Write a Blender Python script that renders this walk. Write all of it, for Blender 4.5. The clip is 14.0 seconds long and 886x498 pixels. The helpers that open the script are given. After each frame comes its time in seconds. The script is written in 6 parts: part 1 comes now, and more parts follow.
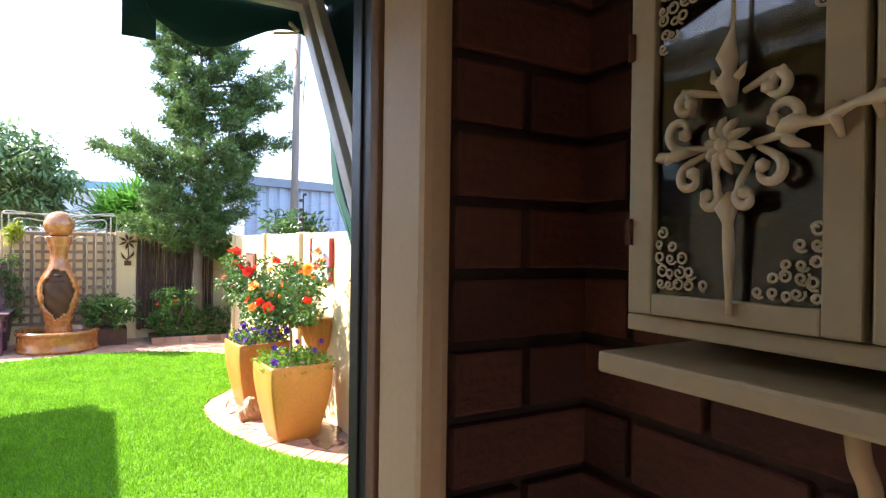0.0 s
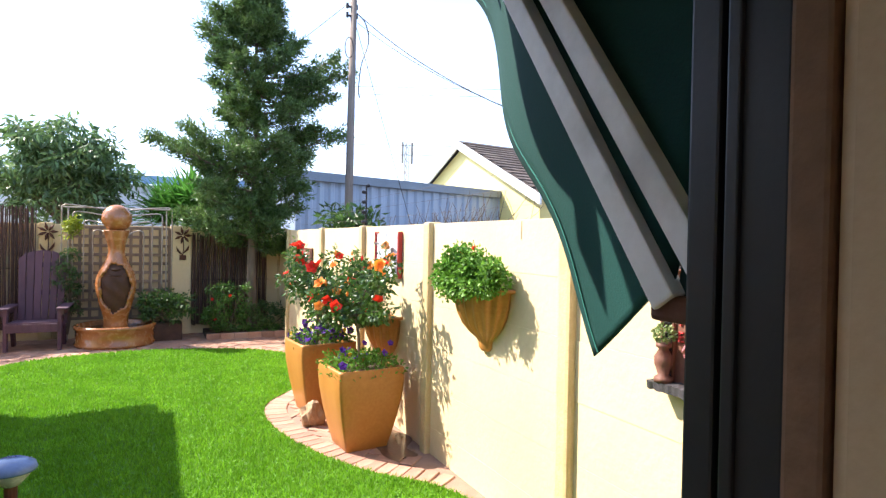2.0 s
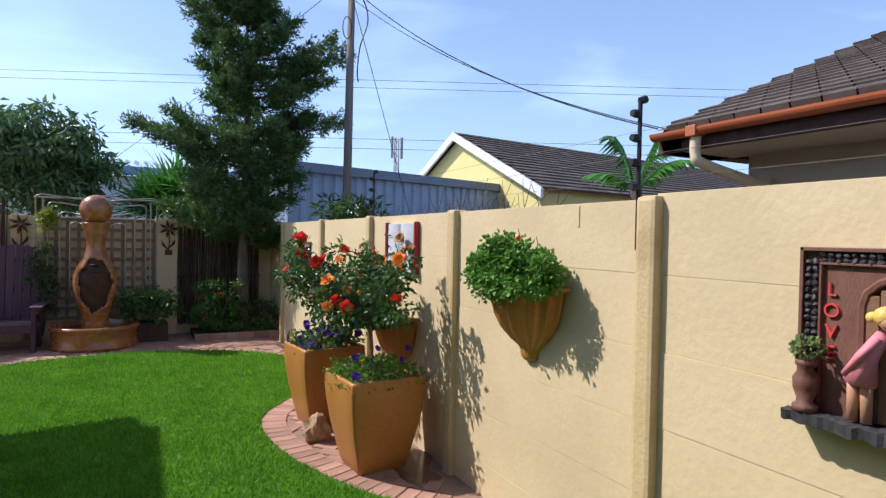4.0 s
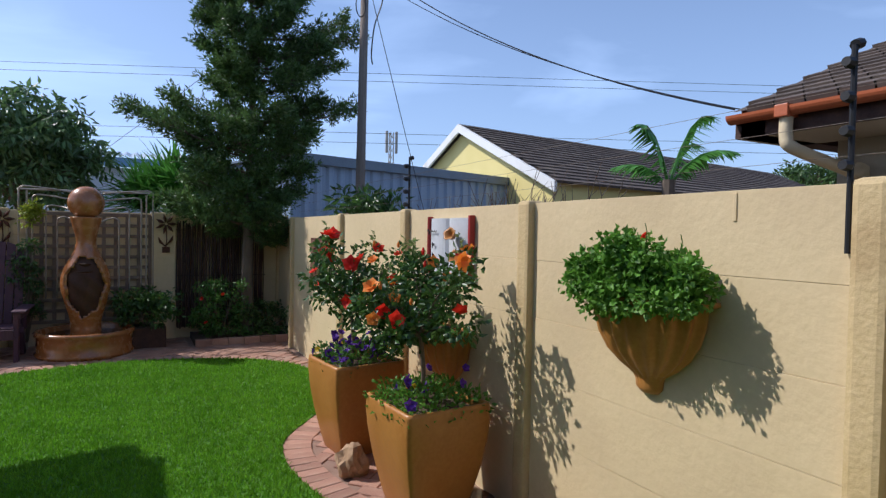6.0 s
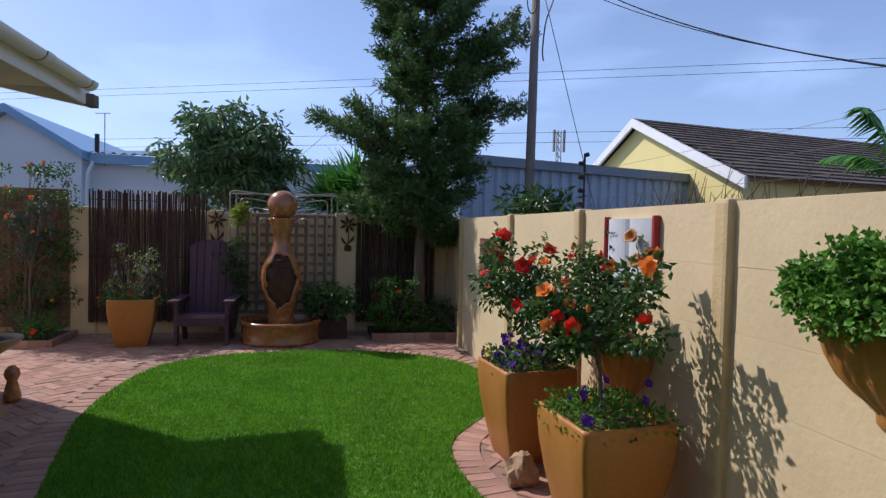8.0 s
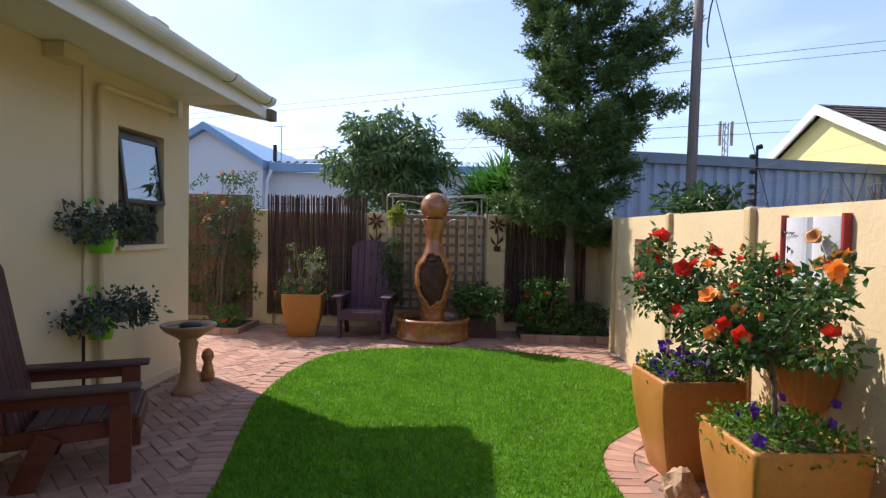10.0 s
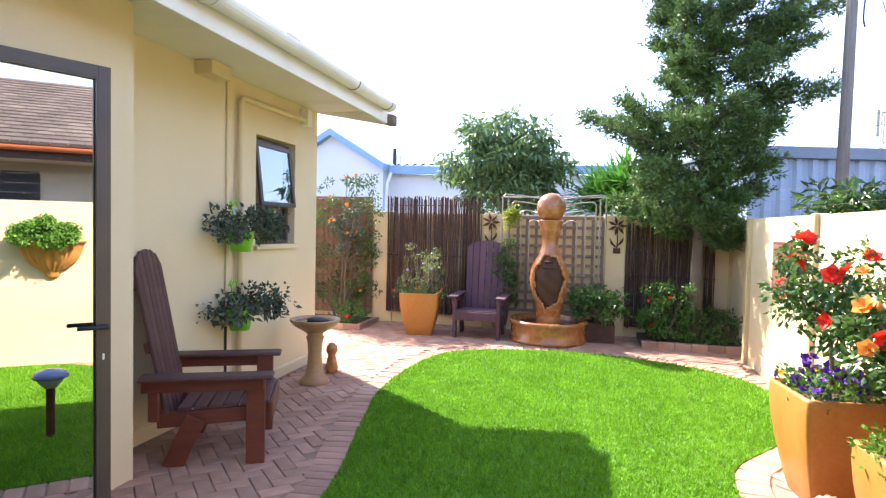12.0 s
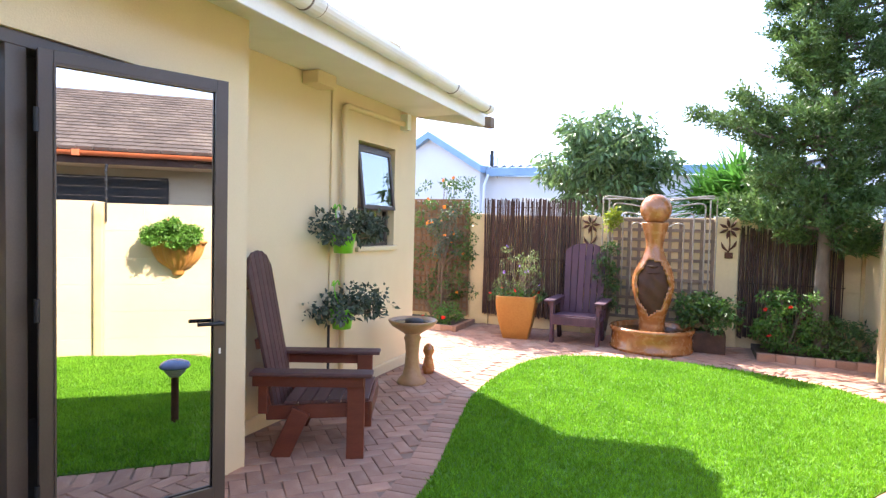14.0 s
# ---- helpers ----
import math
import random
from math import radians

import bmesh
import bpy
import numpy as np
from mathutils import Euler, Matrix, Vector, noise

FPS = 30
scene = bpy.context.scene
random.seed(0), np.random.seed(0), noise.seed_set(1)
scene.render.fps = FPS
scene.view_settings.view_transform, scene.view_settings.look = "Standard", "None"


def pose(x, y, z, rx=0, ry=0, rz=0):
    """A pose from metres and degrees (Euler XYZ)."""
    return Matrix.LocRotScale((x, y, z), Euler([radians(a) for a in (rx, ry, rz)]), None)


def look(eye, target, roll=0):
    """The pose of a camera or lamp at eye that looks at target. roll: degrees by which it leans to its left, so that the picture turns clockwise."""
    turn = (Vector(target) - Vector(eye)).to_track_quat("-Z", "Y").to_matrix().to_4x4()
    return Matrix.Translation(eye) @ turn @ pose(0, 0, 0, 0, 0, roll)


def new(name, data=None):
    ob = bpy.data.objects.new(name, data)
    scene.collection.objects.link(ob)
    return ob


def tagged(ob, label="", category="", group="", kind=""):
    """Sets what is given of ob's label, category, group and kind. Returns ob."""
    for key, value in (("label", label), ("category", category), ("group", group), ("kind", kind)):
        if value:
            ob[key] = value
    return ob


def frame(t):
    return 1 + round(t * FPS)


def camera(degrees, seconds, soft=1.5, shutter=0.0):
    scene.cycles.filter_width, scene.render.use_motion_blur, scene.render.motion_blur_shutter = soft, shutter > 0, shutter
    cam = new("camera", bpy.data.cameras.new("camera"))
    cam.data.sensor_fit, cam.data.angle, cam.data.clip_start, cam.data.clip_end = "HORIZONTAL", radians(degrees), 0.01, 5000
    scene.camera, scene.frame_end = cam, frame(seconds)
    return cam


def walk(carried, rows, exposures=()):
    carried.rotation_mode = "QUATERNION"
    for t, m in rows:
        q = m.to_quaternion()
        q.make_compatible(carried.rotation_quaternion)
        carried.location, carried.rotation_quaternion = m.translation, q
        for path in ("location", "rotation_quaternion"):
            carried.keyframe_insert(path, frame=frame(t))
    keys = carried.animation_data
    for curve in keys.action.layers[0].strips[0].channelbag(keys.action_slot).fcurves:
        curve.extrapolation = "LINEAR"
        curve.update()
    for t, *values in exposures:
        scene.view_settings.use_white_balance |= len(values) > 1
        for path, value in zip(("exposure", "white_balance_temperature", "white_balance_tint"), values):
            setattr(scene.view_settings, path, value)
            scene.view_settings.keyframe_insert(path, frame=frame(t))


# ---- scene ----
cam = camera(74.4, 14.0, 1.35)
PATH = [
    (0, (0.259, -0.117, 1.598), (1.26, 1.614, 1.587), 0.8),
    (0.5, (0.249, 0.009, 1.582), (1.172, 1.783, 1.569), 1.0),
    (1, (0.227, 0.144, 1.587), (1.113, 1.937, 1.57), 1.0),
    (1.5, (0.182, 0.238, 1.577), (1.067, 2.032, 1.56), 1.1),
    (2, (0.194, 0.404, 1.572), (1.075, 2.2, 1.549), 1.1),
    (2.5, (0.218, 0.555, 1.575), (1.103, 2.349, 1.553), 1.2),
    (3, (0.225, 0.682, 1.553), (1.115, 2.473, 1.529), 1.2),
    (5.5, (0.183, 1.661, 1.53), (1.132, 3.421, 1.477), 1.0),
    (6, (0.165, 1.841, 1.536), (1.105, 3.606, 1.484), 1.1),
    (6.5, (0.171, 1.948, 1.538), (1.035, 3.751, 1.486), 1.2),
    (7, (0.168, 1.971, 1.54), (0.874, 3.841, 1.484), 1.2),
    (7.5, (0.172, 1.982, 1.542), (0.725, 3.903, 1.482), 1.3),
    (10, (0.17, 1.989, 1.538), (0.078, 3.986, 1.466), 1.2),
    (10.5, (0.167, 1.997, 1.541), (-0.042, 3.985, 1.465), 1.3),
    (11, (0.162, 2.011, 1.54), (-0.147, 3.985, 1.463), 1.3),
    (11.5, (0.163, 2.011, 1.539), (-0.233, 3.969, 1.461), 1.3),
    (12, (0.162, 1.996, 1.54), (-0.317, 3.936, 1.462), 1.3),
    (12.5, (0.165, 1.984, 1.542), (-0.401, 3.901, 1.462), 1.3),
    (13, (0.169, 1.982, 1.542), (-0.481, 3.872, 1.463), 1.4),
    (13.5, (0.168, 1.986, 1.542), (-0.555, 3.849, 1.464), 1.5),
    (14, (0.15, 2.016, 1.55), (-0.641, 3.852, 1.47), 1.4),
]
EXPOSURES = [(0.0, 2.35, 6800, 16), (0.8, 2.22, 6750, 16), (1.5, 1.85, 6700, 16), (2.0, 1.5, 6600, 16), (2.6, 1.05, 6400, 16), (3.0, 0.76, 6200, 16), (3.4, 0.45, 6000, 16), (5.5, -0.18, 5950, 14), (7.5, -0.38, 5850, 19), (10.0, 0.35, 6500, 19), (10.5, 0.75, 6400, 16), (11.0, 1.35, 6500, 16), (12.0, 1.9, 6600, 20), (13.0, 2.2, 6600, 20), (14.0, 2.06, 6600, 20)]
walk(cam, [(t, look(eye, target, roll)) for t, eye, target, roll in PATH], EXPOSURES)

# ---- light ----
SUN = Vector((-0.78, 0.63, 1.0)).normalized()
world = bpy.data.worlds.new("sky")
scene.world = world
world.use_nodes = True
wn, wl = world.node_tree.nodes, world.node_tree.links
wn.clear()
w_out, w_bg = wn.new("ShaderNodeOutputWorld"), wn.new("ShaderNodeBackground")
w_sky, w_tc = wn.new("ShaderNodeTexSky"), wn.new("ShaderNodeTexCoord")
w_sky.sky_type, w_sky.sun_disc = "NISHITA", False
w_sky.sun_elevation, w_sky.sun_rotation = math.asin(SUN.z), math.atan2(SUN.x, SUN.y)
w_sky.air_density, w_sky.dust_density, w_sky.ozone_density = 1.0, 1.2, 5.5
w_map, w_noise, w_ramp, w_mix = wn.new("ShaderNodeMapping"), wn.new("ShaderNodeTexNoise"), wn.new("ShaderNodeValToRGB"), wn.new("ShaderNodeMix")
w_map.inputs["Scale"].default_value = (1.2, 1.2, 4.5)
w_noise.inputs["Scale"].default_value, w_noise.inputs["Detail"].default_value, w_noise.inputs["Distortion"].default_value = 1.7, 7, 0.6
w_ramp.color_ramp.elements[0].position, w_ramp.color_ramp.elements[1].position = 0.50, 0.88
w_ramp.color_ramp.elements[1].color = (0.45, 0.45, 0.45, 1)
w_mix.data_type = "RGBA"
w_mix.inputs["B"].default_value = (7.4, 9.8, 13.6, 1)
w_sep, w_low, w_sum = wn.new("ShaderNodeSeparateXYZ"), wn.new("ShaderNodeMapRange"), wn.new("ShaderNodeMath")
w_low.inputs["From Min"].default_value, w_low.inputs["From Max"].default_value = 0.0, 0.55
w_low.inputs["To Min"].default_value, w_low.inputs["To Max"].default_value = 0.34, 0.10
w_sum.operation = "ADD"
w_sum.use_clamp = True
wl.new(w_tc.outputs["Generated"], w_sep.inputs["Vector"])
wl.new(w_sep.outputs["Z"], w_low.inputs["Value"])
wl.new(w_low.outputs["Result"], w_sum.inputs[0])
wl.new(w_ramp.outputs["Color"], w_sum.inputs[1])
wl.new(w_tc.outputs["Generated"], w_map.inputs["Vector"])
wl.new(w_map.outputs["Vector"], w_noise.inputs["Vector"])
wl.new(w_noise.outputs["Fac"], w_ramp.inputs["Fac"])
wl.new(w_sum.outputs[0], w_mix.inputs["Factor"])
wl.new(w_sky.outputs["Color"], w_mix.inputs["A"])
wl.new(w_mix.outputs["Result"], w_bg.inputs["Color"])
wl.new(w_bg.outputs["Background"], w_out.inputs["Surface"])
w_bg.inputs["Strength"].default_value = 0.14
sun = new("sun", bpy.data.lights.new("sun", "SUN"))
sun.data.energy, sun.data.angle, sun.data.color = 5.0, radians(0.53), (1.0, 0.94, 0.84)
sun.matrix_world = look(SUN * 40, (0, 0, 0))


# ---- materials ----
def surf(name, c1, c2, scale=6.0, rough=0.7, bump=0.15, fine=60.0, metal=0.0, stain=None, stain_scale=1.3, stretch=(1, 1, 1), spec=0.4, vary=0.0, through_light=0.0, island=0.0):
    """A surface with grain, larger blotches, relief and, where asked, stains and a tone of its own for each object or island."""
    m = bpy.data.materials.new(name)
    m.use_nodes = True
    n, l = m.node_tree.nodes, m.node_tree.links
    b = n["Principled BSDF"]
    tc, mp = n.new("ShaderNodeTexCoord"), n.new("ShaderNodeMapping")
    mp.inputs["Scale"].default_value = stretch
    l.new(tc.outputs["Object"], mp.inputs["Vector"])
    big, grain = n.new("ShaderNodeTexNoise"), n.new("ShaderNodeTexNoise")
    big.inputs["Scale"].default_value, big.inputs["Detail"].default_value = scale, 6
    grain.inputs["Scale"].default_value, grain.inputs["Detail"].default_value = fine, 5
    l.new(mp.outputs["Vector"], big.inputs["Vector"])
    l.new(mp.outputs["Vector"], grain.inputs["Vector"])
    ramp = n.new("ShaderNodeValToRGB")
    ramp.color_ramp.elements[0].color, ramp.color_ramp.elements[1].color = (*c1, 1), (*c2, 1)
    ramp.color_ramp.elements[0].position, ramp.color_ramp.elements[1].position = 0.32, 0.68
    add = n.new("ShaderNodeMath")
    add.operation = "MULTIPLY_ADD"
    add.inputs[1].default_value = 0.45
    half = n.new("ShaderNodeMath")
    half.operation = "MULTIPLY"
    half.inputs[1].default_value = 0.55
    l.new(big.outputs["Fac"], half.inputs[0])
    l.new(grain.outputs["Fac"], add.inputs[0])
    l.new(half.outputs[0], add.inputs[2])
    l.new(add.outputs[0], ramp.inputs["Fac"])
    colour = ramp.outputs["Color"]
    if stain:
        sn, sr, mx = n.new("ShaderNodeTexNoise"), n.new("ShaderNodeValToRGB"), n.new("ShaderNodeMix")
        sn.inputs["Scale"].default_value, sn.inputs["Detail"].default_value = stain_scale, 8
        sr.color_ramp.elements[0].position, sr.color_ramp.elements[1].position = 0.52, 0.75
        mx.data_type = "RGBA"
        mx.inputs["B"].default_value = (*stain, 1)
        l.new(mp.outputs["Vector"], sn.inputs["Vector"])
        l.new(sn.outputs["Fac"], sr.inputs["Fac"])
        l.new(sr.outputs["Color"], mx.inputs["Factor"])
        l.new(colour, mx.inputs["A"])
        colour = mx.outputs["Result"]
    if vary or island:
        hs, rng = n.new("ShaderNodeHueSaturation"), n.new("ShaderNodeMapRange")
        amount = vary or island
        rng.inputs["To Min"].default_value, rng.inputs["To Max"].default_value = 1 - amount, 1 + amount
        src = n.new("ShaderNodeObjectInfo").outputs["Random"] if vary else n.new("ShaderNodeNewGeometry").outputs["Random Per Island"]
        l.new(src, rng.inputs["Value"])
        l.new(rng.outputs["Result"], hs.inputs["Value"])
        l.new(colour, hs.inputs["Color"])
        colour = hs.outputs["Color"]
    l.new(colour, b.inputs["Base Color"])
    rr = n.new("ShaderNodeMapRange")
    rr.inputs["To Min"].default_value, rr.inputs["To Max"].default_value = max(0.02, rough - 0.12), min(1, rough + 0.12)
    l.new(grain.outputs["Fac"], rr.inputs["Value"])
    l.new(rr.outputs["Result"], b.inputs["Roughness"])
    b.inputs["Metallic"].default_value = metal
    b.inputs["Specular IOR Level"].default_value = spec
    if bump:
        bp = n.new("ShaderNodeBump")
        bp.inputs["Strength"].default_value, bp.inputs["Distance"].default_value = bump, 0.012
        l.new(add.outputs[0], bp.inputs["Height"])
        l.new(bp.outputs["Normal"], b.inputs["Normal"])
    if through_light:
        tr, ms = n.new("ShaderNodeBsdfTranslucent"), n.new("ShaderNodeMixShader")
        ms.inputs["Fac"].default_value = through_light
        l.new(colour, tr.inputs["Color"])
        l.new(b.outputs["BSDF"], ms.inputs[1])
        l.new(tr.outputs["BSDF"], ms.inputs[2])
        l.new(ms.outputs["Shader"], n["Material Output"].inputs["Surface"])
    return m


def pane_glass(name, mirror, tint):
    """Window glass: a clear pane with a mirror film over it."""
    m = bpy.data.materials.new(name)
    m.use_nodes = True
    n, l = m.node_tree.nodes, m.node_tree.links
    n.remove(n["Principled BSDF"])
    g, t, x = n.new("ShaderNodeBsdfGlossy"), n.new("ShaderNodeBsdfTransparent"), n.new("ShaderNodeMixShader")
    g.inputs["Roughness"].default_value, g.inputs["Color"].default_value = 0.008, (0.95, 0.97, 0.96, 1)
    t.inputs["Color"].default_value = (*tint, 1)
    x.inputs["Fac"].default_value = mirror
    l.new(t.outputs["BSDF"], x.inputs[1])
    l.new(g.outputs["BSDF"], x.inputs[2])
    l.new(x.outputs["Shader"], n["Material Output"].inputs["Surface"])
    return m


CREAM = surf("cream_wall_paint", (0.60, 0.465, 0.262), (0.68, 0.535, 0.312), 2.2, 0.75, 0.45, 32, stain=(0.54, 0.41, 0.24), stain_scale=0.9)
HOUSE = surf("house_plaster_paint", (0.66, 0.545, 0.345), (0.72, 0.60, 0.39), 1.6, 0.8, 0.22, 130, stain=(0.62, 0.50, 0.31), stain_scale=0.7)
POST = surf("post_paint", (0.52, 0.38, 0.18), (0.62, 0.47, 0.25), 3, 0.7, 0.6, 55, stain=(0.40, 0.27, 0.12), stain_scale=3)
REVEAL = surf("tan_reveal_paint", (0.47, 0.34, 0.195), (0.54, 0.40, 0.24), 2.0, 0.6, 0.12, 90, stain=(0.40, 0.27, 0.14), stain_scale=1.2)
WHITE = surf("white_paint", (0.74, 0.73, 0.69), (0.82, 0.81, 0.77), 3, 0.45, 0.1, 70, stain=(0.62, 0.60, 0.53), stain_scale=1.5)
ARM = surf("weathered_white_steel", (0.62, 0.61, 0.585), (0.72, 0.71, 0.68), 5, 0.5, 0.2, 60, stain=(0.30, 0.27, 0.22), stain_scale=4)
BRONZE = surf("bronze_aluminium", (0.062, 0.046, 0.036), (0.088, 0.066, 0.052), 4, 0.42, 0.03, 120, spec=0.5)
BLACK = surf("black_plastic", (0.012, 0.012, 0.013), (0.02, 0.02, 0.022), 5, 0.5, 0.05, 80)
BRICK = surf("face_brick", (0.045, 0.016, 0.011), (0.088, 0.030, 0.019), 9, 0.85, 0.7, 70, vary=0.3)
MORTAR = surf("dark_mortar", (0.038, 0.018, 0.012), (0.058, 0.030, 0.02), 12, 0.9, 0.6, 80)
PAVER = surf("clay_paver", (0.32, 0.165, 0.115), (0.44, 0.255, 0.175), 7, 0.85, 0.5, 80, stain=(0.43, 0.30, 0.225), stain_scale=2.5, vary=0.2)
PAVER_J = surf("clay_paver_far", (0.32, 0.165, 0.115), (0.44, 0.255, 0.175), 7, 0.85, 0.5, 80, stain=(0.43, 0.30, 0.225), stain_scale=2.5, island=0.2)
SAND = surf("joint_sand", (0.23, 0.14, 0.10), (0.33, 0.215, 0.155), 9, 0.95, 0.5, 150)
SOIL = surf("soil", (0.05, 0.033, 0.02), (0.1, 0.068, 0.042), 8, 0.95, 0.9, 60)
TURF = surf("turf_soil", (0.06, 0.16, 0.012), (0.09, 0.22, 0.02), 14, 0.95, 0.6, 120)
GRASS = surf("grass", (0.10, 0.27, 0.010), (0.19, 0.42, 0.024), 2.2, 0.6, 0, 9, spec=0.25, island=0.3, through_light=0.4)
GREEN_CANVAS = surf("green_canvas", (0.002, 0.045, 0.038), (0.004, 0.066, 0.056), 3, 0.8, 0.12, 260, through_light=0.25)
CANVAS_EDGE = surf("pale_green_hem", (0.02, 0.16, 0.13), (0.03, 0.2, 0.16), 5, 0.8, 0.1, 80)
TERRA = surf("glazed_terracotta", (0.36, 0.14, 0.027), (0.47, 0.21, 0.05), 3, 0.42, 0.12, 40, stain=(0.36, 0.14, 0.03), stain_scale=2.2)
SCONCE = surf("ochre_fluted_clay", (0.42, 0.17, 0.035), (0.56, 0.26, 0.07), 4, 0.45, 0.15, 50, stain=(0.34, 0.13, 0.03), stain_scale=5)
COPPER = surf("coppery_fountain_glaze", (0.27, 0.095, 0.028), (0.42, 0.17, 0.055), 2.2, 0.26, 0.03, 14, stain=(0.22, 0.08, 0.025), stain_scale=1.6, spec=0.7)
BATH = surf("tan_glazed_clay", (0.31, 0.175, 0.08), (0.42, 0.25, 0.125), 3, 0.4, 0.06, 25, stain=(0.24, 0.12, 0.05), stain_scale=3)
# also paints the shade behind the cabinet glass
HOLLOW = surf("dark_clay_and_cabinet_shade", (0.035, 0.014, 0.008), (0.075, 0.03, 0.015), 9, 0.7, 0.9, 30)
WOOD = surf("red_brown_stained_wood", (0.105, 0.026, 0.014), (0.175, 0.046, 0.024), 3, 0.5, 0.25, 40, stretch=(1, 6, 6), vary=0.18)
WOOD_TOP = surf("weathered_dark_wood", (0.065, 0.028, 0.026), (0.11, 0.05, 0.046), 3, 0.55, 0.3, 45, stretch=(6, 1, 6), vary=0.2)
WOOD_P = surf("purple_brown_weathered_wood", (0.068, 0.030, 0.046), (0.115, 0.055, 0.078), 4, 0.65, 0.3, 45, stretch=(6, 6, 1), vary=0.16)
REED = surf("dark_reed", (0.035, 0.018, 0.013), (0.09, 0.046, 0.033), 10, 0.8, 0.3, 60, vary=0.4)
LATTICE = surf("grey_lattice_wood", (0.14, 0.10, 0.072), (0.23, 0.17, 0.125), 8, 0.85, 0.3, 60, vary=0.15)
LATTICE_B = surf("brown_lattice_wood", (0.15, 0.08, 0.042), (0.235, 0.13, 0.07), 8, 0.8, 0.3, 60, vary=0.15)
PIPE = surf("weathered_metal_pipe", (0.30, 0.26, 0.21), (0.42, 0.37, 0.31), 12, 0.45, 0.1, 60, metal=0.6)
RUST = surf("rusty_metal", (0.07, 0.024, 0.014), (0.13, 0.05, 0.028), 14, 0.8, 0.4, 70, metal=0.2)
LEAF_DARK = surf("podocarpus_leaf", (0.05, 0.11, 0.028), (0.135, 0.225, 0.062), 1.0, 0.42, 0, 12, spec=0.5, island=0.4, through_light=0.3)
LEAF_MID = surf("fresh_leaf", (0.06, 0.15, 0.024), (0.11, 0.24, 0.045), 1.5, 0.45, 0, 14, spec=0.4, island=0.35, through_light=0.35)
LEAF_ROSE = surf("glossy_rose_leaf", (0.035, 0.09, 0.018), (0.085, 0.175, 0.033), 2.0, 0.35, 0, 14, spec=0.5, island=0.4, through_light=0.35)
LEAF_GER = surf("geranium_leaf", (0.08, 0.205, 0.02), (0.16, 0.34, 0.045), 2.0, 0.5, 0, 14, island=0.3, through_light=0.35)
LEAF_HANG = surf("long_hanging_leaf", (0.075, 0.15, 0.05), (0.15, 0.25, 0.09), 1.2, 0.35, 0, 14, spec=0.6, island=0.4, through_light=0.35)
LEAF_PALE = surf("pale_leaf", (0.14, 0.20, 0.06), (0.24, 0.31, 0.11), 2.0, 0.5, 0, 14, island=0.35, through_light=0.35)
LEAF_LIME = surf("yellow_green_leaf", (0.20, 0.26, 0.02), (0.34, 0.40, 0.04), 2.0, 0.5, 0, 14, island=0.3, through_light=0.35)
LEAF_GREY = surf("dusty_green_leaf", (0.05, 0.075, 0.05), (0.10, 0.13, 0.09), 2.0, 0.6, 0, 14, island=0.35, through_light=0.2)
LEAF_YUCCA = surf("yucca_leaf", (0.055, 0.19, 0.03), (0.11, 0.30, 0.05), 1.5, 0.4, 0, 10, island=0.3, through_light=0.3)
BARK = surf("grey_bark", (0.10, 0.075, 0.055), (0.18, 0.14, 0.105), 12, 0.95, 1.0, 40, stretch=(1, 1, 0.3))
TWIG = surf("bare_twig", (0.11, 0.075, 0.055), (0.19, 0.14, 0.10), 12, 0.9, 0.3, 40)
RED = surf("red_petal", (0.72, 0.022, 0.014), (0.88, 0.05, 0.02), 6, 0.55, 0, 20, island=0.15, through_light=0.3)
ORANGE = surf("orange_petal", (0.78, 0.20, 0.02), (0.86, 0.32, 0.05), 6, 0.55, 0, 20, island=0.2, through_light=0.3)
PURPLE = surf("violet_petal", (0.075, 0.018, 0.23), (0.15, 0.04, 0.38), 6, 0.6, 0, 20, island=0.4, through_light=0.2)
YELLOW = surf("yellow_petal", (0.75, 0.5, 0.03), (0.85, 0.62, 0.06), 6, 0.6, 0, 20, through_light=0.2)
PINK = surf("pink_petal", (0.6, 0.09, 0.12), (0.75, 0.17, 0.2), 6, 0.6, 0, 20, through_light=0.2)
LILAC = surf("lilac_petal", (0.3, 0.18, 0.5), (0.42, 0.27, 0.62), 6, 0.6, 0, 20, through_light=0.2)
LIME = surf("lime_plastic", (0.16, 0.55, 0.02), (0.2, 0.62, 0.03), 5, 0.35, 0.03, 40)
STONE = surf("tan_stone", (0.28, 0.17, 0.09), (0.45, 0.30, 0.18), 9, 0.9, 1.0, 30)
POLE = surf("grey_timber_pole", (0.15, 0.12, 0.10), (0.26, 0.215, 0.18), 5, 0.9, 0.5, 40, stretch=(6, 6, 0.5))
SHEDM = surf("pale_blue_steel", (0.27, 0.35, 0.46), (0.35, 0.43, 0.54), 1.5, 0.5, 0.05, 30)
FASCIA = surf("grey_blue_fascia", (0.15, 0.19, 0.24), (0.20, 0.245, 0.30), 2, 0.5, 0.05, 30)
YELLOWM = surf("yellow_plaster", (0.70, 0.58, 0.22), (0.76, 0.64, 0.27), 1, 0.85, 0.2, 40)
TILE = surf("brown_roof_tile", (0.07, 0.052, 0.042), (0.125, 0.094, 0.076), 2, 0.85, 0.3, 30, island=0.2, stain=(0.14, 0.11, 0.085))
NEIGH = surf("neighbour_plaster", (0.42, 0.37, 0.28), (0.5, 0.44, 0.34), 2, 0.85, 0.2, 40)
TERRA_GUT = surf("orange_gutter_paint", (0.40, 0.10, 0.035), (0.50, 0.14, 0.055), 3, 0.4, 0.05, 50)
BLUEHOUSE = surf("white_blue_plaster", (0.62, 0.67, 0.72), (0.70, 0.75, 0.80), 1, 0.8, 0.15, 40)
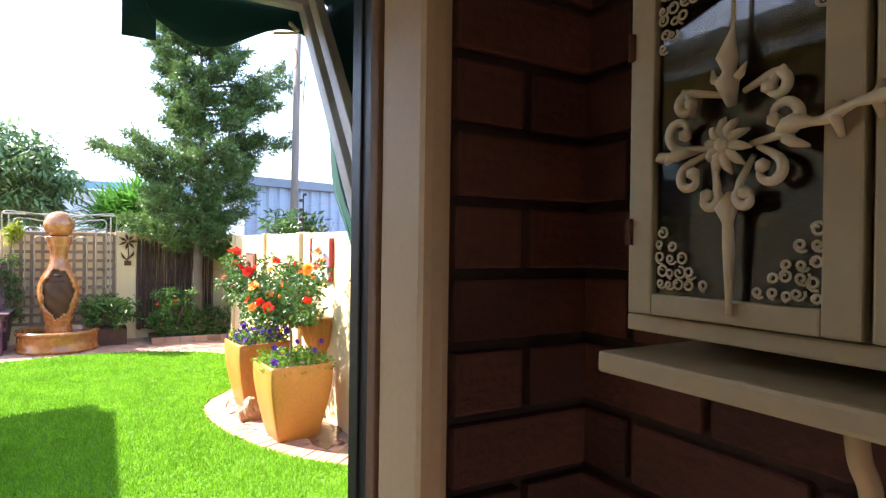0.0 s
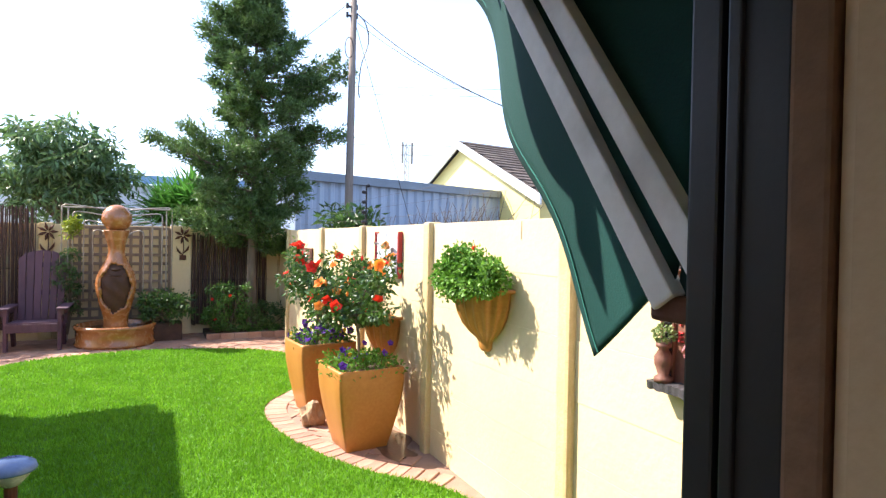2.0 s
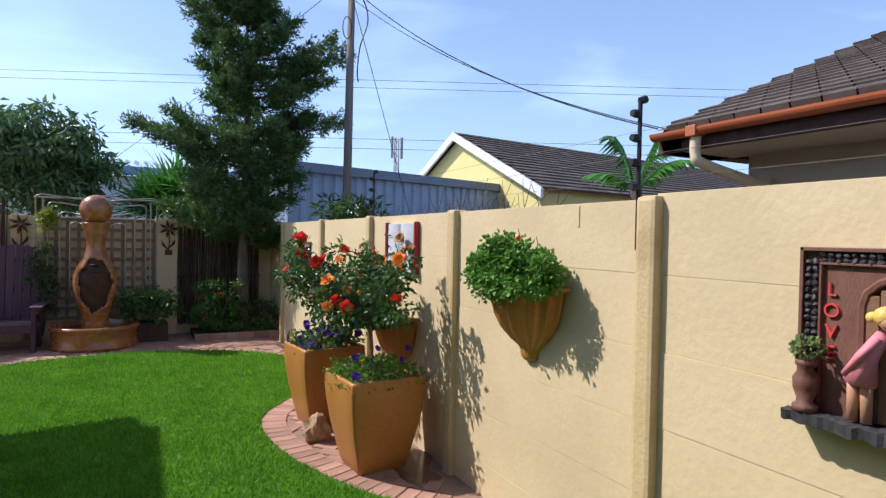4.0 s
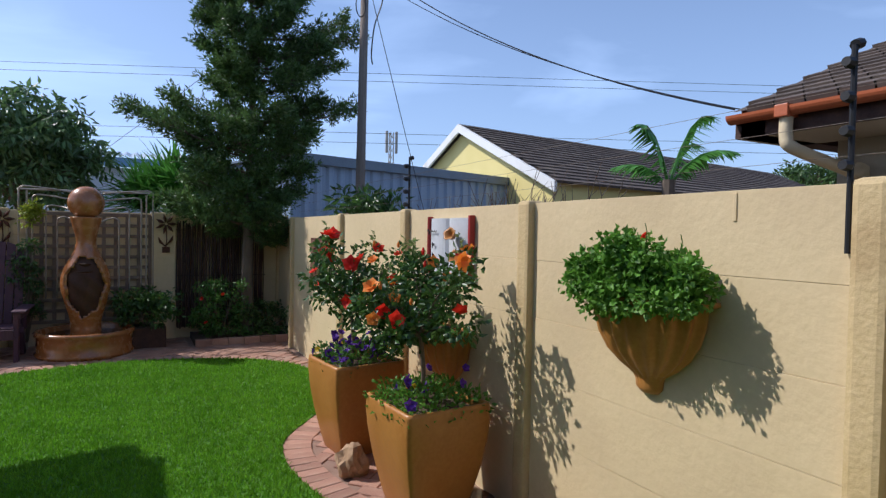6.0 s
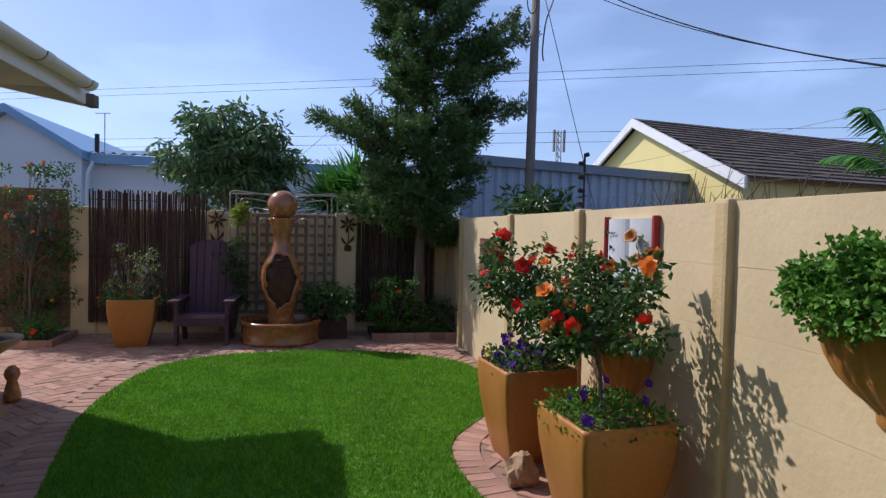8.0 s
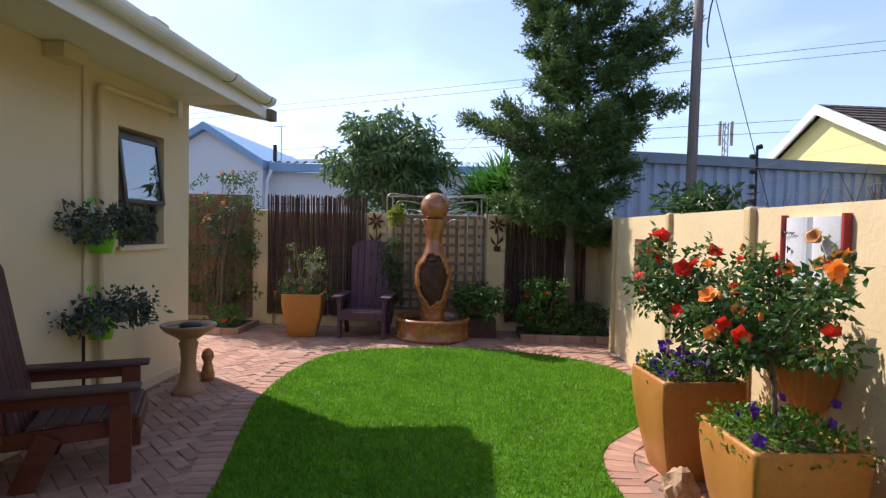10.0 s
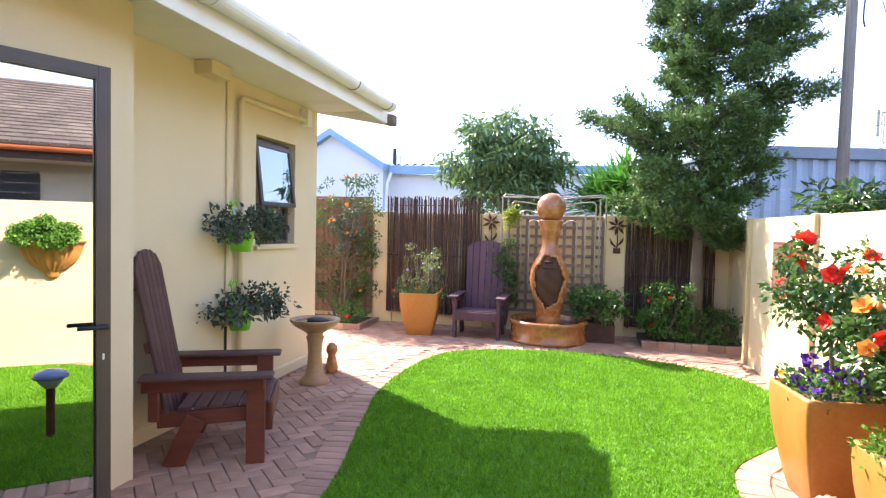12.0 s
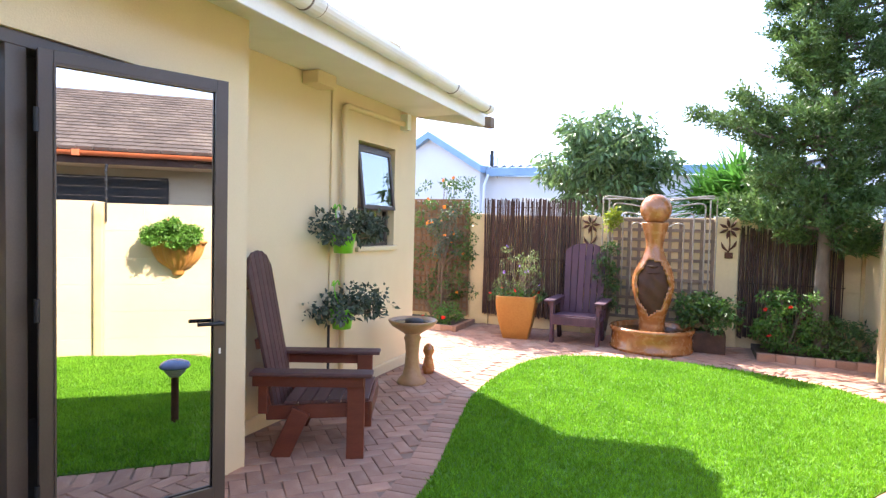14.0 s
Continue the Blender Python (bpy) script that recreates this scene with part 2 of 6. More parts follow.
BLUETRIM = surf("blue_trim", (0.20, 0.36, 0.55), (0.25, 0.42, 0.62), 3, 0.5, 0.05, 40)
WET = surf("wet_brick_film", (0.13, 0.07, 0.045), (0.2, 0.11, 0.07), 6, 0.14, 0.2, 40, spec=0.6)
WATER = surf("dark_water", (0.01, 0.012, 0.012), (0.02, 0.022, 0.02), 3, 0.06, 0.05, 20, spec=0.6)
# near-black: the dimness indoors is put into this colour
INDOOR_SHADE = surf("indoor_shade", (0.05, 0.042, 0.035), (0.07, 0.06, 0.05), 2, 0.8, 0.1, 40)
CEIL = surf("ceiling_paint", (0.5, 0.47, 0.4), (0.55, 0.52, 0.45), 2, 0.8, 0.1, 60)
CABINET = surf("cream_cabinet_paint", (0.34, 0.265, 0.15), (0.40, 0.315, 0.185), 4, 0.5, 0.12, 60, stain=(0.28, 0.21, 0.115), stain_scale=3)
ORN = surf("ivory_ornament", (0.50, 0.41, 0.27), (0.60, 0.50, 0.34), 6, 0.38, 0.15, 60, stain=(0.36, 0.29, 0.19), stain_scale=6)
SLATE = surf("silver_grey_page", (0.52, 0.53, 0.54), (0.62, 0.63, 0.64), 5, 0.6, 0.2, 60)
REDEDGE = surf("dark_red_edge", (0.30, 0.02, 0.02), (0.38, 0.035, 0.03), 5, 0.5, 0.1, 60)
PLAQUE = surf("brown_plaque_wood", (0.13, 0.055, 0.035), (0.21, 0.095, 0.062), 7, 0.6, 0.35, 50, stretch=(1, 3, 1))
PLAQUE_D = surf("dark_plaque_stone", (0.03, 0.028, 0.03), (0.065, 0.06, 0.062), 14, 0.6, 0.6, 50)
GOLDHAIR = surf("yellow_hair_paint", (0.68, 0.42, 0.08), (0.78, 0.52, 0.14), 12, 0.5, 0.5, 50)
SKIN = surf("figure_buff_paint", (0.50, 0.25, 0.15), (0.58, 0.31, 0.2), 8, 0.5, 0.1, 50)
PINKP = surf("pink_paint", (0.70, 0.21, 0.24), (0.78, 0.28, 0.31), 8, 0.45, 0.1, 50)
BLUEP = surf("bright_blue_paint", (0.02, 0.34, 0.62), (0.04, 0.42, 0.72), 8, 0.4, 0.1, 50)
TEALP = surf("teal_paint", (0.08, 0.25, 0.28), (0.12, 0.31, 0.34), 8, 0.45, 0.1, 50)
REDP = surf("red_paint", (0.55, 0.05, 0.05), (0.65, 0.08, 0.07), 8, 0.45, 0.1, 50)
LAMPGLASS = surf("milky_lamp_glass", (0.45, 0.47, 0.5), (0.55, 0.57, 0.6), 8, 0.25, 0, 50)
SOLAR = surf("solar_blue", (0.10, 0.15, 0.28), (0.15, 0.21, 0.36), 20, 0.2, 0, 50)
MIRROR_GLASS = pane_glass("reflective_door_glass", 0.72, (0.35, 0.35, 0.33))
WINDOW_GLASS = pane_glass("window_glass", 0.3, (0.5, 0.52, 0.52))
CAB_GLASS = pane_glass("cabinet_glass", 0.03, (0.6, 0.56, 0.48))


# ---- building blocks ----
def part(name, bm, material, parent=None, label="", smooth=False):
    """One mesh object out of a bmesh, under its thing or part."""
    me = bpy.data.meshes.new(name)
    bm.normal_update()
    if smooth:
        for f in bm.faces:
            f.smooth = True
    bm.to_mesh(me)
    bm.free()
    me.materials.append(material)
    ob = new(name, me)
    if parent:
        ob.parent = parent
    if label:
        ob["label"] = label
    return ob


def mesh_part(name, verts, faces, material, parent=None, label="", smooth=False):
    """One mesh object out of computed vertices and faces."""
    me = bpy.data.meshes.new(name)
    me.from_pydata([tuple(v) for v in verts], [], [tuple(f) for f in faces])
    if smooth:
        me.polygons.foreach_set("use_smooth", [True] * len(me.polygons))
    me.materials.append(material)
    ob = new(name, me)
    if parent:
        ob.parent = parent
    if label:
        ob["label"] = label
    return ob


def thing(name, m, label, category, group="", kind=""):
    ob = new(name)
    ob.empty_display_size = 0.1
    ob.matrix_world = m
    return tagged(ob, label, category, group, kind)


def box(bm, lo, hi, m=None, bevel=0.0):
    """A block between two corners, turned by m, its edges rounded by bevel."""
    geom = bmesh.ops.create_cube(bm, size=1.0)
    c = [(a + b) / 2 for a, b in zip(lo, hi)]
    s = [max(1e-4, b - a) for a, b in zip(lo, hi)]
    vs = geom["verts"]
    for v in vs:
        v.co = Vector([v.co[i] * s[i] + c[i] for i in range(3)])
    if bevel:
        edges = list({e for v in vs for e in v.link_edges})
        r = bmesh.ops.bevel(bm, geom=edges, offset=bevel, segments=2, profile=0.6, affect="EDGES")
        vs = list({v for f in r["faces"] for v in f.verts} | {v for v in vs if v.is_valid})
    if m is not None:
        bmesh.ops.transform(bm, matrix=m, verts=vs)
    return vs


def solid(name, lo, hi, material, parent=None, label="", bevel=0.006, m=None):
    bm = bmesh.new()
    box(bm, lo, hi, m, bevel)
    return part(name, bm, material, parent, label)


def tube(bm, pts, radii, sides=8, cap=True):
    """A round bar along points; radii one number or one for each point."""
    pts = [Vector(p) for p in pts]
    if not isinstance(radii, (list, tuple)):
        radii = [radii] * len(pts)
    rings, side = [], None
    for i, p in enumerate(pts):
        d = (pts[min(i + 1, len(pts) - 1)] - pts[max(i - 1, 0)]).normalized()
        if side is None:
            side = d.orthogonal().normalized()
        side = (side - d * side.dot(d)).normalized()
        up = d.cross(side)
        rings.append([bm.verts.new(p + (side * math.cos(a) + up * math.sin(a)) * radii[i]) for a in (k * math.tau / sides for k in range(sides))])
    for a, b in zip(rings, rings[1:]):
        for k in range(sides):
            bm.faces.new((a[k], a[(k + 1) % sides], b[(k + 1) % sides], b[k]))
    if cap:
        bm.faces.new(list(reversed(rings[0])))
        bm.faces.new(rings[-1])


def smooth_line(pts, steps=6, closed=False):
    """A Catmull-Rom line through points."""
    P = [Vector(p) for p in pts]
    n, out = len(P), []
    for i in range(n if closed else n - 1):
        a, b, c, d = (P[(i + k) % n] if closed else P[min(max(i + k, 0), n - 1)] for k in (-1, 0, 1, 2))
        for s in range(steps):
            t = s / steps
            out.append(0.5 * ((2 * b) + (c - a) * t + (2 * a - 5 * b + 4 * c - d) * t * t + (3 * b - a - 3 * c + d) * t ** 3))
    if not closed:
        out.append(P[-1])
    return out


def lathe(bm, profile, sides=32, squash=None):
    """A turned body from (radius, height) pairs; squash(angle, z) scales the radius."""
    rings = []
    for r, z in profile:
        rings.append([bm.verts.new(((r * (squash(a, z) if squash else 1)) * math.cos(a), (r * (squash(a, z) if squash else 1)) * math.sin(a), z)) for a in (k * math.tau / sides for k in range(sides))])
    for a, b in zip(rings, rings[1:]):
        for k in range(sides):
            bm.faces.new((a[k], a[(k + 1) % sides], b[(k + 1) % sides], b[k]))
    return rings


def leaf_mesh(points, normals, length, width, rng, droop=0.3, fold=0.25):
    """Vertices and faces of small folded leaves: one at each point, pointing along its normal with scatter."""
    n = len(points)
    d = normals + rng.normal(0, 0.55, (n, 3))
    d[:, 2] -= droop
    d /= np.linalg.norm(d, axis=1)[:, None] + 1e-9
    s = np.cross(d, rng.normal(0, 1, (n, 3)))
    s /= np.linalg.norm(s, axis=1)[:, None] + 1e-9
    u = np.cross(s, d)
    L = (length * rng.uniform(0.65, 1.3, n))[:, None]
    W = (width * rng.uniform(0.7, 1.25, n))[:, None]
    v = np.empty((n, 4, 3))
    v[:, 0] = points
    v[:, 1] = points + d * L * 0.45 + s * W * 0.5 + u * W * fold
    v[:, 2] = points + d * L - u * L * 0.12
    v[:, 3] = points + d * L * 0.45 - s * W * 0.5 + u * W * fold
    idx = np.arange(n)[:, None] * 4
    f = np.concatenate([idx + np.array([0, 1, 2]), idx + np.array([0, 2, 3])])
    return v.reshape(-1, 3), f


def leaves(name, points, normals, length, width, material, parent, seed, label="", droop=0.3):
    rng = np.random.default_rng(seed)
    v, f = leaf_mesh(np.asarray(points, float), np.asarray(normals, float), length, width, rng, droop)
    me = bpy.data.meshes.new(name)
    me.vertices.add(len(v))
    me.vertices.foreach_set("co", v.ravel())
    me.loops.add(len(f) * 3)
    me.loops.foreach_set("vertex_index", f.ravel().astype(np.int32))
    me.polygons.add(len(f))
    me.polygons.foreach_set("loop_start", np.arange(0, len(f) * 3, 3, dtype=np.int32))
    me.update(calc_edges=True)
    me.validate()
    me.materials.append(material)
    ob = new(name, me)
    ob.parent = parent
    if label:
        ob["label"] = label
    return ob


def clump(rng, centre, radius, n, shell=0.6):
    """Points and outward normals in an uneven rounded clump."""
    d = rng.normal(0, 1, (n, 3))
    d /= np.linalg.norm(d, axis=1)[:, None]
    r = rng.uniform(shell, 1.0, n) ** 0.7
    return np.asarray(centre) + d * r[:, None] * np.asarray(radius), d


def wall_with_hole(name, x0, x1, y0, y1, z0, z1, holes, material, label):
    """A wall along y with rectangular openings (y0, y1, z0, z1) right through it."""
    bm = bmesh.new()
    ys = sorted({y0, y1, *[h[0] for h in holes], *[h[1] for h in holes]})
    zs = sorted({z0, z1, *[h[2] for h in holes], *[h[3] for h in holes]})
    for a, b in zip(ys, ys[1:]):
        for c, d in zip(zs, zs[1:]):
            if not any(h[0] <= a and b <= h[1] and h[2] <= c and d <= h[3] for h in holes):
                box(bm, (x0, a, c), (x1, b, d))
    bmesh.ops.remove_doubles(bm, verts=bm.verts, dist=1e-4)
    inner = [f for f in bm.faces if len([g for g in bm.faces if g is not f and (g.calc_center_median() - f.calc_center_median()).length < 1e-4])]
    bmesh.ops.delete(bm, geom=inner, context="FACES")
    return tagged(part(name, bm, material), label, "wall", kind="structure")

# ---- ground ----
WALL_X, BACK_Y, TOP = 2.05, 10.9, 1.71
bm = bmesh.new()
bmesh.ops.create_grid(bm, x_segments=40, y_segments=40, size=400)
for v in bm.verts:
    v.co.z = -0.06
tagged(part("ground", bm, SOIL), "bare sandy soil under and beyond the garden", "ground", kind="structure")

LAWN = smooth_line([(-1.22, 1.2, 0), (-1.3, 3.2, 0), (-1.24, 4.9, 0), (-1.5, 6.2, 0), (-1.68, 7.2, 0), (-1.6, 8.5, 0), (-1.15, 9.15, 0), (0.0, 9.42, 0),
                    (1.2, 9.12, 0), (1.84, 8.5, 0), (1.93, 7.6, 0), (1.6, 6.75, 0), (1.13, 6.05, 0), (1.12, 5.2, 0), (1.44, 4.3, 0), (1.88, 3.7, 0), (1.96, 3.0, 0), (1.96, 1.2, 0)], 7, True)
LX, LY = np.array([p.x for p in LAWN]), np.array([p.y for p in LAWN])


def on_lawn(x, y):
    """Whether places lie inside the lawn's edge."""
    x, y = np.asarray(x, float), np.asarray(y, float)
    inside = np.zeros(x.shape, bool)
    j = len(LX) - 1
    for i in range(len(LX)):
        hit = ((LY[i] > y) != (LY[j] > y)) & (x < (LX[j] - LX[i]) * (y - LY[i]) / (LY[j] - LY[i] + 1e-12) + LX[i])
        inside ^= hit
        j = i
    return inside


bm = bmesh.new()
top = [bm.verts.new((p.x, p.y, 0.0)) for p in LAWN]
low = [bm.verts.new((p.x, p.y, -0.058)) for p in LAWN]
bm.faces.new(top)
for i in range(len(top)):
    bm.faces.new((top[i - 1], low[i - 1], low[i], top[i]))
lawn = tagged(part("lawn", bm, TURF), "bright green mown lawn with a curved edge", "lawn", kind="structure")

rng = np.random.default_rng(5)
gx, gy = rng.uniform(-1.8, 2.05, 330000), rng.uniform(1.2, 9.5, 330000)
keep = on_lawn(gx, gy) & (rng.uniform(0, 1, gx.size) < np.clip(1.35 - 0.09 * gy, 0.5, 1))
gx, gy = gx[keep], gy[keep]
n = gx.size
ang, hgt, wid = rng.uniform(0, math.tau, n), rng.uniform(0.014, 0.036, n), rng.uniform(0.0022, 0.0042, n) * (1 + 0.1 * gy)
lean = rng.normal(0, 0.012, (n, 2))
V = np.empty((n, 3, 3))
V[:, 0] = np.stack([gx - np.cos(ang) * wid, gy - np.sin(ang) * wid, np.zeros(n)], 1)
V[:, 1] = np.stack([gx + np.cos(ang) * wid, gy + np.sin(ang) * wid, np.zeros(n)], 1)
V[:, 2] = np.stack([gx + lean[:, 0], gy + lean[:, 1], hgt], 1)
me = bpy.data.meshes.new("grass")
me.vertices.add(n * 3)
me.vertices.foreach_set("co", V.ravel())
me.loops.add(n * 3)
me.loops.foreach_set("vertex_index", np.arange(n * 3, dtype=np.int32))
me.polygons.add(n)
me.polygons.foreach_set("loop_start", np.arange(0, n * 3, 3, dtype=np.int32))
me.update(calc_edges=True)
me.materials.append(GRASS)
tagged(new("grass", me), "short bright green grass blades of the lawn", "grass", kind="stuff")

pavement = tagged(solid("pavement", (-4.9, 0.78, -0.055), (2.3, BACK_Y, -0.012), SAND, bevel=0), "clay brick paving laid in herringbone with a soldier edge", "paving", kind="structure")

# ---- boundary wall of concrete posts and panels ----
wall_boundary = thing("wall_boundary", pose(0, 0, 0), "cream-painted precast concrete boundary wall with posts", "wall", kind="structure")
POSTS = [-2.2, -0.55, 1.05, 2.735, 4.40, 5.98, 7.56, 9.6]
rows_z = [(-0.05, 0.19), (0.19, 0.495), (0.495, 0.80), (0.80, 1.10), (1.10, 1.405), (1.405, TOP)]
rw = random.Random(11)
for a, b in zip(POSTS, POSTS[1:]):
    for k, (z0, z1) in enumerate(rows_z):
        off = rw.uniform(-0.0016, 0.0016)
        up = 0.02 if (a, k) == (1.05, 5) else 0
        solid("panel", (WALL_X + off, a + 0.02, z0 + 0.0004), (WALL_X + 0.05 + off, b - 0.02, z1 - 0.0004 + up), CREAM, wall_boundary, bevel=0.002)
for y in POSTS:
    bm = bmesh.new()
    box(bm, (WALL_X - 0.045, y - 0.052, -0.05), (WALL_X + 0.075, y + 0.052, TOP + 0.012), None, 0.022)
    part("post", bm, POST, wall_boundary)
solid("panel", (2.14, 9.6, -0.05), (2.19, BACK_Y, TOP), CREAM, wall_boundary)
# a short raised mark in the plaster of the top panel
solid("plaster_ridge", (WALL_X - 0.006, 3.175, 1.6), (WALL_X + 0.01, 3.19, 1.70), CREAM, wall_boundary, bevel=0.003)

wall_back = thing("wall_back", pose(0, 0, 0), "cream-painted precast wall behind the fountain", "wall", kind="structure")
BP = [-6.1, -4.55, -3.02, -1.3, 0.55, 2.19]
for a, b in zip(BP, BP[1:]):
    for z0, z1 in rows_z:
        solid("panel", (a + 0.02, BACK_Y, z0 + 0.003), (b - 0.02, BACK_Y + 0.05, z1 + 0.03), CREAM, wall_back, bevel=0.007)
for x in BP:
    w = 0.16 if x == -3.02 else 0.09 if x != 0.55 else 0.16
    solid("post", (x - w, BACK_Y - 0.04, -0.05), (x + w, BACK_Y + 0.08, TOP + 0.05), POST if w < 0.1 else CREAM, wall_back, bevel=0.02)

# ---- the house ----
wall_house_window = wall_with_hole("wall_house_window", -3.04, -2.82, 4.87, 8.06, -0.05, 2.78, [(6.82, 7.56, 1.31, 2.35)], HOUSE, "ochre-cream plastered house wall with a small window")
wall_house_door = wall_with_hole("wall_house_door", -2.64, -2.42, 0.78, 4.87, -0.05, 2.95, [(2.5, 4.45, 0.06, 2.31)], HOUSE, "ochre-cream plastered house wall with an aluminium door")
tagged(solid("wall_house_end", (-7, 7.78, -0.05), (-3.04, 8.06, 3.6), HOUSE, bevel=0), "plastered end wall of the house", "wall", kind="structure")
tagged(solid("wall_house_return", (-2.64, 4.87, -0.05), (-2.42, 4.88, 2.95), HOUSE, bevel=0), "plastered return of the house wall", "wall", kind="structure")
# inner wall and floor carry the indoor shade in their colour
tagged(solid("wall_house_inner", (-4.4, 0.78, -0.05), (-4.3, 7.78, 2.9), INDOOR_SHADE, bevel=0), "inner wall of the house, indoor shade in its colour", "wall", kind="structure")
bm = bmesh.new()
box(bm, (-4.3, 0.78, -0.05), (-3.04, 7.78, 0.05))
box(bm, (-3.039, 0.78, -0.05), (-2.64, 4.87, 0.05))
tagged(part("floor_house", bm, INDOOR_SHADE), "floor inside the house, indoor shade in its colour", "floor", kind="structure")
tagged(solid("baseboard", (-2.84, 4.89, -0.05), (-2.79, 8.05, 0.09), HOUSE, bevel=0.015), "plaster plinth along the house wall", "plinth", kind="structure")

roof = thing("roof", pose(0, 0, 0), "low house roof with white soffit, fascia and gutter", "roof", kind="structure")
solid("soffit", (-3.0, 0.85, 2.782), (-1.99, 8.06, 2.807), WHITE, roof, "white soffit board", bevel=0.002)
solid("fascia", (-1.995, 0.85, 2.63), (-1.965, 8.08, 2.83), WHITE, roof, "white fascia board")
bm = bmesh.new()
s = [(-2.03, 0.85, 2.84), (-2.03, 8.05, 2.84), (-6.9, 8.05, 4.2), (-6.9, 0.85, 4.2)]
lo = [bm.verts.new(p) for p in s]
hi = [bm.verts.new((x, y, z + 0.05)) for x, y, z in s]
bm.faces.new(lo[::-1]); bm.faces.new(hi)
for i in range(4):
    bm.faces.new((lo[i - 1], lo[i], hi[i], hi[i - 1]))
part("roof_sheet", bm, TILE, roof)
bm = bmesh.new()
v = [bm.verts.new(p) for p in ((-1.996, 8.065, 2.625), (-1.996, 8.065, 2.84), (-6.9, 8.065, 4.2), (-6.9, 8.065, 3.9), (-2.82, 8.065, 2.775))]
f = bm.faces.new(v)
r = bmesh.ops.extrude_face_region(bm, geom=[f])
bmesh.ops.translate(bm, vec=(0, 0.03, 0), verts=[g for g in r["geom"] if isinstance(g, bmesh.types.BMVert)])
part("bargeboard", bm, WHITE, roof)
# half-round gutter with collars and end piece
gutter = thing("gutter", pose(0, 0, 0), "white half-round roof gutter with joint collars", "gutter", kind="structure")


def trough(bm, y0, y1, x, z, r, thick=0.004):
    prof = [(x + r * math.cos(a), z + r * math.sin(a)) for a in (math.pi + k * math.pi / 10 for k in range(11))]
    prof += [(x + (r - thick) * math.cos(a), z + (r - thick) * math.sin(a)) for a in (math.tau - k * math.pi / 10 for k in range(11))]
    A, B = [bm.verts.new((px, y0, pz)) for px, pz in prof], [bm.verts.new((px, y1, pz)) for px, pz in prof]
    for i in range(len(A)):
        bm.faces.new((A[i - 1], A[i], B[i], B[i - 1]))
    bm.faces.new(A); bm.faces.new(B[::-1])


bm = bmesh.new()
trough(bm, 0.85, 7.88, -1.892, 2.80, 0.07)
gutter_trough = part("trough", bm, WHITE, gutter)
for y in (2.6, 4.78, 6.92, 7.8):
    bm = bmesh.new()
    trough(bm, y - 0.055, y + 0.055, -1.892, 2.802, 0.079, 0.008)
    collar = part("collar", bm, WHITE, gutter_trough)
    for e in (-0.06, 0.06):
        bm = bmesh.new()
        trough(bm, y + e - 0.005, y + e + 0.005, -1.892, 2.801, 0.075, 0.004)
        part("seal", bm, LATTICE, collar, "grey rubber seal")
solid("end_block", (-1.985, 7.98, 2.62), (-1.9, 8.12, 2.73), LATTICE, gutter, "grey weathered timber rafter end")

# window: recessed reveal, frame, top-hung sash swung out
window_1 = thing("window_1", pose(-2.82, 7.19, 1.325), "small bronze aluminium window, the top sash swung open", "window", kind="structure")
x0 = -0.12
for lo, hi in (((x0, -0.36, 0), (x0 + 0.05, -0.325, 1.0)), ((x0, 0.325, 0), (x0 + 0.05, 0.36, 1.0)), ((x0, -0.325, 0), (x0 + 0.05, 0.325, 0.035)), ((x0, -0.325, 0.965), (x0 + 0.05, 0.325, 1.0)), ((x0, -0.325, 0.36), (x0 + 0.05, 0.325, 0.395))):
    solid("window_frame", lo, hi, BRONZE, window_1, bevel=0.003)
solid("pane", (x0 + 0.02, -0.33, 0.03), (x0 + 0.026, 0.33, 0.37), WINDOW_GLASS, window_1, bevel=0)
sash = new("sash")
sash.parent = window_1
sash.matrix_local = pose(x0 + 0.06, 0, 0.965, 0, -7, 0)
for lo, hi in (((0, -0.325, -0.6), (0.03, -0.285, 0)), ((0, 0.285, -0.6), (0.03, 0.325, 0)), ((0, -0.285, -0.04), (0.03, 0.285, 0)), ((0, -0.285, -0.6), (0.03, 0.285, -0.56))):
    solid("sash_frame", lo, hi, BRONZE, sash, bevel=0.003)
solid("sash_pane", (0.012, -0.29, -0.565), (0.018, 0.29, -0.035), WINDOW_GLASS, sash, bevel=0)
solid("window_sill", (-0.13, -0.4, -0.045), (0.04, 0.4, 0.0), HOUSE, window_1, bevel=0.008)

# door: ajar leaf with reflective glass, side light beside it
door_1 = thing("door_1", pose(-2.40, 3.60, 0.1, 0, 0, -25), "bronze aluminium glazed house door standing ajar", "door", kind="structure")
L, H = 0.80, 2.15
W1 = 0.056
for lo, hi in (((-0.02, 0.0, 0), (0.025, W1, H)), ((-0.02, L - W1, 0), (0.025, L, H)), ((-0.02, W1, 0), (0.025, L - W1, 0.075)), ((-0.02, W1, H - W1), (0.025, L - W1, H))):
    solid("leaf_frame", lo, hi, BRONZE, door_1, bevel=0.004)
for lo, hi in (((0.014, W1, 0.075), (0.03, W1 + 0.009, H - W1)), ((0.014, L - W1 - 0.009, 0.075), (0.03, L - W1, H - W1)), ((0.014, W1 + 0.009, 0.075), (0.03, L - W1 - 0.009, 0.084)), ((0.014, W1 + 0.009, H - W1 - 0.009), (0.03, L - W1 - 0.009, H - W1))):
    solid("glazing_bead", lo, hi, BRONZE, door_1, bevel=0.002)
solid("pane", (0.0, W1 - 0.003, 0.07), (0.006, L - W1 + 0.003, H - W1 + 0.003), MIRROR_GLASS, door_1, bevel=0)
bm = bmesh.new()
tube(bm, [(0.02, L - 0.035, 0.93), (0.07, L - 0.035, 0.93)], 0.011, 10)
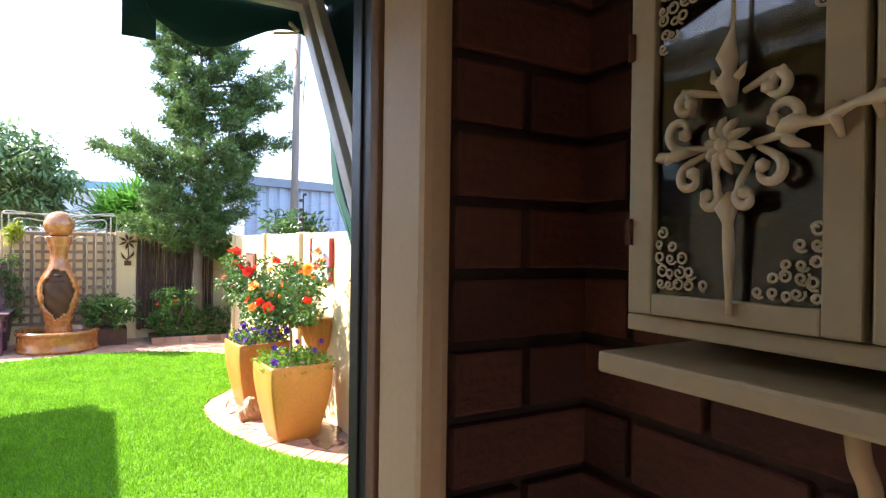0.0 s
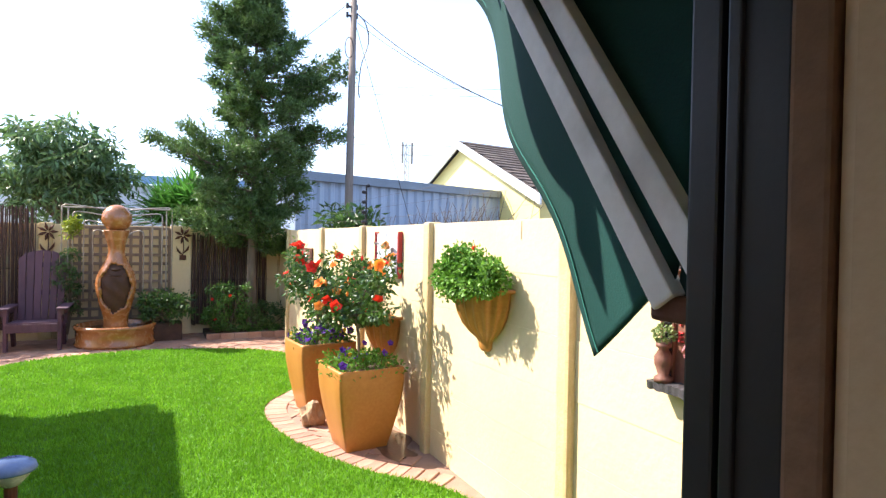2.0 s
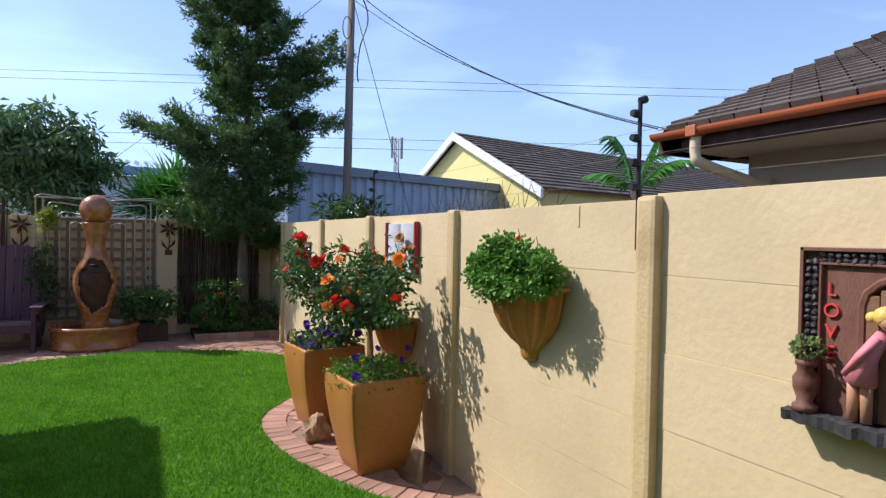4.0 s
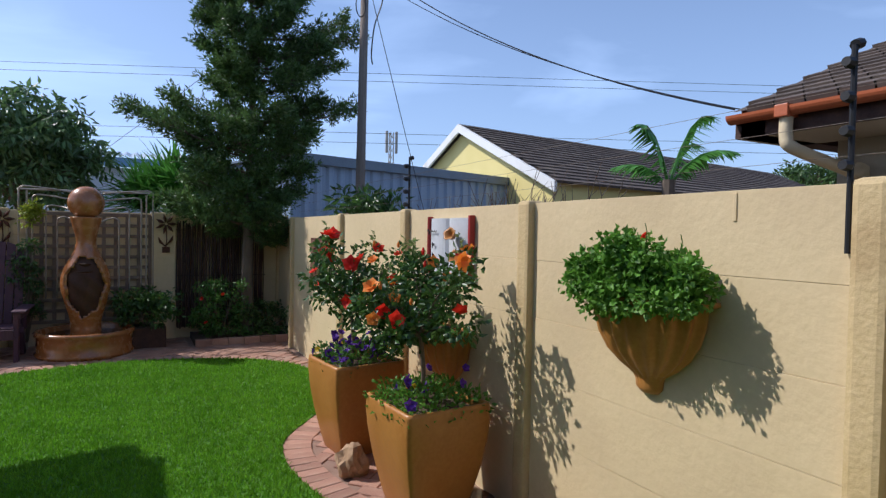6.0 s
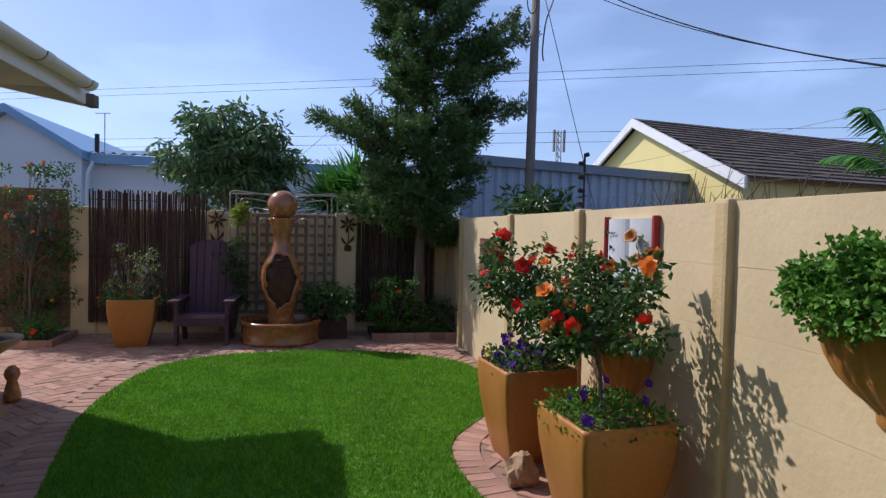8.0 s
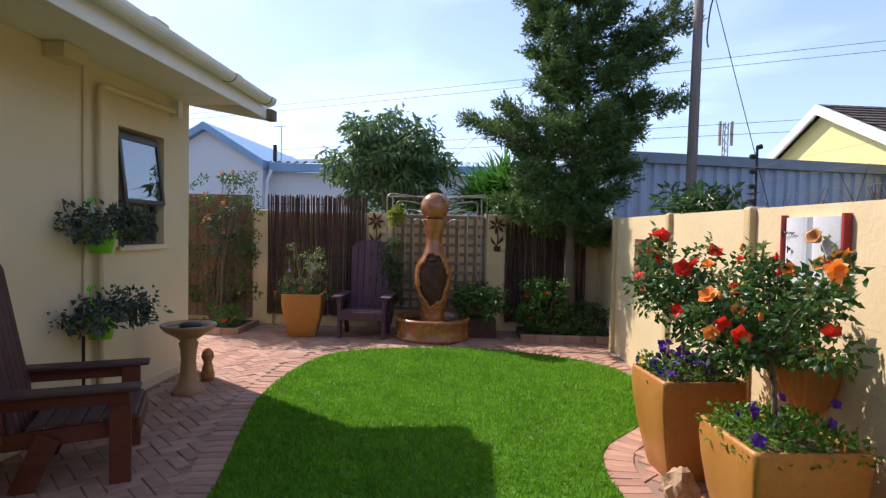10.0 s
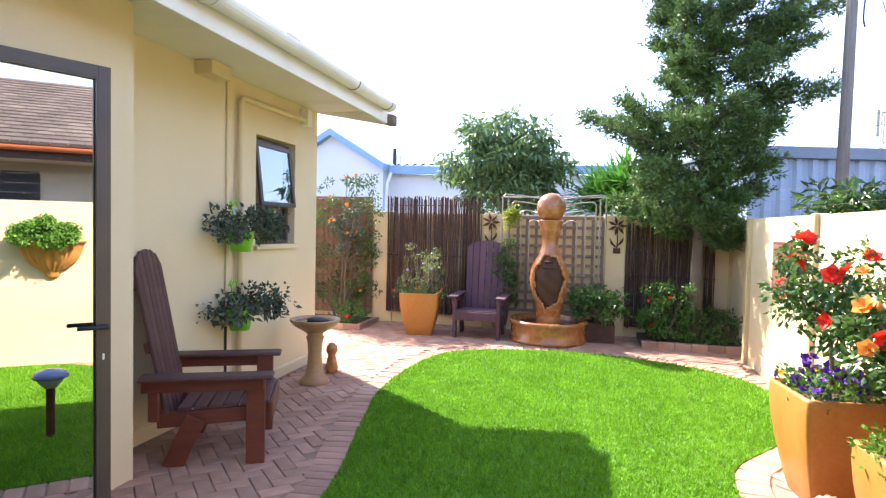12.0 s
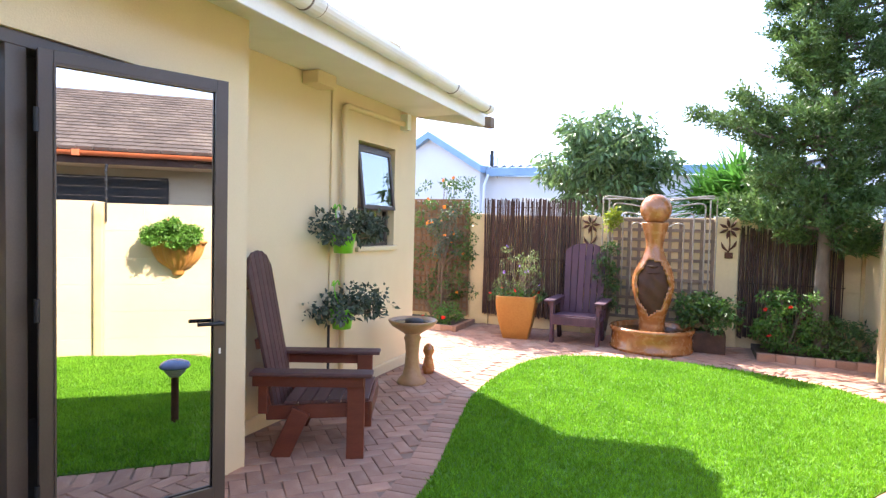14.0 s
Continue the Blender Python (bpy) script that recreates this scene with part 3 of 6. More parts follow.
tube(bm, [(0.065, L - 0.03, 0.93), (0.07, L - 0.08, 0.932), (0.068, L - 0.16, 0.935)], 0.010, 10)
handle = part("door_handle", bm, BLACK, door_1, "dark lever handle", True)
bm = bmesh.new()
box(bm, (0.024, L - 0.04, 0.77), (0.03, L - 0.03, 0.80), None, 0.004)
part("lock_cylinder", bm, WHITE, door_1, "small steel key cylinder")
for z in (0.25, 1.05, 1.85):
    bm = bmesh.new()
    tube(bm, [(0.03, -0.006, z - 0.05), (0.03, -0.006, z + 0.05)], 0.011, 8)
    part("hinge", bm, BLACK, door_1)
door_frame = thing("door_frame", pose(-2.53, 0, 0), "bronze aluminium door frame with a fixed side light", "door frame", kind="structure")
for lo, hi in (((-0.05, 2.5, 0.06), (0.09, 2.56, 2.31)), ((-0.05, 3.5, 0.06), (0.09, 3.585, 2.25)), ((-0.05, 4.4, 0.06), (0.09, 4.45, 2.31)), ((-0.05, 2.56, 2.25), (0.09, 4.4, 2.31)), ((-0.05, 2.56, 0.06), (0.09, 4.4, 0.1))):
    solid("frame_bar", lo, hi, BRONZE, door_frame, bevel=0.004)
solid("side_pane", (0.0, 2.56, 0.1), (0.006, 3.5, 2.25), WINDOW_GLASS, door_frame, bevel=0)
# kitchen cupboard with an oven front seen dimly through the side light
oven = thing("oven_cupboard", pose(-3.05, 3.2, 0.05), "tall kitchen cupboard with an oven, indoor shade in its colour", "cupboard")
# cupboard body coloured dark for the dim room
solid("body", (-0.5, -0.35, 0), (0, 0.35, 2.1), INDOOR_SHADE, oven)
solid("oven_door", (0.0, -0.3, 0.95), (0.02, 0.3, 1.4), BLACK, oven, "black glass oven door")
solid("oven_bar", (0.02, -0.26, 1.28), (0.045, 0.26, 1.31), PIPE, oven, "steel oven handle")
solid("oven_stripe", (0.02, -0.28, 1.12), (0.026, 0.28, 1.2), REDP, oven, "dark red strip")

# ---- sun room from which the walk sets out ----
tagged(solid("floor_room", (-2.4, -3.2, -0.05), (0.84, 0.74, 0.05), PAVER_J, bevel=0), "tiled floor of the sun room", "floor", kind="structure")
tagged(solid("ceiling_room", (-2.6, -3.2, 2.5), (1.1, 0.7, 2.6), CEIL, bevel=0), "plain ceiling of the sun room", "ceiling", kind="structure")
bm = bmesh.new()
for lo, hi in (((-2.6, -3.3, -0.05), (-1.5, -3.2, 2.6)), ((0.0, -3.3, -0.05), (1.1, -3.2, 2.6)), ((-1.5, -3.3, -0.05), (0.0, -3.2, 1.1)), ((-1.5, -3.3, 2.05), (0.0, -3.2, 2.6))):
    box(bm, lo, hi)
tagged(part("wall_room_rear", bm, HOUSE), "rear wall of the sun room with a wide window opening", "wall", kind="structure")
tagged(solid("wall_room_left", (-2.64, -3.2, -0.05), (-2.43, 0.775, 2.6), HOUSE, bevel=0), "side wall of the sun room", "wall", kind="structure")
tagged(solid("wall_room_lintel", (-2.42, 0.52, 2.35), (0.62, 0.74, 2.5), HOUSE, bevel=0.004), "lintel over the wide doorway of the sun room", "lintel", kind="structure")
tagged(solid("wall_room_pier", (-2.42, 0.52, -0.05), (-1.95, 0.74, 2.35), HOUSE, bevel=0.004), "pier beside the wide doorway", "wall", kind="structure")
tagged(solid("wall_room_roof", (-2.41, -3.4, 2.62), (1.2, 0.8, 2.7), WHITE, bevel=0), "flat roof of the sun room", "roof", kind="structure")
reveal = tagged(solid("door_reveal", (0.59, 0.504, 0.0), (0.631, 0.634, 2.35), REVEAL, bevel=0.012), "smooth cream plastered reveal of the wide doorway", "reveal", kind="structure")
sliding = thing("door_2", pose(0.598, 0.665, 0.0), "dark bronze aluminium jamb of the wide open doorway", "door frame", kind="structure")
solid("jamb", (-0.006, 0.0, 0), (0.06, 0.045, 2.35), BLACK, sliding, bevel=0.003)
# brown strip added to stand in for the dim edge of the reveal
solid("timber_bead", (-0.012, -0.031, 0), (0.03, -0.001, 2.35), LATTICE_B, sliding, "brown strip added to darken the edge of the reveal", bevel=0.004)
solid("jamb_fin", (-0.010, 0.038, 0), (0.0, 0.05, 2.35), BLACK, sliding, "lighter track edge", bevel=0.002)
solid("jamb_outer", (-0.004, 0.06, 0), (0.06, 0.09, 2.35), BLACK, sliding, bevel=0.003)


def brick_wall(name, label, width, height, thick, m, phase=0):
    """A face-brick wall: each brick a piece, laid in stretcher bond on a mortar core."""
    w = thing(name, m, label, "wall", kind="structure")
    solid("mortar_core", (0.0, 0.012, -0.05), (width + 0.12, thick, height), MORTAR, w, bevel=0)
    full = {}
    rb = random.Random(3 + phase)
    for c in range(int(height / 0.092)):
        x = -0.115 * ((c + phase) % 2)
        while x < width:
            a, b = max(x, 0.0), min(x + 0.222, width)
            if b - a > 0.03:
                key = round(b - a, 3)
                if key not in full:
                    bm = bmesh.new()
                    box(bm, (0, 0, 0), (b - a - 0.004, 0.03, 0.078), None, 0.004)
                    me = bpy.data.meshes.new("brick")
                    bm.to_mesh(me)
                    bm.free()
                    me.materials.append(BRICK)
                    full[key] = me
                ob = new("brick", full[key])
                ob.parent = w
                ob.matrix_local = pose(a + 0.002, -rb.uniform(0.0, 0.007), c * 0.092 + 0.006, rb.uniform(-0.6, 0.6), 0, rb.uniform(-0.6, 0.6))
            x += 0.232
    return w


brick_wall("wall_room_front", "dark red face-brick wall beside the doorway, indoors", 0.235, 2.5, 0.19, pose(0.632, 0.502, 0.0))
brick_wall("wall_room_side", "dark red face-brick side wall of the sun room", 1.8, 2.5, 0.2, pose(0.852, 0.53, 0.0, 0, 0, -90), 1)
tagged(solid("wall_room_side_rear", (0.865, -3.2, -0.05), (1.06, -1.4, 2.5), HOUSE, bevel=0), "side wall of the sun room further back", "wall", kind="structure")
tagged(solid("wall_room_outside", (0.64, 0.705, -0.05), (1.08, 0.747, 2.62), HOUSE, bevel=0.004), "plastered outer face beside the doorway", "wall", kind="structure")

# ---- plants and pots by the boundary wall ----
def square_pot(name, m, size, height, label, group=""):
    """A tall square pot: swelling sides, rounded corners, thick rim, soil."""
    t = thing(name, m, label, "plant pot", group)
    bm = bmesh.new()

    def ring(h, z):
        k = 7
        out = []
        for c in range(4):
            for s in range(k):
                a = math.pi / 4 + c * math.pi / 2 + radians((-44.9, -20, -3.2, 0, 3.2, 20, 44.9)[s])
                e = 26.0
                ca, sa = math.cos(a), math.sin(a)
                r = h / (abs(ca) ** e + abs(sa) ** e) ** (1 / e)
                out.append(bm.verts.new((r * ca, r * sa, z)))
        return out
    prof = [(0.30, 0.0), (0.315, 0.012), (0.368, 0.18), (0.44, 0.45), (0.487, 0.7), (0.503, 0.86), (0.5, 0.97), (0.495, 1.0), (0.455, 1.0), (0.445, 0.97), (0.44, 0.9)]
    rings = [ring(r * size, z * height) for r, z in prof]
    for a, b in zip(rings, rings[1:]):
        for i in range(len(a)):
            bm.faces.new((a[i - 1], a[i], b[i], b[i - 1]))
    bm.faces.new(rings[0][::-1])
    body = part("body", bm, TERRA, t, smooth=True)
    solid("soil", (-0.43 * size, -0.43 * size, 0.86 * height), (0.43 * size, 0.43 * size, 0.93 * height), SOIL, body, "dark potting soil", bevel=0.01)
    return t


def flower_mesh(rng, pts, radius, petals=5, cup=0.35):
    """Vertices and faces of open flowers with separate petals."""
    V, F = [], []
    for p in pts:
        ax = Vector(rng.normal(0, 0.6, 3)) + Vector((-0.25, -0.6, 0.7))
        ax.normalize()
        s = ax.orthogonal().normalized()
        u = ax.cross(s)
        r0 = radius * rng.uniform(0.75, 1.2)
        for ring in range(2):
            for k in range(petals):
                a = k * math.tau / petals + ring * 0.6
                d = s * math.cos(a) + u * math.sin(a)
                e = s * math.cos(a + 1.57) + u * math.sin(a + 1.57)
                r = r0 * (1 - 0.35 * ring)
                up = cup + 0.5 * ring
                b = len(V)
                c = Vector(p)
                V += [c, c + d * r * 0.6 + e * r * 0.45 + ax * r * up * 0.6, c + d * r + ax * r * up, c + d * r * 0.6 - e * r * 0.45 + ax * r * up * 0.6]
                F += [(b, b + 1, b + 2), (b, b + 2, b + 3)]
    return V, F


def blooms(name, parent, rng, pts, radius, material, label="", petals=5):
    V, F = flower_mesh(rng, pts, radius, petals)
    return mesh_part(name, V, F, material, parent, label)


def rose_tree(name, m, label, stem_h, crown, seed, red, orange, group):
    """A standard rose: thin stem, forked twigs, loose crown of glossy leaves, open blooms."""
    t = thing(name, m, label, "rose tree", group)
    r, ng = random.Random(seed), np.random.default_rng(seed)
    bm = bmesh.new()
    tube(bm, smooth_line([(0, 0, 0), (0.01, 0.0, stem_h * 0.5), (-0.012, 0.01, stem_h)], 4), [0.013] * 9, 7)
    tips = []
    for k in range(15):
        a, e = r.uniform(0, math.tau), r.uniform(-0.15, 1.0)
        end = Vector((math.cos(a) * crown[0] * r.uniform(0.55, 1), math.sin(a) * crown[1] * r.uniform(0.55, 1), stem_h + crown[2] * (0.1 + e)))
        mid = Vector((end.x * 0.45, end.y * 0.45, stem_h + (end.z - stem_h) * 0.6))
        tube(bm, [(-0.01, 0.01, stem_h - 0.03), mid, end], [0.007, 0.005, 0.003], 5)
        tips.append(end)
    part("stem", bm, TWIG, t)
    P, N = [], []
    for e in tips:
        p, nn = clump(ng, e, (0.12, 0.12, 0.10), 85, 0.1)
        P.append(p); N.append(nn)
        p, nn = clump(ng, e * 0.62 + Vector((0, 0, stem_h * 0.38)), (0.13, 0.13, 0.10), 60, 0.1)
        P.append(p); N.append(nn)
    leaves("crown", np.concatenate(P), np.concatenate(N), 0.046, 0.03, LEAF_ROSE, t, seed, "glossy dark green leaves")
    P, N = [], []
    for e in r.sample(tips, 8):
        d = np.array([r.uniform(-0.35, 0.35), r.uniform(-0.35, 0.35), 1.0])
        u = ng.uniform(0.2, 1, 16)
        P.append(np.array(e) + u[:, None] * d * 0.16)
        N.append(ng.normal(0, 0.7, (16, 3)) + np.array([0, 0, 0.6]))
    tagged(leaves("young_growth", np.concatenate(P), np.concatenate(N), 0.042, 0.02, LEAF_PALE, t, seed + 5, "pale upright young shoots"), kind="stuff")
    out = [e + Vector((r.uniform(-0.05, 0.05), r.uniform(-0.09, 0.02), r.uniform(0.03, 0.11))) for e in tips + tips]
    r.shuffle(out)
    for k, p in enumerate(out[:red]):
        blooms("bloom", t, ng, [p], 0.052, RED, "open red rose")
    for p in out[red:red + orange]:
        blooms("bloom", t, ng, [p], 0.05, ORANGE, "open orange rose")
    for p in out[red + orange:red + orange + 5]:
        bm = bmesh.new()
        tube(bm, [p, p + Vector((0, 0, 0.02)), p + Vector((0, 0, 0.045))], [0.006, 0.012, 0.002], 6)
        part("bud", bm, RED if r.random() < 0.5 else ORANGE, t, "closed rose bud")
    return t


def pansies(name, m, label, size, seed, flowers, spread=1.0, tall=0.05):
    """Low bedding plants that fill a pot and hang a little over its rim."""
    t = thing(name, m, label, "flowers", "bedding plants in pots")
    ng = np.random.default_rng(seed)
    n = 900
    x, y = ng.uniform(-1, 1, n) * size * spread, ng.uniform(-1, 1, n) * size * spread
    edge = np.maximum(abs(x), abs(y)) / size
    z = ng.uniform(0, tall, n) + 0.035 * (1 - edge) - 0.05 * np.clip(edge - 0.92, 0, 1) * 6
    leaves("foliage", np.stack([x, y, z], 1), np.stack([x / size * 0.6, y / size * 0.6, np.full(n, 0.8)], 1), 0.034, 0.022, LEAF_GER if seed % 2 else LEAF_MID, t, seed, "small bright green leaves")
    k = max(4, flowers)
    px, py = ng.uniform(-0.95, 0.95, k) * size * spread, ng.uniform(-0.95, 0.95, k) * size * spread
    pts = np.stack([px, py, ng.uniform(0.05, 0.075 + tall, k)], 1)
    for p in pts:
        blooms("flower", t, ng, [p], 0.034, PURPLE, "velvety violet pansy", 5)
    for p in pts[: max(2, k // 7)]:
        blooms("flower", t, ng, [p + np.array([0.012, -0.03, 0.02])], 0.02, YELLOW, "yellow pansy", 5)
    return t


square_pot("plant_pot", pose(1.625, 4.74, -0.012, 0, 0, 4), 0.52, 0.63, "tall square glazed ochre pot with pansies and a rose tree", "ochre square pots")
square_pot("plant_pot", pose(1.575, 5.78, -0.012, 0, 0, 6), 0.52, 0.655, "tall square glazed ochre pot full of violet pansies", "ochre square pots")
pansies("bedding_plants", pose(1.625, 4.74, 0.58, 0, 0, 4), "low green bedding plants with a few violet pansies in a pot", 0.24, 3, 14, 1.08, 0.11)
pansies("bedding_plants", pose(1.575, 5.78, 0.61, 0, 0, 6), "dense violet pansies with green leaves in a pot", 0.235, 4, 60, 1.05, 0.12)
rose_tree("rose_tree", pose(1.62, 4.80, 0.55), "standard rose tree with orange and red blooms in a pot", 0.43, (0.30, 0.36, 0.40), 21, 5, 9, "rose trees")
rose_tree("rose_tree", pose(1.53, 5.74, 0.60), "standard rose tree with red blooms in a pot", 0.40, (0.36, 0.36, 0.42), 22, 18, 2, "rose trees")


def wall_basket(name, m, w, h, label):
    """A half-round fluted wall pot that narrows to a knob, flat at the back."""
    t = thing(name, m, label, "wall planter", "clay wall planters")
    bm = bmesh.new()
    prof = [(0.05, -0.1), (0.15, -0.085), (0.22, -0.03), (0.23, 0.05), (0.28, 0.11), (0.50, 0.22), (0.71, 0.36), (0.86, 0.54), (0.95, 0.74), (0.98, 0.92), (1.05, 0.95), (1.04, 1.0), (0.97, 1.0), (0.93, 0.95)]
    S, rings = 78, []
    for r, z in prof:
        ring = []
        for k in range(S + 1):
            a = math.pi / 2 + math.pi * k / S
            flute = 1 - (0.085 * abs(math.cos(a * 10)) ** 1.4 if 0.1 < z < 0.93 else 0)
            ring.append(bm.verts.new((r * flute * w * math.cos(a) * 0.66, r * flute * w * math.sin(a), z * h)))
        rings.append(ring)
    for a, b in zip(rings, rings[1:]):
        for k in range(S):
            bm.faces.new((a[k], b[k], b[k + 1], a[k + 1]))
    part("bowl", bm, SCONCE, t, smooth=True)
    bm = bmesh.new()
    box(bm, (-0.012, -w * 0.6, h * 0.4), (0, w * 0.6, h * 0.98), None, 0.003)
    part("back_plate", bm, SCONCE, t)
    bm = bmesh.new()
    v = [bm.verts.new((math.cos(a) * w * 0.56, math.sin(a) * w * 0.86, h * 0.94)) for a in (math.pi / 2 + math.pi * k / 20 for k in range(21))]
    f = bm.faces.new(v)
    r = bmesh.ops.extrude_face_region(bm, geom=[f])
    bmesh.ops.translate(bm, vec=(0, 0, -0.03), verts=[g for g in r["geom"] if isinstance(g, bmesh.types.BMVert)])
    part("soil", bm, SOIL, t)
    return t


wall_basket("wall_planter", pose(WALL_X - 0.002, 3.54, 0.935), 0.30, 0.37, "large fluted ochre clay planter hung on the wall, with geraniums")
wall_basket("wall_planter", pose(WALL_X - 0.002, 5.26, 0.52), 0.325, 0.42, "fluted ochre clay planter with small pink flowers on the wall")


def geranium(name, m, label, seed, size, n, bloom, mat=LEAF_GER, leaf=0.027):
    t = thing(name, m, label, "plant", "wall planter plants")
    ng = np.random.default_rng(seed)
    P, N = [], []
    for k in range(n):
        c = np.array([ng.uniform(-1, 0.1), ng.uniform(-1, 1), ng.uniform(-0.06, 1)]) * size
        c[2] = c[2] * (1 - 0.6 * abs(c[1]) / size[1]) - (0.09 * ng.random() if c[0] < -0.6 * size[0] else 0)
        p, nn = clump(ng, c, (0.075, 0.075, 0.06), 120, 0.15)
        p[:, 0] = np.minimum(p[:, 0], 0.125)
        P.append(p); N.append(nn)
    P, N = np.concatenate(P), np.concatenate(N)
    leaves("foliage", P, N, leaf, leaf * 0.95, mat, t, seed, "rounded bright green leaves")
    bm = bmesh.new()
    for k in range(10):
        c = Vector((ng.uniform(-0.8, 0) * size[0], ng.uniform(-1.05, 1.05) * size[1], size[2] * ng.uniform(0.5, 1.0)))
        tube(bm, [(c.x * 0.6, c.y * 0.6, 0), c, c + Vector((-0.01, 0.0, 0.03))], 0.0018, 4)
    tagged(part("stalkwork", bm, LEAF_MID, t), kind="stuff")
    for k in range(bloom):
        p = np.array([ng.uniform(-1, -0.2) * size[0], ng.uniform(-1, 1) * size[1], size[2] * ng.uniform(0.75, 1.1)])
        blooms("bloom", t, ng, [p], 0.022, PINK if bloom > 4 else RED, "small red bloom", 5)
    return t


geranium("geranium", pose(1.935, 3.50, 1.315), "lush green geranium spilling over a wall planter", 31, np.array([0.15, 0.28, 0.25]), 50, 2, LEAF_GER, 0.025)
geranium("flowering_plant", pose(1.93, 5.26, 0.92), "small pink-flowering plant in a wall planter", 32, np.array([0.16, 0.22, 0.13]), 16, 9, LEAF_ROSE, 0.03)

# rough stone before the pots
bm = bmesh.new()
bmesh.ops.create_icosphere(bm, subdivisions=3, radius=0.13)
for v in bm.verts:
    k = 1 + 0.55 * noise.noise(v.co * 9) + 0.2 * noise.noise(v.co * 25)
    v.co = Vector((v.co.x * 0.75 * k, v.co.y * 0.7 * k, max(-0.08, v.co.z * 0.95 * k + 0.25 * v.co.x)))
rock = tagged(part("rock", bm, STONE), "rough tan stone lying beside the square pots", "stone")
rock.matrix_world = pose(1.41, 5.34, 0.075, 0, 0, 35)

bm = bmesh.new()
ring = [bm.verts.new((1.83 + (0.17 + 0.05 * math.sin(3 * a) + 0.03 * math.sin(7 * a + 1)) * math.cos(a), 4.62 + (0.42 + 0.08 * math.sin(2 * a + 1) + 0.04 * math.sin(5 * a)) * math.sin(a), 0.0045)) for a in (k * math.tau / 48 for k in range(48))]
bm.faces.new(ring)
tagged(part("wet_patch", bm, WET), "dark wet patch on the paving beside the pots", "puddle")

# ---- things on the boundary wall ----
book = thing("book_plaque", pose(WALL_X - 0.002, 5.255, 1.27), "open-book wall plaque with clay flowers and red edges", "wall plaque")
for s in (-1, 1):
    bm = bmesh.new()
    n = 10
    A = [bm.verts.new((-0.012 - 0.045 * math.sin(math.pi * (k / n)) ** 0.6 * (1 - 0.35 * k / n), s * 0.275 * k / n, 0.0)) for k in range(n + 1)]
    B = [bm.verts.new((v.co.x, v.co.y, 0.37)) for v in A]
    C = [bm.verts.new((0, v.co.y, 0.0)) for v in A]
    D = [bm.verts.new((0, v.co.y, 0.37)) for v in A]
    for k in range(n):
        for q in ((A[k], A[k + 1], B[k + 1], B[k]), (C[k + 1], C[k], D[k], D[k + 1]), (A[k + 1], A[k], C[k], C[k + 1]), (B[k], B[k + 1], D[k + 1], D[k])):
            bm.faces.new(q)
    bm.faces.new((A[n], C[n], D[n], B[n])); bm.faces.new((A[0], B[0], D[0], C[0]))
    bmesh.ops.recalc_face_normals(bm, faces=bm.faces)
    part("page", bm, SLATE, book, smooth=False)
for y0, y1 in ((-0.3, -0.277), (0.277, 0.29)):
    solid("cover_edge", (-0.04, y0, -0.01), (0.0, y1, 0.385), REDEDGE, book, "dark red cover edge", bevel=0.004)


def text(name, body, m, size, material, parent, depth=0.006):
    """Raised letters as a mesh."""
    cu = bpy.data.curves.new(name, "FONT")
    cu.body, cu.size, cu.extrude, cu.align_x, cu.align_y = body, size, depth, "CENTER", "CENTER"
    tmp = bpy.data.objects.new(name, cu)
    me = bpy.data.meshes.new_from_object(tmp)
    bpy.data.objects.remove(tmp)
    me.materials.clear()
    me.materials.append(material)
    ob = new(name, me)
    ob.parent = parent
    ob.matrix_local = m
    return ob


TO_WALL = pose(0, 0, 0, 90, 0, -90)
# unreadable script lines on the page
for k, (yy, zz, ln) in enumerate(((0.17, 0.28, 0.14), (0.15, 0.19, 0.03), (0.15, 0.12, 0.03), (0.14, 0.06, 0.05))):
    bm = bmesh.new()
    pts = [(-0.062 + 0.0 * i, yy + ln / 2 - ln * i / 12, zz + 0.014 * math.sin(i * 2.3) * (1.6 if i < 3 else 0.6)) for i in range(13)]
    tube(bm, smooth_line(pts, 3), 0.003, 4)
    part("script_line", bm, BLACK, book, "dark flowing script line")
ng = np.random.default_rng(9)
for p in ((-0.06, -0.14, 0.24), (-0.06, -0.2, 0.1)):
    bm = bmesh.new()
    lathe(bm, [(0.008, 0), (0.022, 0.015), (0.033, 0.045), (0.045, 0.06), (0.036, 0.058), (0.02, 0.04), (0.0, 0.025)], 14, lambda a, z: 1 + 0.16 * math.sin(a * 5) * z * 12)
    ob = part("clay_flower", bm, TERRA, book, "orange clay trumpet flower", True)
    ob.matrix_local = pose(p[0], p[1], p[2], 20, -60, 0)

sign = thing("wall_tile", pose(WALL_X - 0.002, 8.36, 0.97), "rust-brown relief tile hung on the wall", "wall plaque")
solid("plate", (-0.025, -0.3, 0), (0, 0.3, 0.49), RUST, sign, bevel=0.006)
solid("border", (-0.035, -0.26, 0.03), (-0.025, 0.26, 0.46), PLAQUE, sign, bevel=0.004)
bm = bmesh.new()
for k in range(9):
    a = k * math.tau / 9
    tube(bm, [(-0.04, 0, 0.3), (-0.05, 0.1 * math.cos(a), 0.3 + 0.08 * math.sin(a))], [0.008, 0.02], 6)
tube(bm, [(-0.04, 0, 0.3), (-0.04, 0.02, 0.08)], 0.008, 6)
part("flower_relief", bm, RUST, sign)

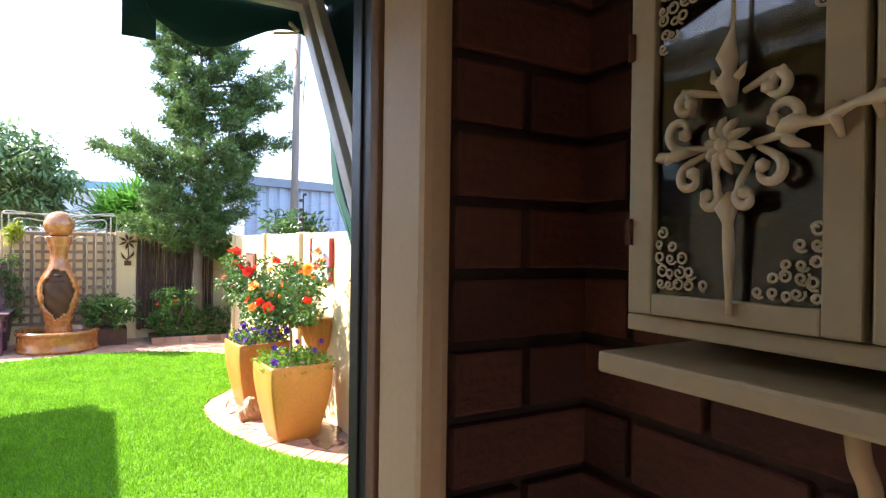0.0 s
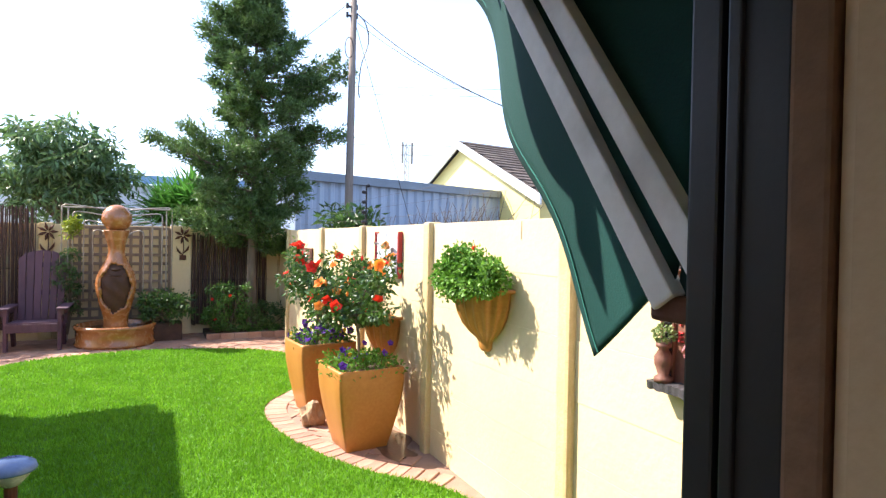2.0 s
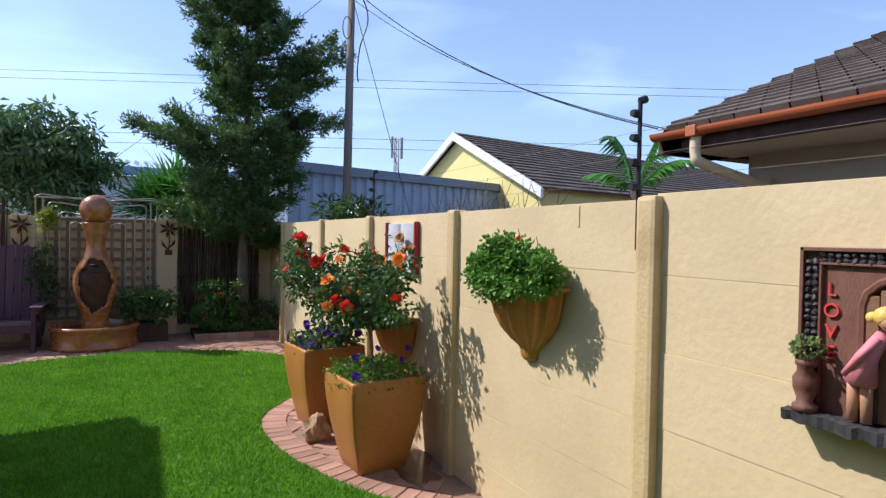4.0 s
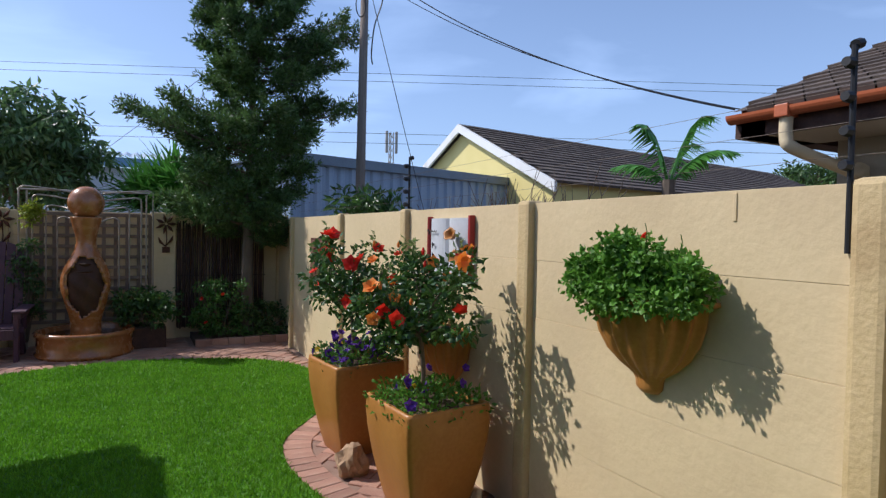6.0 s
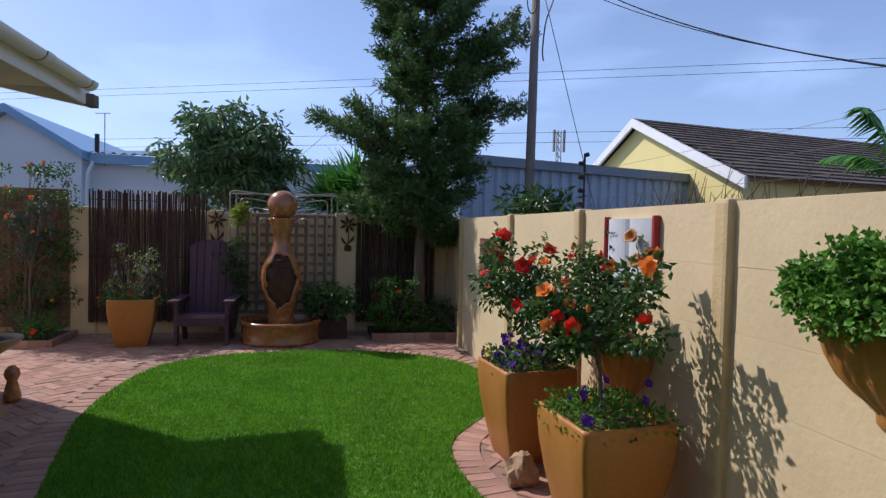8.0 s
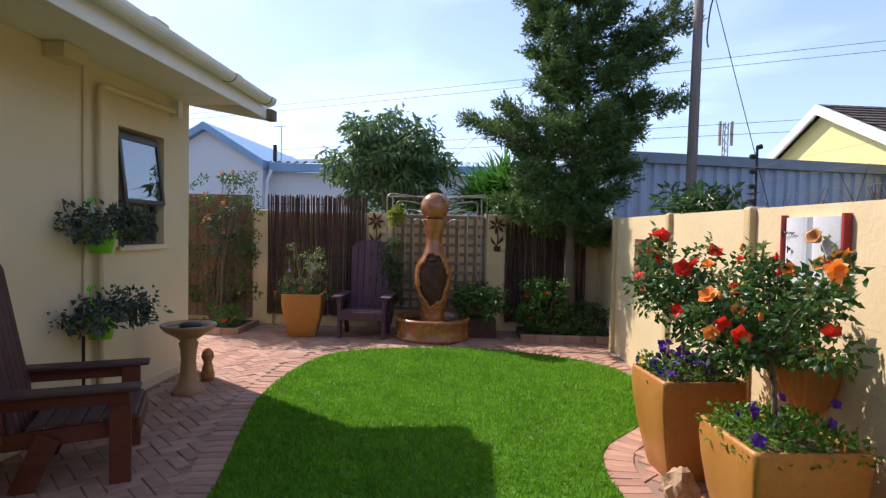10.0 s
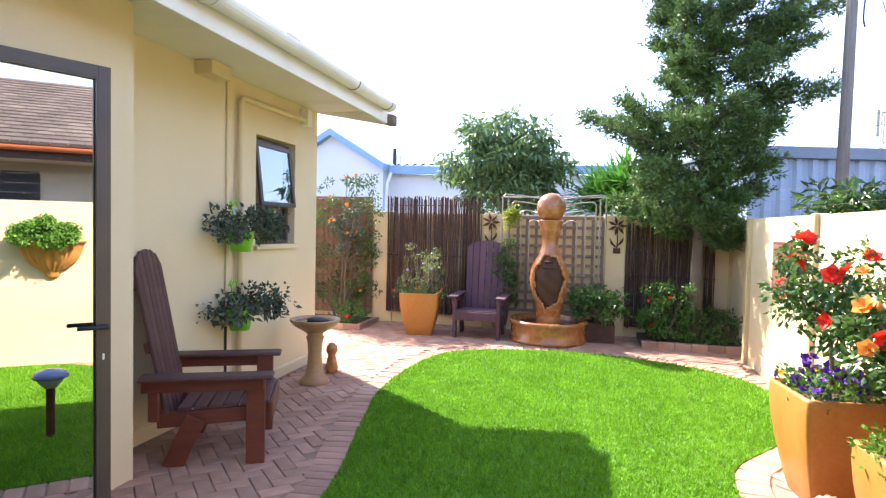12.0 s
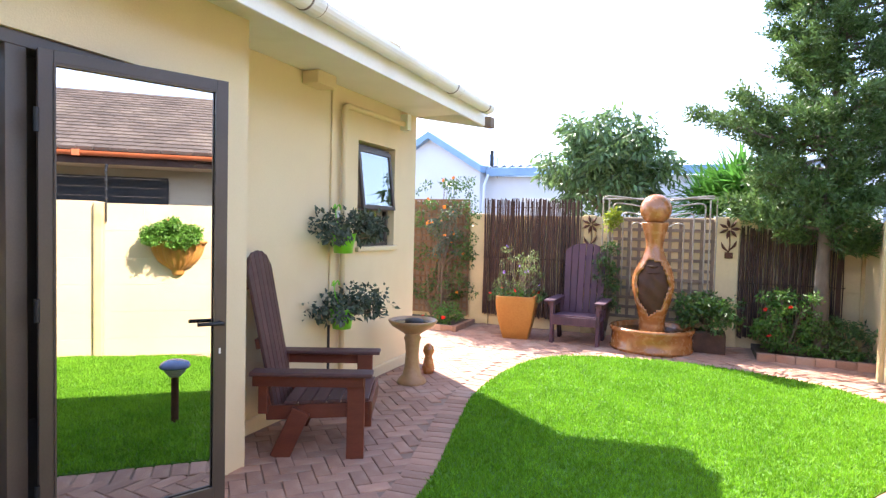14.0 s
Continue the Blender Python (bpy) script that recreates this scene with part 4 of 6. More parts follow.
love = thing("figure_plaque", pose(WALL_X - 0.002, 1.79, 1.03), "painted relief plaque of a doorway with two small figures", "wall plaque")
solid("backing", (-0.02, -0.32, 0), (0, 0.32, 0.5), PLAQUE, love, bevel=0.005)
bm = bmesh.new()
box(bm, (-0.095, -0.36, -0.024), (0, 0.335, 0.012))
bmesh.ops.subdivide_edges(bm, edges=[e for e in bm.edges if abs(e.verts[0].co.y - e.verts[1].co.y) > 0.1], cuts=44, use_grid_fill=True)
bmesh.ops.subdivide_edges(bm, edges=[e for e in bm.edges if abs(e.verts[0].co.x - e.verts[1].co.x) > 0.05], cuts=4, use_grid_fill=True)
for v in bm.verts:
    if v.co.x < -0.004:
        v.co += Vector((1, 0.3, 0.8)) * 0.011 * noise.noise(Vector((v.co.x * 30, v.co.y * 42, v.co.z * 60)))
part("ledge", bm, PLAQUE_D, love, "dark rough bark-like ledge")
rk = random.Random(8)
STONE_SHAPES = []
for k in range(4):
    bm = bmesh.new()
    bmesh.ops.create_icosphere(bm, subdivisions=1, radius=0.0125)
    for v in bm.verts:
        v.co = Vector((v.co.x * 0.8, v.co.y, v.co.z * 0.85)) * (1 + rk.uniform(-0.28, 0.22))
    me = bpy.data.meshes.new("edge_stone")
    bm.to_mesh(me)
    bm.free()
    me.materials.append(PLAQUE_D)
    STONE_SHAPES.append(me)
for y, z in [(0.303 - 0.021 * c, 0.03 + 0.0212 * k) for c in range(2) for k in range(21)] + [(0.26 - 0.0215 * k, 0.478 - 0.021 * c) for c in range(2) for k in range(27)]:
    ob = new("edge_stone", STONE_SHAPES[rk.randrange(4)])
    ob.parent = love
    ob.matrix_local = pose(-0.026, y + rk.uniform(-0.002, 0.002), z + rk.uniform(-0.002, 0.002), rk.uniform(0, 360), rk.uniform(-20, 20), rk.uniform(-20, 20))
for lo, hi in (((-0.04, 0.313, 0.01), (-0.004, 0.324, 0.5)), ((-0.04, -0.324, 0.488), (-0.004, 0.324, 0.499)), ((-0.034, 0.262, 0.012), (-0.018, 0.269, 0.448)), ((-0.034, -0.32, 0.448), (-0.018, 0.269, 0.455))):
    solid("moulding", lo, hi, PLAQUE, love, bevel=0.002)
for k in range(9):
    solid("door_board", (-0.034, 0.14 - 0.036 * (k + 1) + 0.002, 0.02), (-0.018, 0.14 - 0.036 * k, 0.36 + 0.05 * math.sin(math.pi * (k + 0.5) / 9)), LATTICE_B, love, bevel=0.003)
bm = bmesh.new()
tube(bm, [(-0.03, 0.15, 0.02), (-0.03, 0.15, 0.34)] + [(-0.03, 0.15 * math.cos(a), 0.34 + 0.09 * math.sin(a)) for a in (k * math.pi / 8 for k in range(1, 8))] + [(-0.03, -0.15, 0.34), (-0.03, -0.16, 0.02)], 0.012, 6)
part("arch", bm, PLAQUE, love)
for k, ch in enumerate("LOVE"):
    text("letter", ch, pose(-0.022, 0.235, 0.375 - 0.062 * k) @ TO_WALL, 0.058, REDP, love, 0.006)["label"] = "raised red letter " + ch
for y in (0.28, -0.28):
    bm = bmesh.new()
    lathe(bm, [(0.0, 0.012), (0.035, 0.012), (0.035, 0.03), (0.02, 0.04), (0.034, 0.08), (0.036, 0.11), (0.018, 0.14), (0.03, 0.15), (0.03, 0.165), (0, 0.165)], 14)
    ob = part("urn", bm, PLAQUE, love, "brown turned urn", True)
    ob.matrix_local = pose(-0.065, y, 0.0)
    p, nn = clump(ng, (-0.065, y, 0.2), (0.04, 0.04, 0.035), 160, 0.5)
    leaves("urn_flowers", p, nn, 0.018, 0.014, LEAF_PALE if y > 0 else YELLOW, love, 4, "tiny pale flowers")


def figure(name, y, lean, mats, label):
    """A small plain figurine as one mesh; its paint follows its parts."""
    bm = bmesh.new()
    def grab(k, fn):
        before = set(bm.faces)
        fn()
        for f in bm.faces:
            if f not in before:
                f.material_index = k
    grab(0, lambda: [tube(bm, [(-0.06, y + s * 0.018, 0.02), (-0.06, y + s * 0.016, 0.16)], [0.014, 0.018], 8) for s in (-1, 1)])
    grab(1, lambda: tube(bm, [(-0.06, y, 0.13), (-0.065, y + lean * 0.3, 0.2), (-0.065, y + lean, 0.27)], [0.042 if lean < 0 else 0.026, 0.028, 0.017], 10))
    grab(1, lambda: tube(bm, [(-0.085, y + lean, 0.26), (-0.1, y + lean * 0.2, 0.2), (-0.09, y - lean * 0.5, 0.15)], [0.010, 0.010, 0.008], 6))
    def head(c, r):
        g = bmesh.ops.create_icosphere(bm, subdivisions=2, radius=r, matrix=Matrix.Translation(c))
    grab(2, lambda: head((-0.068, y + lean * 1.3, 0.305), 0.026))
    grab(3, lambda: (head((-0.066, y + lean * 1.1, 0.318), 0.029), head((-0.06, y + lean * 0.45, 0.312), 0.016)))
    me = bpy.data.meshes.new(name)
    bm.to_mesh(me)
    bm.free()
    for f in me.polygons:
        f.use_smooth = True
    for mm in mats:
        me.materials.append(mm)
    ob = new(name, me)
    ob.parent = love
    ob["label"] = label
    return ob


figure("figurine", 0.135, -0.055, [SKIN, PINKP, SKIN, GOLDHAIR], "figurine in a pink dress with yellow hair")
figure("figurine", -0.03, 0.03, [BLUEP, TEALP, SKIN, GOLDHAIR], "figurine in blue trousers with yellow hair")
bm = bmesh.new()
for s in (-1, 1):
    bmesh.ops.create_icosphere(bm, subdivisions=2, radius=0.016, matrix=Matrix.Translation((-0.03, -0.2 + s * 0.012, 0.2)))
tube(bm, [(-0.03, -0.2, 0.195), (-0.03, -0.2, 0.165)], [0.022, 0.002], 8)
part("heart", bm, REDP, love, "small red heart", True)

# electric fence standards on the wall top
for y, zt in ((2.805, 2.115), (6.02, 2.12)):
    t = thing("fence_standard", pose(WALL_X + (-0.012 if y < 3 else 0.03), y, TOP - 0.15), "black electric fence standard with knob insulators", "fence post", "fence standards")
    bm = bmesh.new()
    tube(bm, [(0, 0, -0.06 if y < 3 else 0.1), (0, 0, zt - TOP + 0.15)], 0.009, 8)
    tube(bm, [(0, 0, zt - TOP + 0.15), (0.03, -0.0, zt - TOP + 0.16)], 0.016, 8)
    upright = part("upright", bm, BLACK, t)
    for z in (0.2, 0.3, 0.4, 0.5):
        bm = bmesh.new()
        tube(bm, [(-0.045, 0, z), (-0.02, 0, z), (0, 0, z)], [0.014, 0.019, 0.011], 8)
        part("insulator", bm, BLACK, upright)
for z in (1.78, 1.88, 1.98):
    bm = bmesh.new()
    tube(bm, [(WALL_X - 0.01, -1, z), (WALL_X - 0.01, 2.8, z + 0.01), (WALL_X - 0.01, 6.02, z), (WALL_X - 0.01, 9.3, z)], 0.001, 4)
    tagged(part("fence_wire", bm, POLE), "thin steel electric fence wire above the wall", "wire", "fence wires")

# ---- things at the back wall ----
fountain = thing("fountain", pose(-0.33, 10.13, -0.012), "coppery glazed fountain: pin-shaped body with ball in a basin", "fountain")
bm = bmesh.new()
lathe(bm, [(0.0, 0.0), (0.50, 0.0), (0.52, 0.03), (0.525, 0.05), (0.505, 0.07), (0.505, 0.24), (0.525, 0.26), (0.535, 0.29), (0.52, 0.31), (0.48, 0.31), (0.465, 0.29), (0.46, 0.1), (0, 0.1)], 56)
basin = part("basin", bm, COPPER, fountain, "round glazed basin", True)
bm = bmesh.new()
lathe(bm, [(0.0, 0.245), (0.462, 0.245)], 40)
part("water", bm, WATER, basin, "dark still water")
prof = [(0.17, 0.1), (0.165, 0.3), (0.16, 0.36), (0.175, 0.46), (0.21, 0.58), (0.25, 0.74), (0.265, 0.86), (0.255, 0.97), (0.215, 1.09), (0.165, 1.19), (0.125, 1.28), (0.108, 1.36), (0.115, 1.44), (0.14, 1.54), (0.165, 1.64), (0.168, 1.665), (0.14, 1.67)]
prof = [(v.x, v.y) for v in smooth_line([(r, z, 0) for r, z in prof], 4)]
bm = bmesh.new()
rings = lathe(bm, prof, 72)


def in_hollow(co):
    """The ragged tall opening in the front of the body."""
    a = math.atan2(co.x, -co.y)
    u, w = a * 0.25 / 0.25, (co.z - 0.83) / 0.36
    edge = 1 + 0.11 * math.sin(7 * math.atan2(w, u) + 1.0) + 0.05 * math.sin(13 * math.atan2(w, u))
    return co.y < 0 and u * u + w * w < edge * (0.92 if co.z < 0.95 else 1.0)


gone = [f for f in bm.faces if in_hollow(f.calc_center_median())]
bmesh.ops.delete(bm, geom=gone, context="FACES")
rim = [e for e in bm.edges if len(e.link_faces) == 1 and 0.35 < e.verts[0].co.z < 1.3]
ex = bmesh.ops.extrude_edge_only(bm, edges=rim)
for v in [g for g in ex["geom"] if isinstance(g, bmesh.types.BMVert)]:
    v.co = Vector((v.co.x * 0.86, v.co.y * 0.86, v.co.z))
fountain_body = part("body", bm, COPPER, fountain, smooth=True)
bm = bmesh.new()
lathe(bm, [(max(0.02, r * 0.84), z) for r, z in prof if 0.4 < z < 1.3], 40, lambda a, z: 1 + 0.05 * math.sin(a * 6 + z * 30))
part("inner_shell", bm, HOLLOW, fountain_body, "dark rough hollow inside the body", True)
bm = bmesh.new()
bmesh.ops.create_uvsphere(bm, u_segments=32, v_segments=20, radius=0.198, matrix=Matrix.Translation((0, 0, 1.842)))
part("ball", bm, COPPER, fountain, "large smooth clay ball", True)
for z, w in ((1.12, 0.09), (1.03, 0.11)):
    bm = bmesh.new()
    lathe(bm, [(0.0, 0), (w * 0.7, 0.0), (w, 0.03), (w * 0.9, 0.035), (0, 0.02)], 16)
    ob = part("spill_cup", bm, HOLLOW, fountain_body)
    ob.matrix_local = pose(0, -0.12, z - 0.04)

# pipe arbour behind the fountain
arbour = thing("pipe_arbour", pose(-0.33, 10.62, 0), "nested bent metal pipes standing behind the fountain", "garden arbour")
for s in (-1, 1):
    for k, (dx, zt) in enumerate(((0.74, 2.03), (0.60, 1.93), (0.46, 1.80), (0.34, 1.66))):
        bm = bmesh.new()
        line = smooth_line([(s * 0.15, -0.1 * k, zt - 0.06), (s * dx * 0.6, 0, zt - 0.02), (s * (dx - 0.06), 0, zt)], 4) + smooth_line([(s * (dx - 0.02), 0, zt - 0.015), (s * dx, 0, zt - 0.06), (s * dx, 0, zt - 0.3), (s * dx, 0, 0.62 if k else -0.01)], 4)
        tube(bm, line, 0.011, 7)
        part("pipe", bm, PIPE, arbour, smooth=True)
for x in (-0.66, 0.66):
    bm = bmesh.new()
    tube(bm, [(x, 0.02, -0.01), (x, 0.02, 1.98)], 0.012, 7)
    part("pipe", bm, PIPE, arbour)
bm = bmesh.new()
tube(bm, [(-0.74, 0.02, 1.99), (0.74, 0.02, 2.0)], 0.012, 7)
part("pipe", bm, PIPE, arbour)


def lattice(name, m, w, h, step, label, material, slat=0.03):
    """Crossed flat slats in two layers."""
    t = thing(name, m, label, "trellis", "trellises")
    nx, nz = int(w / step), int(h / step)
    for k in range(nx + 1):
        solid("slat", (k * w / nx - slat / 2, -0.012, 0), (k * w / nx + slat / 2, 0.0, h), material, t, bevel=0.002)
    for k in range(nz + 1):
        solid("slat", (-0.01, -0.026, k * h / nz - slat / 2), (w + 0.01, -0.013, k * h / nz + slat / 2), material, t, bevel=0.002)
    return t


lattice("trellis", pose(-1.0, BACK_Y - 0.03, 0.3), 1.38, 1.4, 0.135, "weathered grey wooden lattice fixed to the back wall", LATTICE, 0.045)
trellis_brown = lattice("trellis", pose(-4.45, BACK_Y - 0.045, 0.12), 1.24, 1.85, 0.095, "brown wooden trellis with climbers", LATTICE_B, 0.03)


for k in range(9):
    solid("backing_board", (k * 0.138, 0.004, 0.0), (k * 0.138 + 0.134, 0.02, 1.83 + 0.01 * (k % 2)), LATTICE, trellis_brown, "weathered brown backing board", bevel=0.004)


def reed_screen(name, m, w, h, n, label, seed):
    """Upright split reeds bound with wires."""
    t = thing(name, m, label, "reed screen", "reed screens")
    r = random.Random(seed)
    for k in range(n):
        bm = bmesh.new()
        x = w * (k + r.uniform(-0.3, 0.3)) / n
        z1 = h + r.uniform(-0.035, 0.03)
        mid = r.uniform(-0.012, 0.012)
        tube(bm, [(x, r.uniform(-0.02, 0.0), r.uniform(0, 0.03)), (x + mid, -0.01, h * 0.5), (x + r.uniform(-0.015, 0.015), r.uniform(-0.02, 0), z1)], [r.uniform(0.007, 0.012)] * 3, 5)
        part("reed", bm, REED, t)
    for z in (0.12, 0.5, 0.93):
        solid("binding", (-0.01, -0.028, h * z), (w + 0.01, -0.02, h * z + 0.012), REED, t, bevel=0.001)
    return t


reed_screen("reed_screen", pose(-2.93, BACK_Y - 0.05, 0.15), 1.52, 1.83, 84, "dark brown reed screen fixed to the back wall", 1)
reed_screen("reed_screen", pose(0.72, BACK_Y - 0.05, 0.12), 1.2, 1.5, 66, "dark brown reed screen behind the tree", 2)


def metal_flower(x, z):
    t = thing("metal_flower", pose(x, BACK_Y - 0.05, z), "rusty cut-metal flower ornament on the wall", "wall ornament", "metal flowers")
    for k in range(7):
        a = k * math.tau / 7
        bm = bmesh.new()
        tube(bm, [(0.02 * math.cos(a), -0.005, 0.12 + 0.02 * math.sin(a)), (0.08 * math.cos(a), -0.02, 0.12 + 0.08 * math.sin(a)), (0.14 * math.cos(a), -0.03, 0.12 + 0.14 * math.sin(a))], [0.008, 0.024, 0.004], 5)
        part("petal", bm, RUST, t)
    bm = bmesh.new()
    tube(bm, [(0, 0, 0.1), (0.01, -0.01, -0.1), (-0.01, 0, -0.24)], 0.008, 5)
    tube(bm, [(0, 0, -0.18), (0.07, -0.02, -0.1), (0.09, -0.02, -0.04)], [0.006, 0.02, 0.003], 5)
    tube(bm, [(0, 0, -0.2), (-0.07, -0.02, -0.13), (-0.1, -0.02, -0.06)], [0.006, 0.02, 0.003], 5)
    part("stalk", bm, RUST, t)
    solid("base", (-0.05, -0.02, -0.28), (0.05, 0, -0.2), RUST, t)


metal_flower(-1.27, 1.5)
metal_flower(0.58, 1.48)


# ---- wooden garden chairs ----
def garden_chair(name, m, label, material, worn, group):
    """A slatted garden chair with deep arms and a tall fanned back; faces +x, feet on z = 0."""
    t = thing(name, m, label, "garden chair", group)
    for s in (-1, 1):
        bm = bmesh.new()
        box(bm, (-0.02, s * 0.305 - 0.022, 0), (0.095, s * 0.305 + 0.022, 0.565), None, 0.006)
        part("leg", bm, material, t)
        bm = bmesh.new()
        box(bm, (-0.56, -0.018, -0.048), (0.14, 0.018, 0.048), pose(0.0, s * 0.262, 0.322, 0, -3, 0), 0.006)
        part("side_rail", bm, material, t)
        bm = bmesh.new()
        box(bm, (-0.062, -0.02, -0.02), (0.062, 0.02, 0.33), pose(-0.455, s * 0.30, 0.018, 0, 24, 0), 0.006)
        part("leg", bm, material, t)
        arm = solid("armrest", (-0.64, s * 0.335 - 0.07, 0.567), (0.15, s * 0.335 + 0.07, 0.594), worn, t, "weathered arm board", bevel=0.01)
        solid("arm_rail", (-0.63, s * 0.335 - 0.018, 0.49), (0.09, s * 0.335 + 0.018, 0.565), material, arm, bevel=0.006)
        bm = bmesh.new()
        box(bm, (-0.6, s * 0.30 - 0.02, 0.30), (-0.54, s * 0.30 + 0.02, 0.57), None, 0.006)
        part("rear_upright", bm, material, t)
    for k in range(6):
        x = 0.075 - k * 0.094
        solid("seat_slat", (-0.042, -0.285, -0.011), (0.042, 0.285, 0.011), worn, t, bevel=0.005, m=pose(x, 0, 0.391 - k * 0.005, 0, -3, 0))
    lean = pose(-0.50, 0, 0.27, 0, -11, 0)
    tops = [1.03, 1.085, 1.105, 1.105, 1.085, 1.03]
    for k in range(6):
        y = (k - 2.5) * 0.096
        bm = bmesh.new()
        box(bm, (-0.011, y - 0.044, 0), (0.011, y + 0.044, tops[k]), None, 0.006)
        for v in bm.verts:
            if v.co.z > 0.9:
                v.co.z -= 3.2 * (v.co.y - y) * y * (1.4 if abs(y) > 0.2 else 1.0) + 0.004
            v.co.y += (v.co.y * 0.10) * (v.co.z - 0.6)
        bmesh.ops.transform(bm, matrix=lean, verts=bm.verts)
        part("back_slat", bm, worn, t)
    for z in (0.08, 0.46, 0.86):
        bm = bmesh.new()
        box(bm, (-0.04, -0.275, z), (-0.013, 0.275, z + 0.07), lean, 0.006)
        part("back_rail", bm, material, t)
    solid("front_rail", (0.118, -0.295, 0.27), (0.142, 0.295, 0.385), material, t, bevel=0.006)
    return t


garden_chair("garden_chair", pose(-2.03, 5.56, -0.012, 0, 0, 25.5), "dark red-brown slatted wooden garden chair by the house wall", WOOD, WOOD_TOP, "garden chairs")
garden_chair("garden_chair", pose(-1.29, 9.93, -0.012, 0, 0, -90), "weathered purple-brown wooden garden chair by the reed screen", WOOD_P, WOOD_P, "garden chairs")

# ochre pot with a shrub by the screen
square_pot("plant_pot", pose(-2.13, 10.02, -0.012, 0, 0, 8), 0.54, 0.61, "tall square glazed ochre pot with a loose shrub", "ochre square pots")


def shrub(name, m, label, seed, size, n, material, leaf, group="shrubs", stems=6, flower=None, nf=0, per=40, category="shrub"):
    """A loose bush: several stems with clumps of leaves at their ends."""
    t = thing(name, m, label, category, group)
    ng, r = np.random.default_rng(seed), random.Random(seed)
    bm = bmesh.new()
    P, N, tips = [], [], []
    for k in range(n):
        d = np.array([ng.uniform(-1, 1), ng.uniform(-1, 1), ng.uniform(0.15, 1)])
        d[:2] *= math.sqrt(max(0.05, 1 - 0.55 * (d[2] - 0.45) ** 2))
        c = d * size
        tips.append(c)
        if k < stems * 3:
            tube(bm, [(c[0] * 0.1, c[1] * 0.1, 0), (c[0] * 0.5, c[1] * 0.5, c[2] * 0.6), tuple(c)], [0.008, 0.006, 0.003], 5)
        p, nn = clump(ng, c, np.array([0.075, 0.075, 0.06]) * (leaf / 0.04), per, 0.15)
        p[:, 2] = np.maximum(p[:, 2], 0.01)
        P.append(p); N.append(nn)
    tagged(part("stemwork", bm, TWIG, t), kind="stuff")
    leaves("foliage", np.concatenate(P), np.concatenate(N), leaf, leaf * 0.55, material, t, seed)
    for k in range(nf):
        c = tips[r.randrange(len(tips))]
        blooms("bloom", t, ng, [c + np.array([r.uniform(-0.03, 0.03), -0.07, 0.03])], 0.03, flower)
    return t


shrub("potted_shrub", pose(-2.13, 10.02, 0.52), "airy pale green shrub with lilac flowers in a pot", 41, np.array([0.31, 0.26, 0.74]), 34, LEAF_PALE, 0.036, "potted plants", 9, LILAC, 7, 20)
shrub("potted_flowers", pose(-2.13, 10.02, 0.54), "low green leaves with red flowers round a pot's rim", 42, np.array([0.33, 0.28, 0.12]), 26, LEAF_ROSE, 0.04, "potted plants", 4, RED, 6, 34)
shrub("bush", pose(0.34, 10.35, 0.28), "leafy green bush beside the fountain", 43, np.array([0.34, 0.28, 0.42]), 40, LEAF_ROSE, 0.06, "bushes", 6)
solid_pot = thing("planter_box", pose(0.36, 10.38, -0.012), "dark wooden planter beside the fountain", "planter")
solid("body", (-0.2, -0.2, 0), (0.2, 0.2, 0.26), REED, solid_pot, bevel=0.01)
solid("soil", (-0.18, -0.18, 0.255), (0.18, 0.18, 0.268), SOIL, solid_pot, bevel=0)
bm = bmesh.new()
box(bm, (0.9, 10.12, -0.05), (2.13, BACK_Y, 0.06))
bed = tagged(part("bed_soil", bm, SOIL), "dark soil of the corner flower bed", "flower bed", kind="structure")
for k in range(6):
    ob = tagged(solid("edging_brick", (0.9 + k * 0.205, 10.04, -0.03), (1.1 + k * 0.205, 10.12, 0.085), PAVER, bevel=0.008), "reddish clay edging brick of the flower bed", "brick", "bed edging bricks")
shrub("rose_bush", pose(1.2, 10.35, 0.05), "green rose bush with a few red blooms in the bed", 44, np.array([0.34, 0.25, 0.76]), 58, LEAF_MID, 0.045, "bushes", 6, RED, 4)
shrub("bush", pose(1.85, 10.45, 0.05), "dark low leafy bush in the flower bed", 45, np.array([0.34, 0.28, 0.48]), 40, LEAF_DARK, 0.05, "bushes", 6)
shrub("low_plants", pose(1.5, 10.25, 0.05), "low pale green bedding plants in the flower bed", 46, np.array([0.5, 0.1, 0.12]), 20, LEAF_MID, 0.035, "bushes", 3)

# bed with climbers by the brown trellis
bm = bmesh.new()
box(bm, (-4.4, 10.0, -0.05), (-3.10, BACK_Y - 0.08, 0.05))
tagged(part("bed_soil", bm, SOIL), "soil of the small bed under the trellis", "flower bed", kind="structure")
for k in range(6):
    tagged(solid("edging_brick", (-4.3 + k * 0.205, 9.93, -0.03), (-4.1 + k * 0.205, 10.0, 0.075), PAVER, bevel=0.008), "reddish clay edging brick of the flower bed", "brick", "bed edging bricks")
for k in range(4):
    tagged(solid("edging_brick", (-3.10, 9.94 + k * 0.205, -0.03), (-3.03, 10.14 + k * 0.205, 0.075), PAVER, bevel=0.008), "reddish clay edging brick of the flower bed", "brick", "bed edging bricks")
shrub("climber", pose(-3.65, 10.6, 0.05), "climbing shrub with orange flowers on the trellis top", 47, np.array([0.64, 0.16, 2.25]), 105, LEAF_ROSE, 0.05, "climbers", 8, ORANGE, 24, 30)
shrub("climber", pose(-0.98, 10.56, 0.1), "dark climber winding up the arbour pipe", 51, np.array([0.12, 0.08, 1.25]), 26, LEAF_ROSE, 0.05, "climbers", 5)
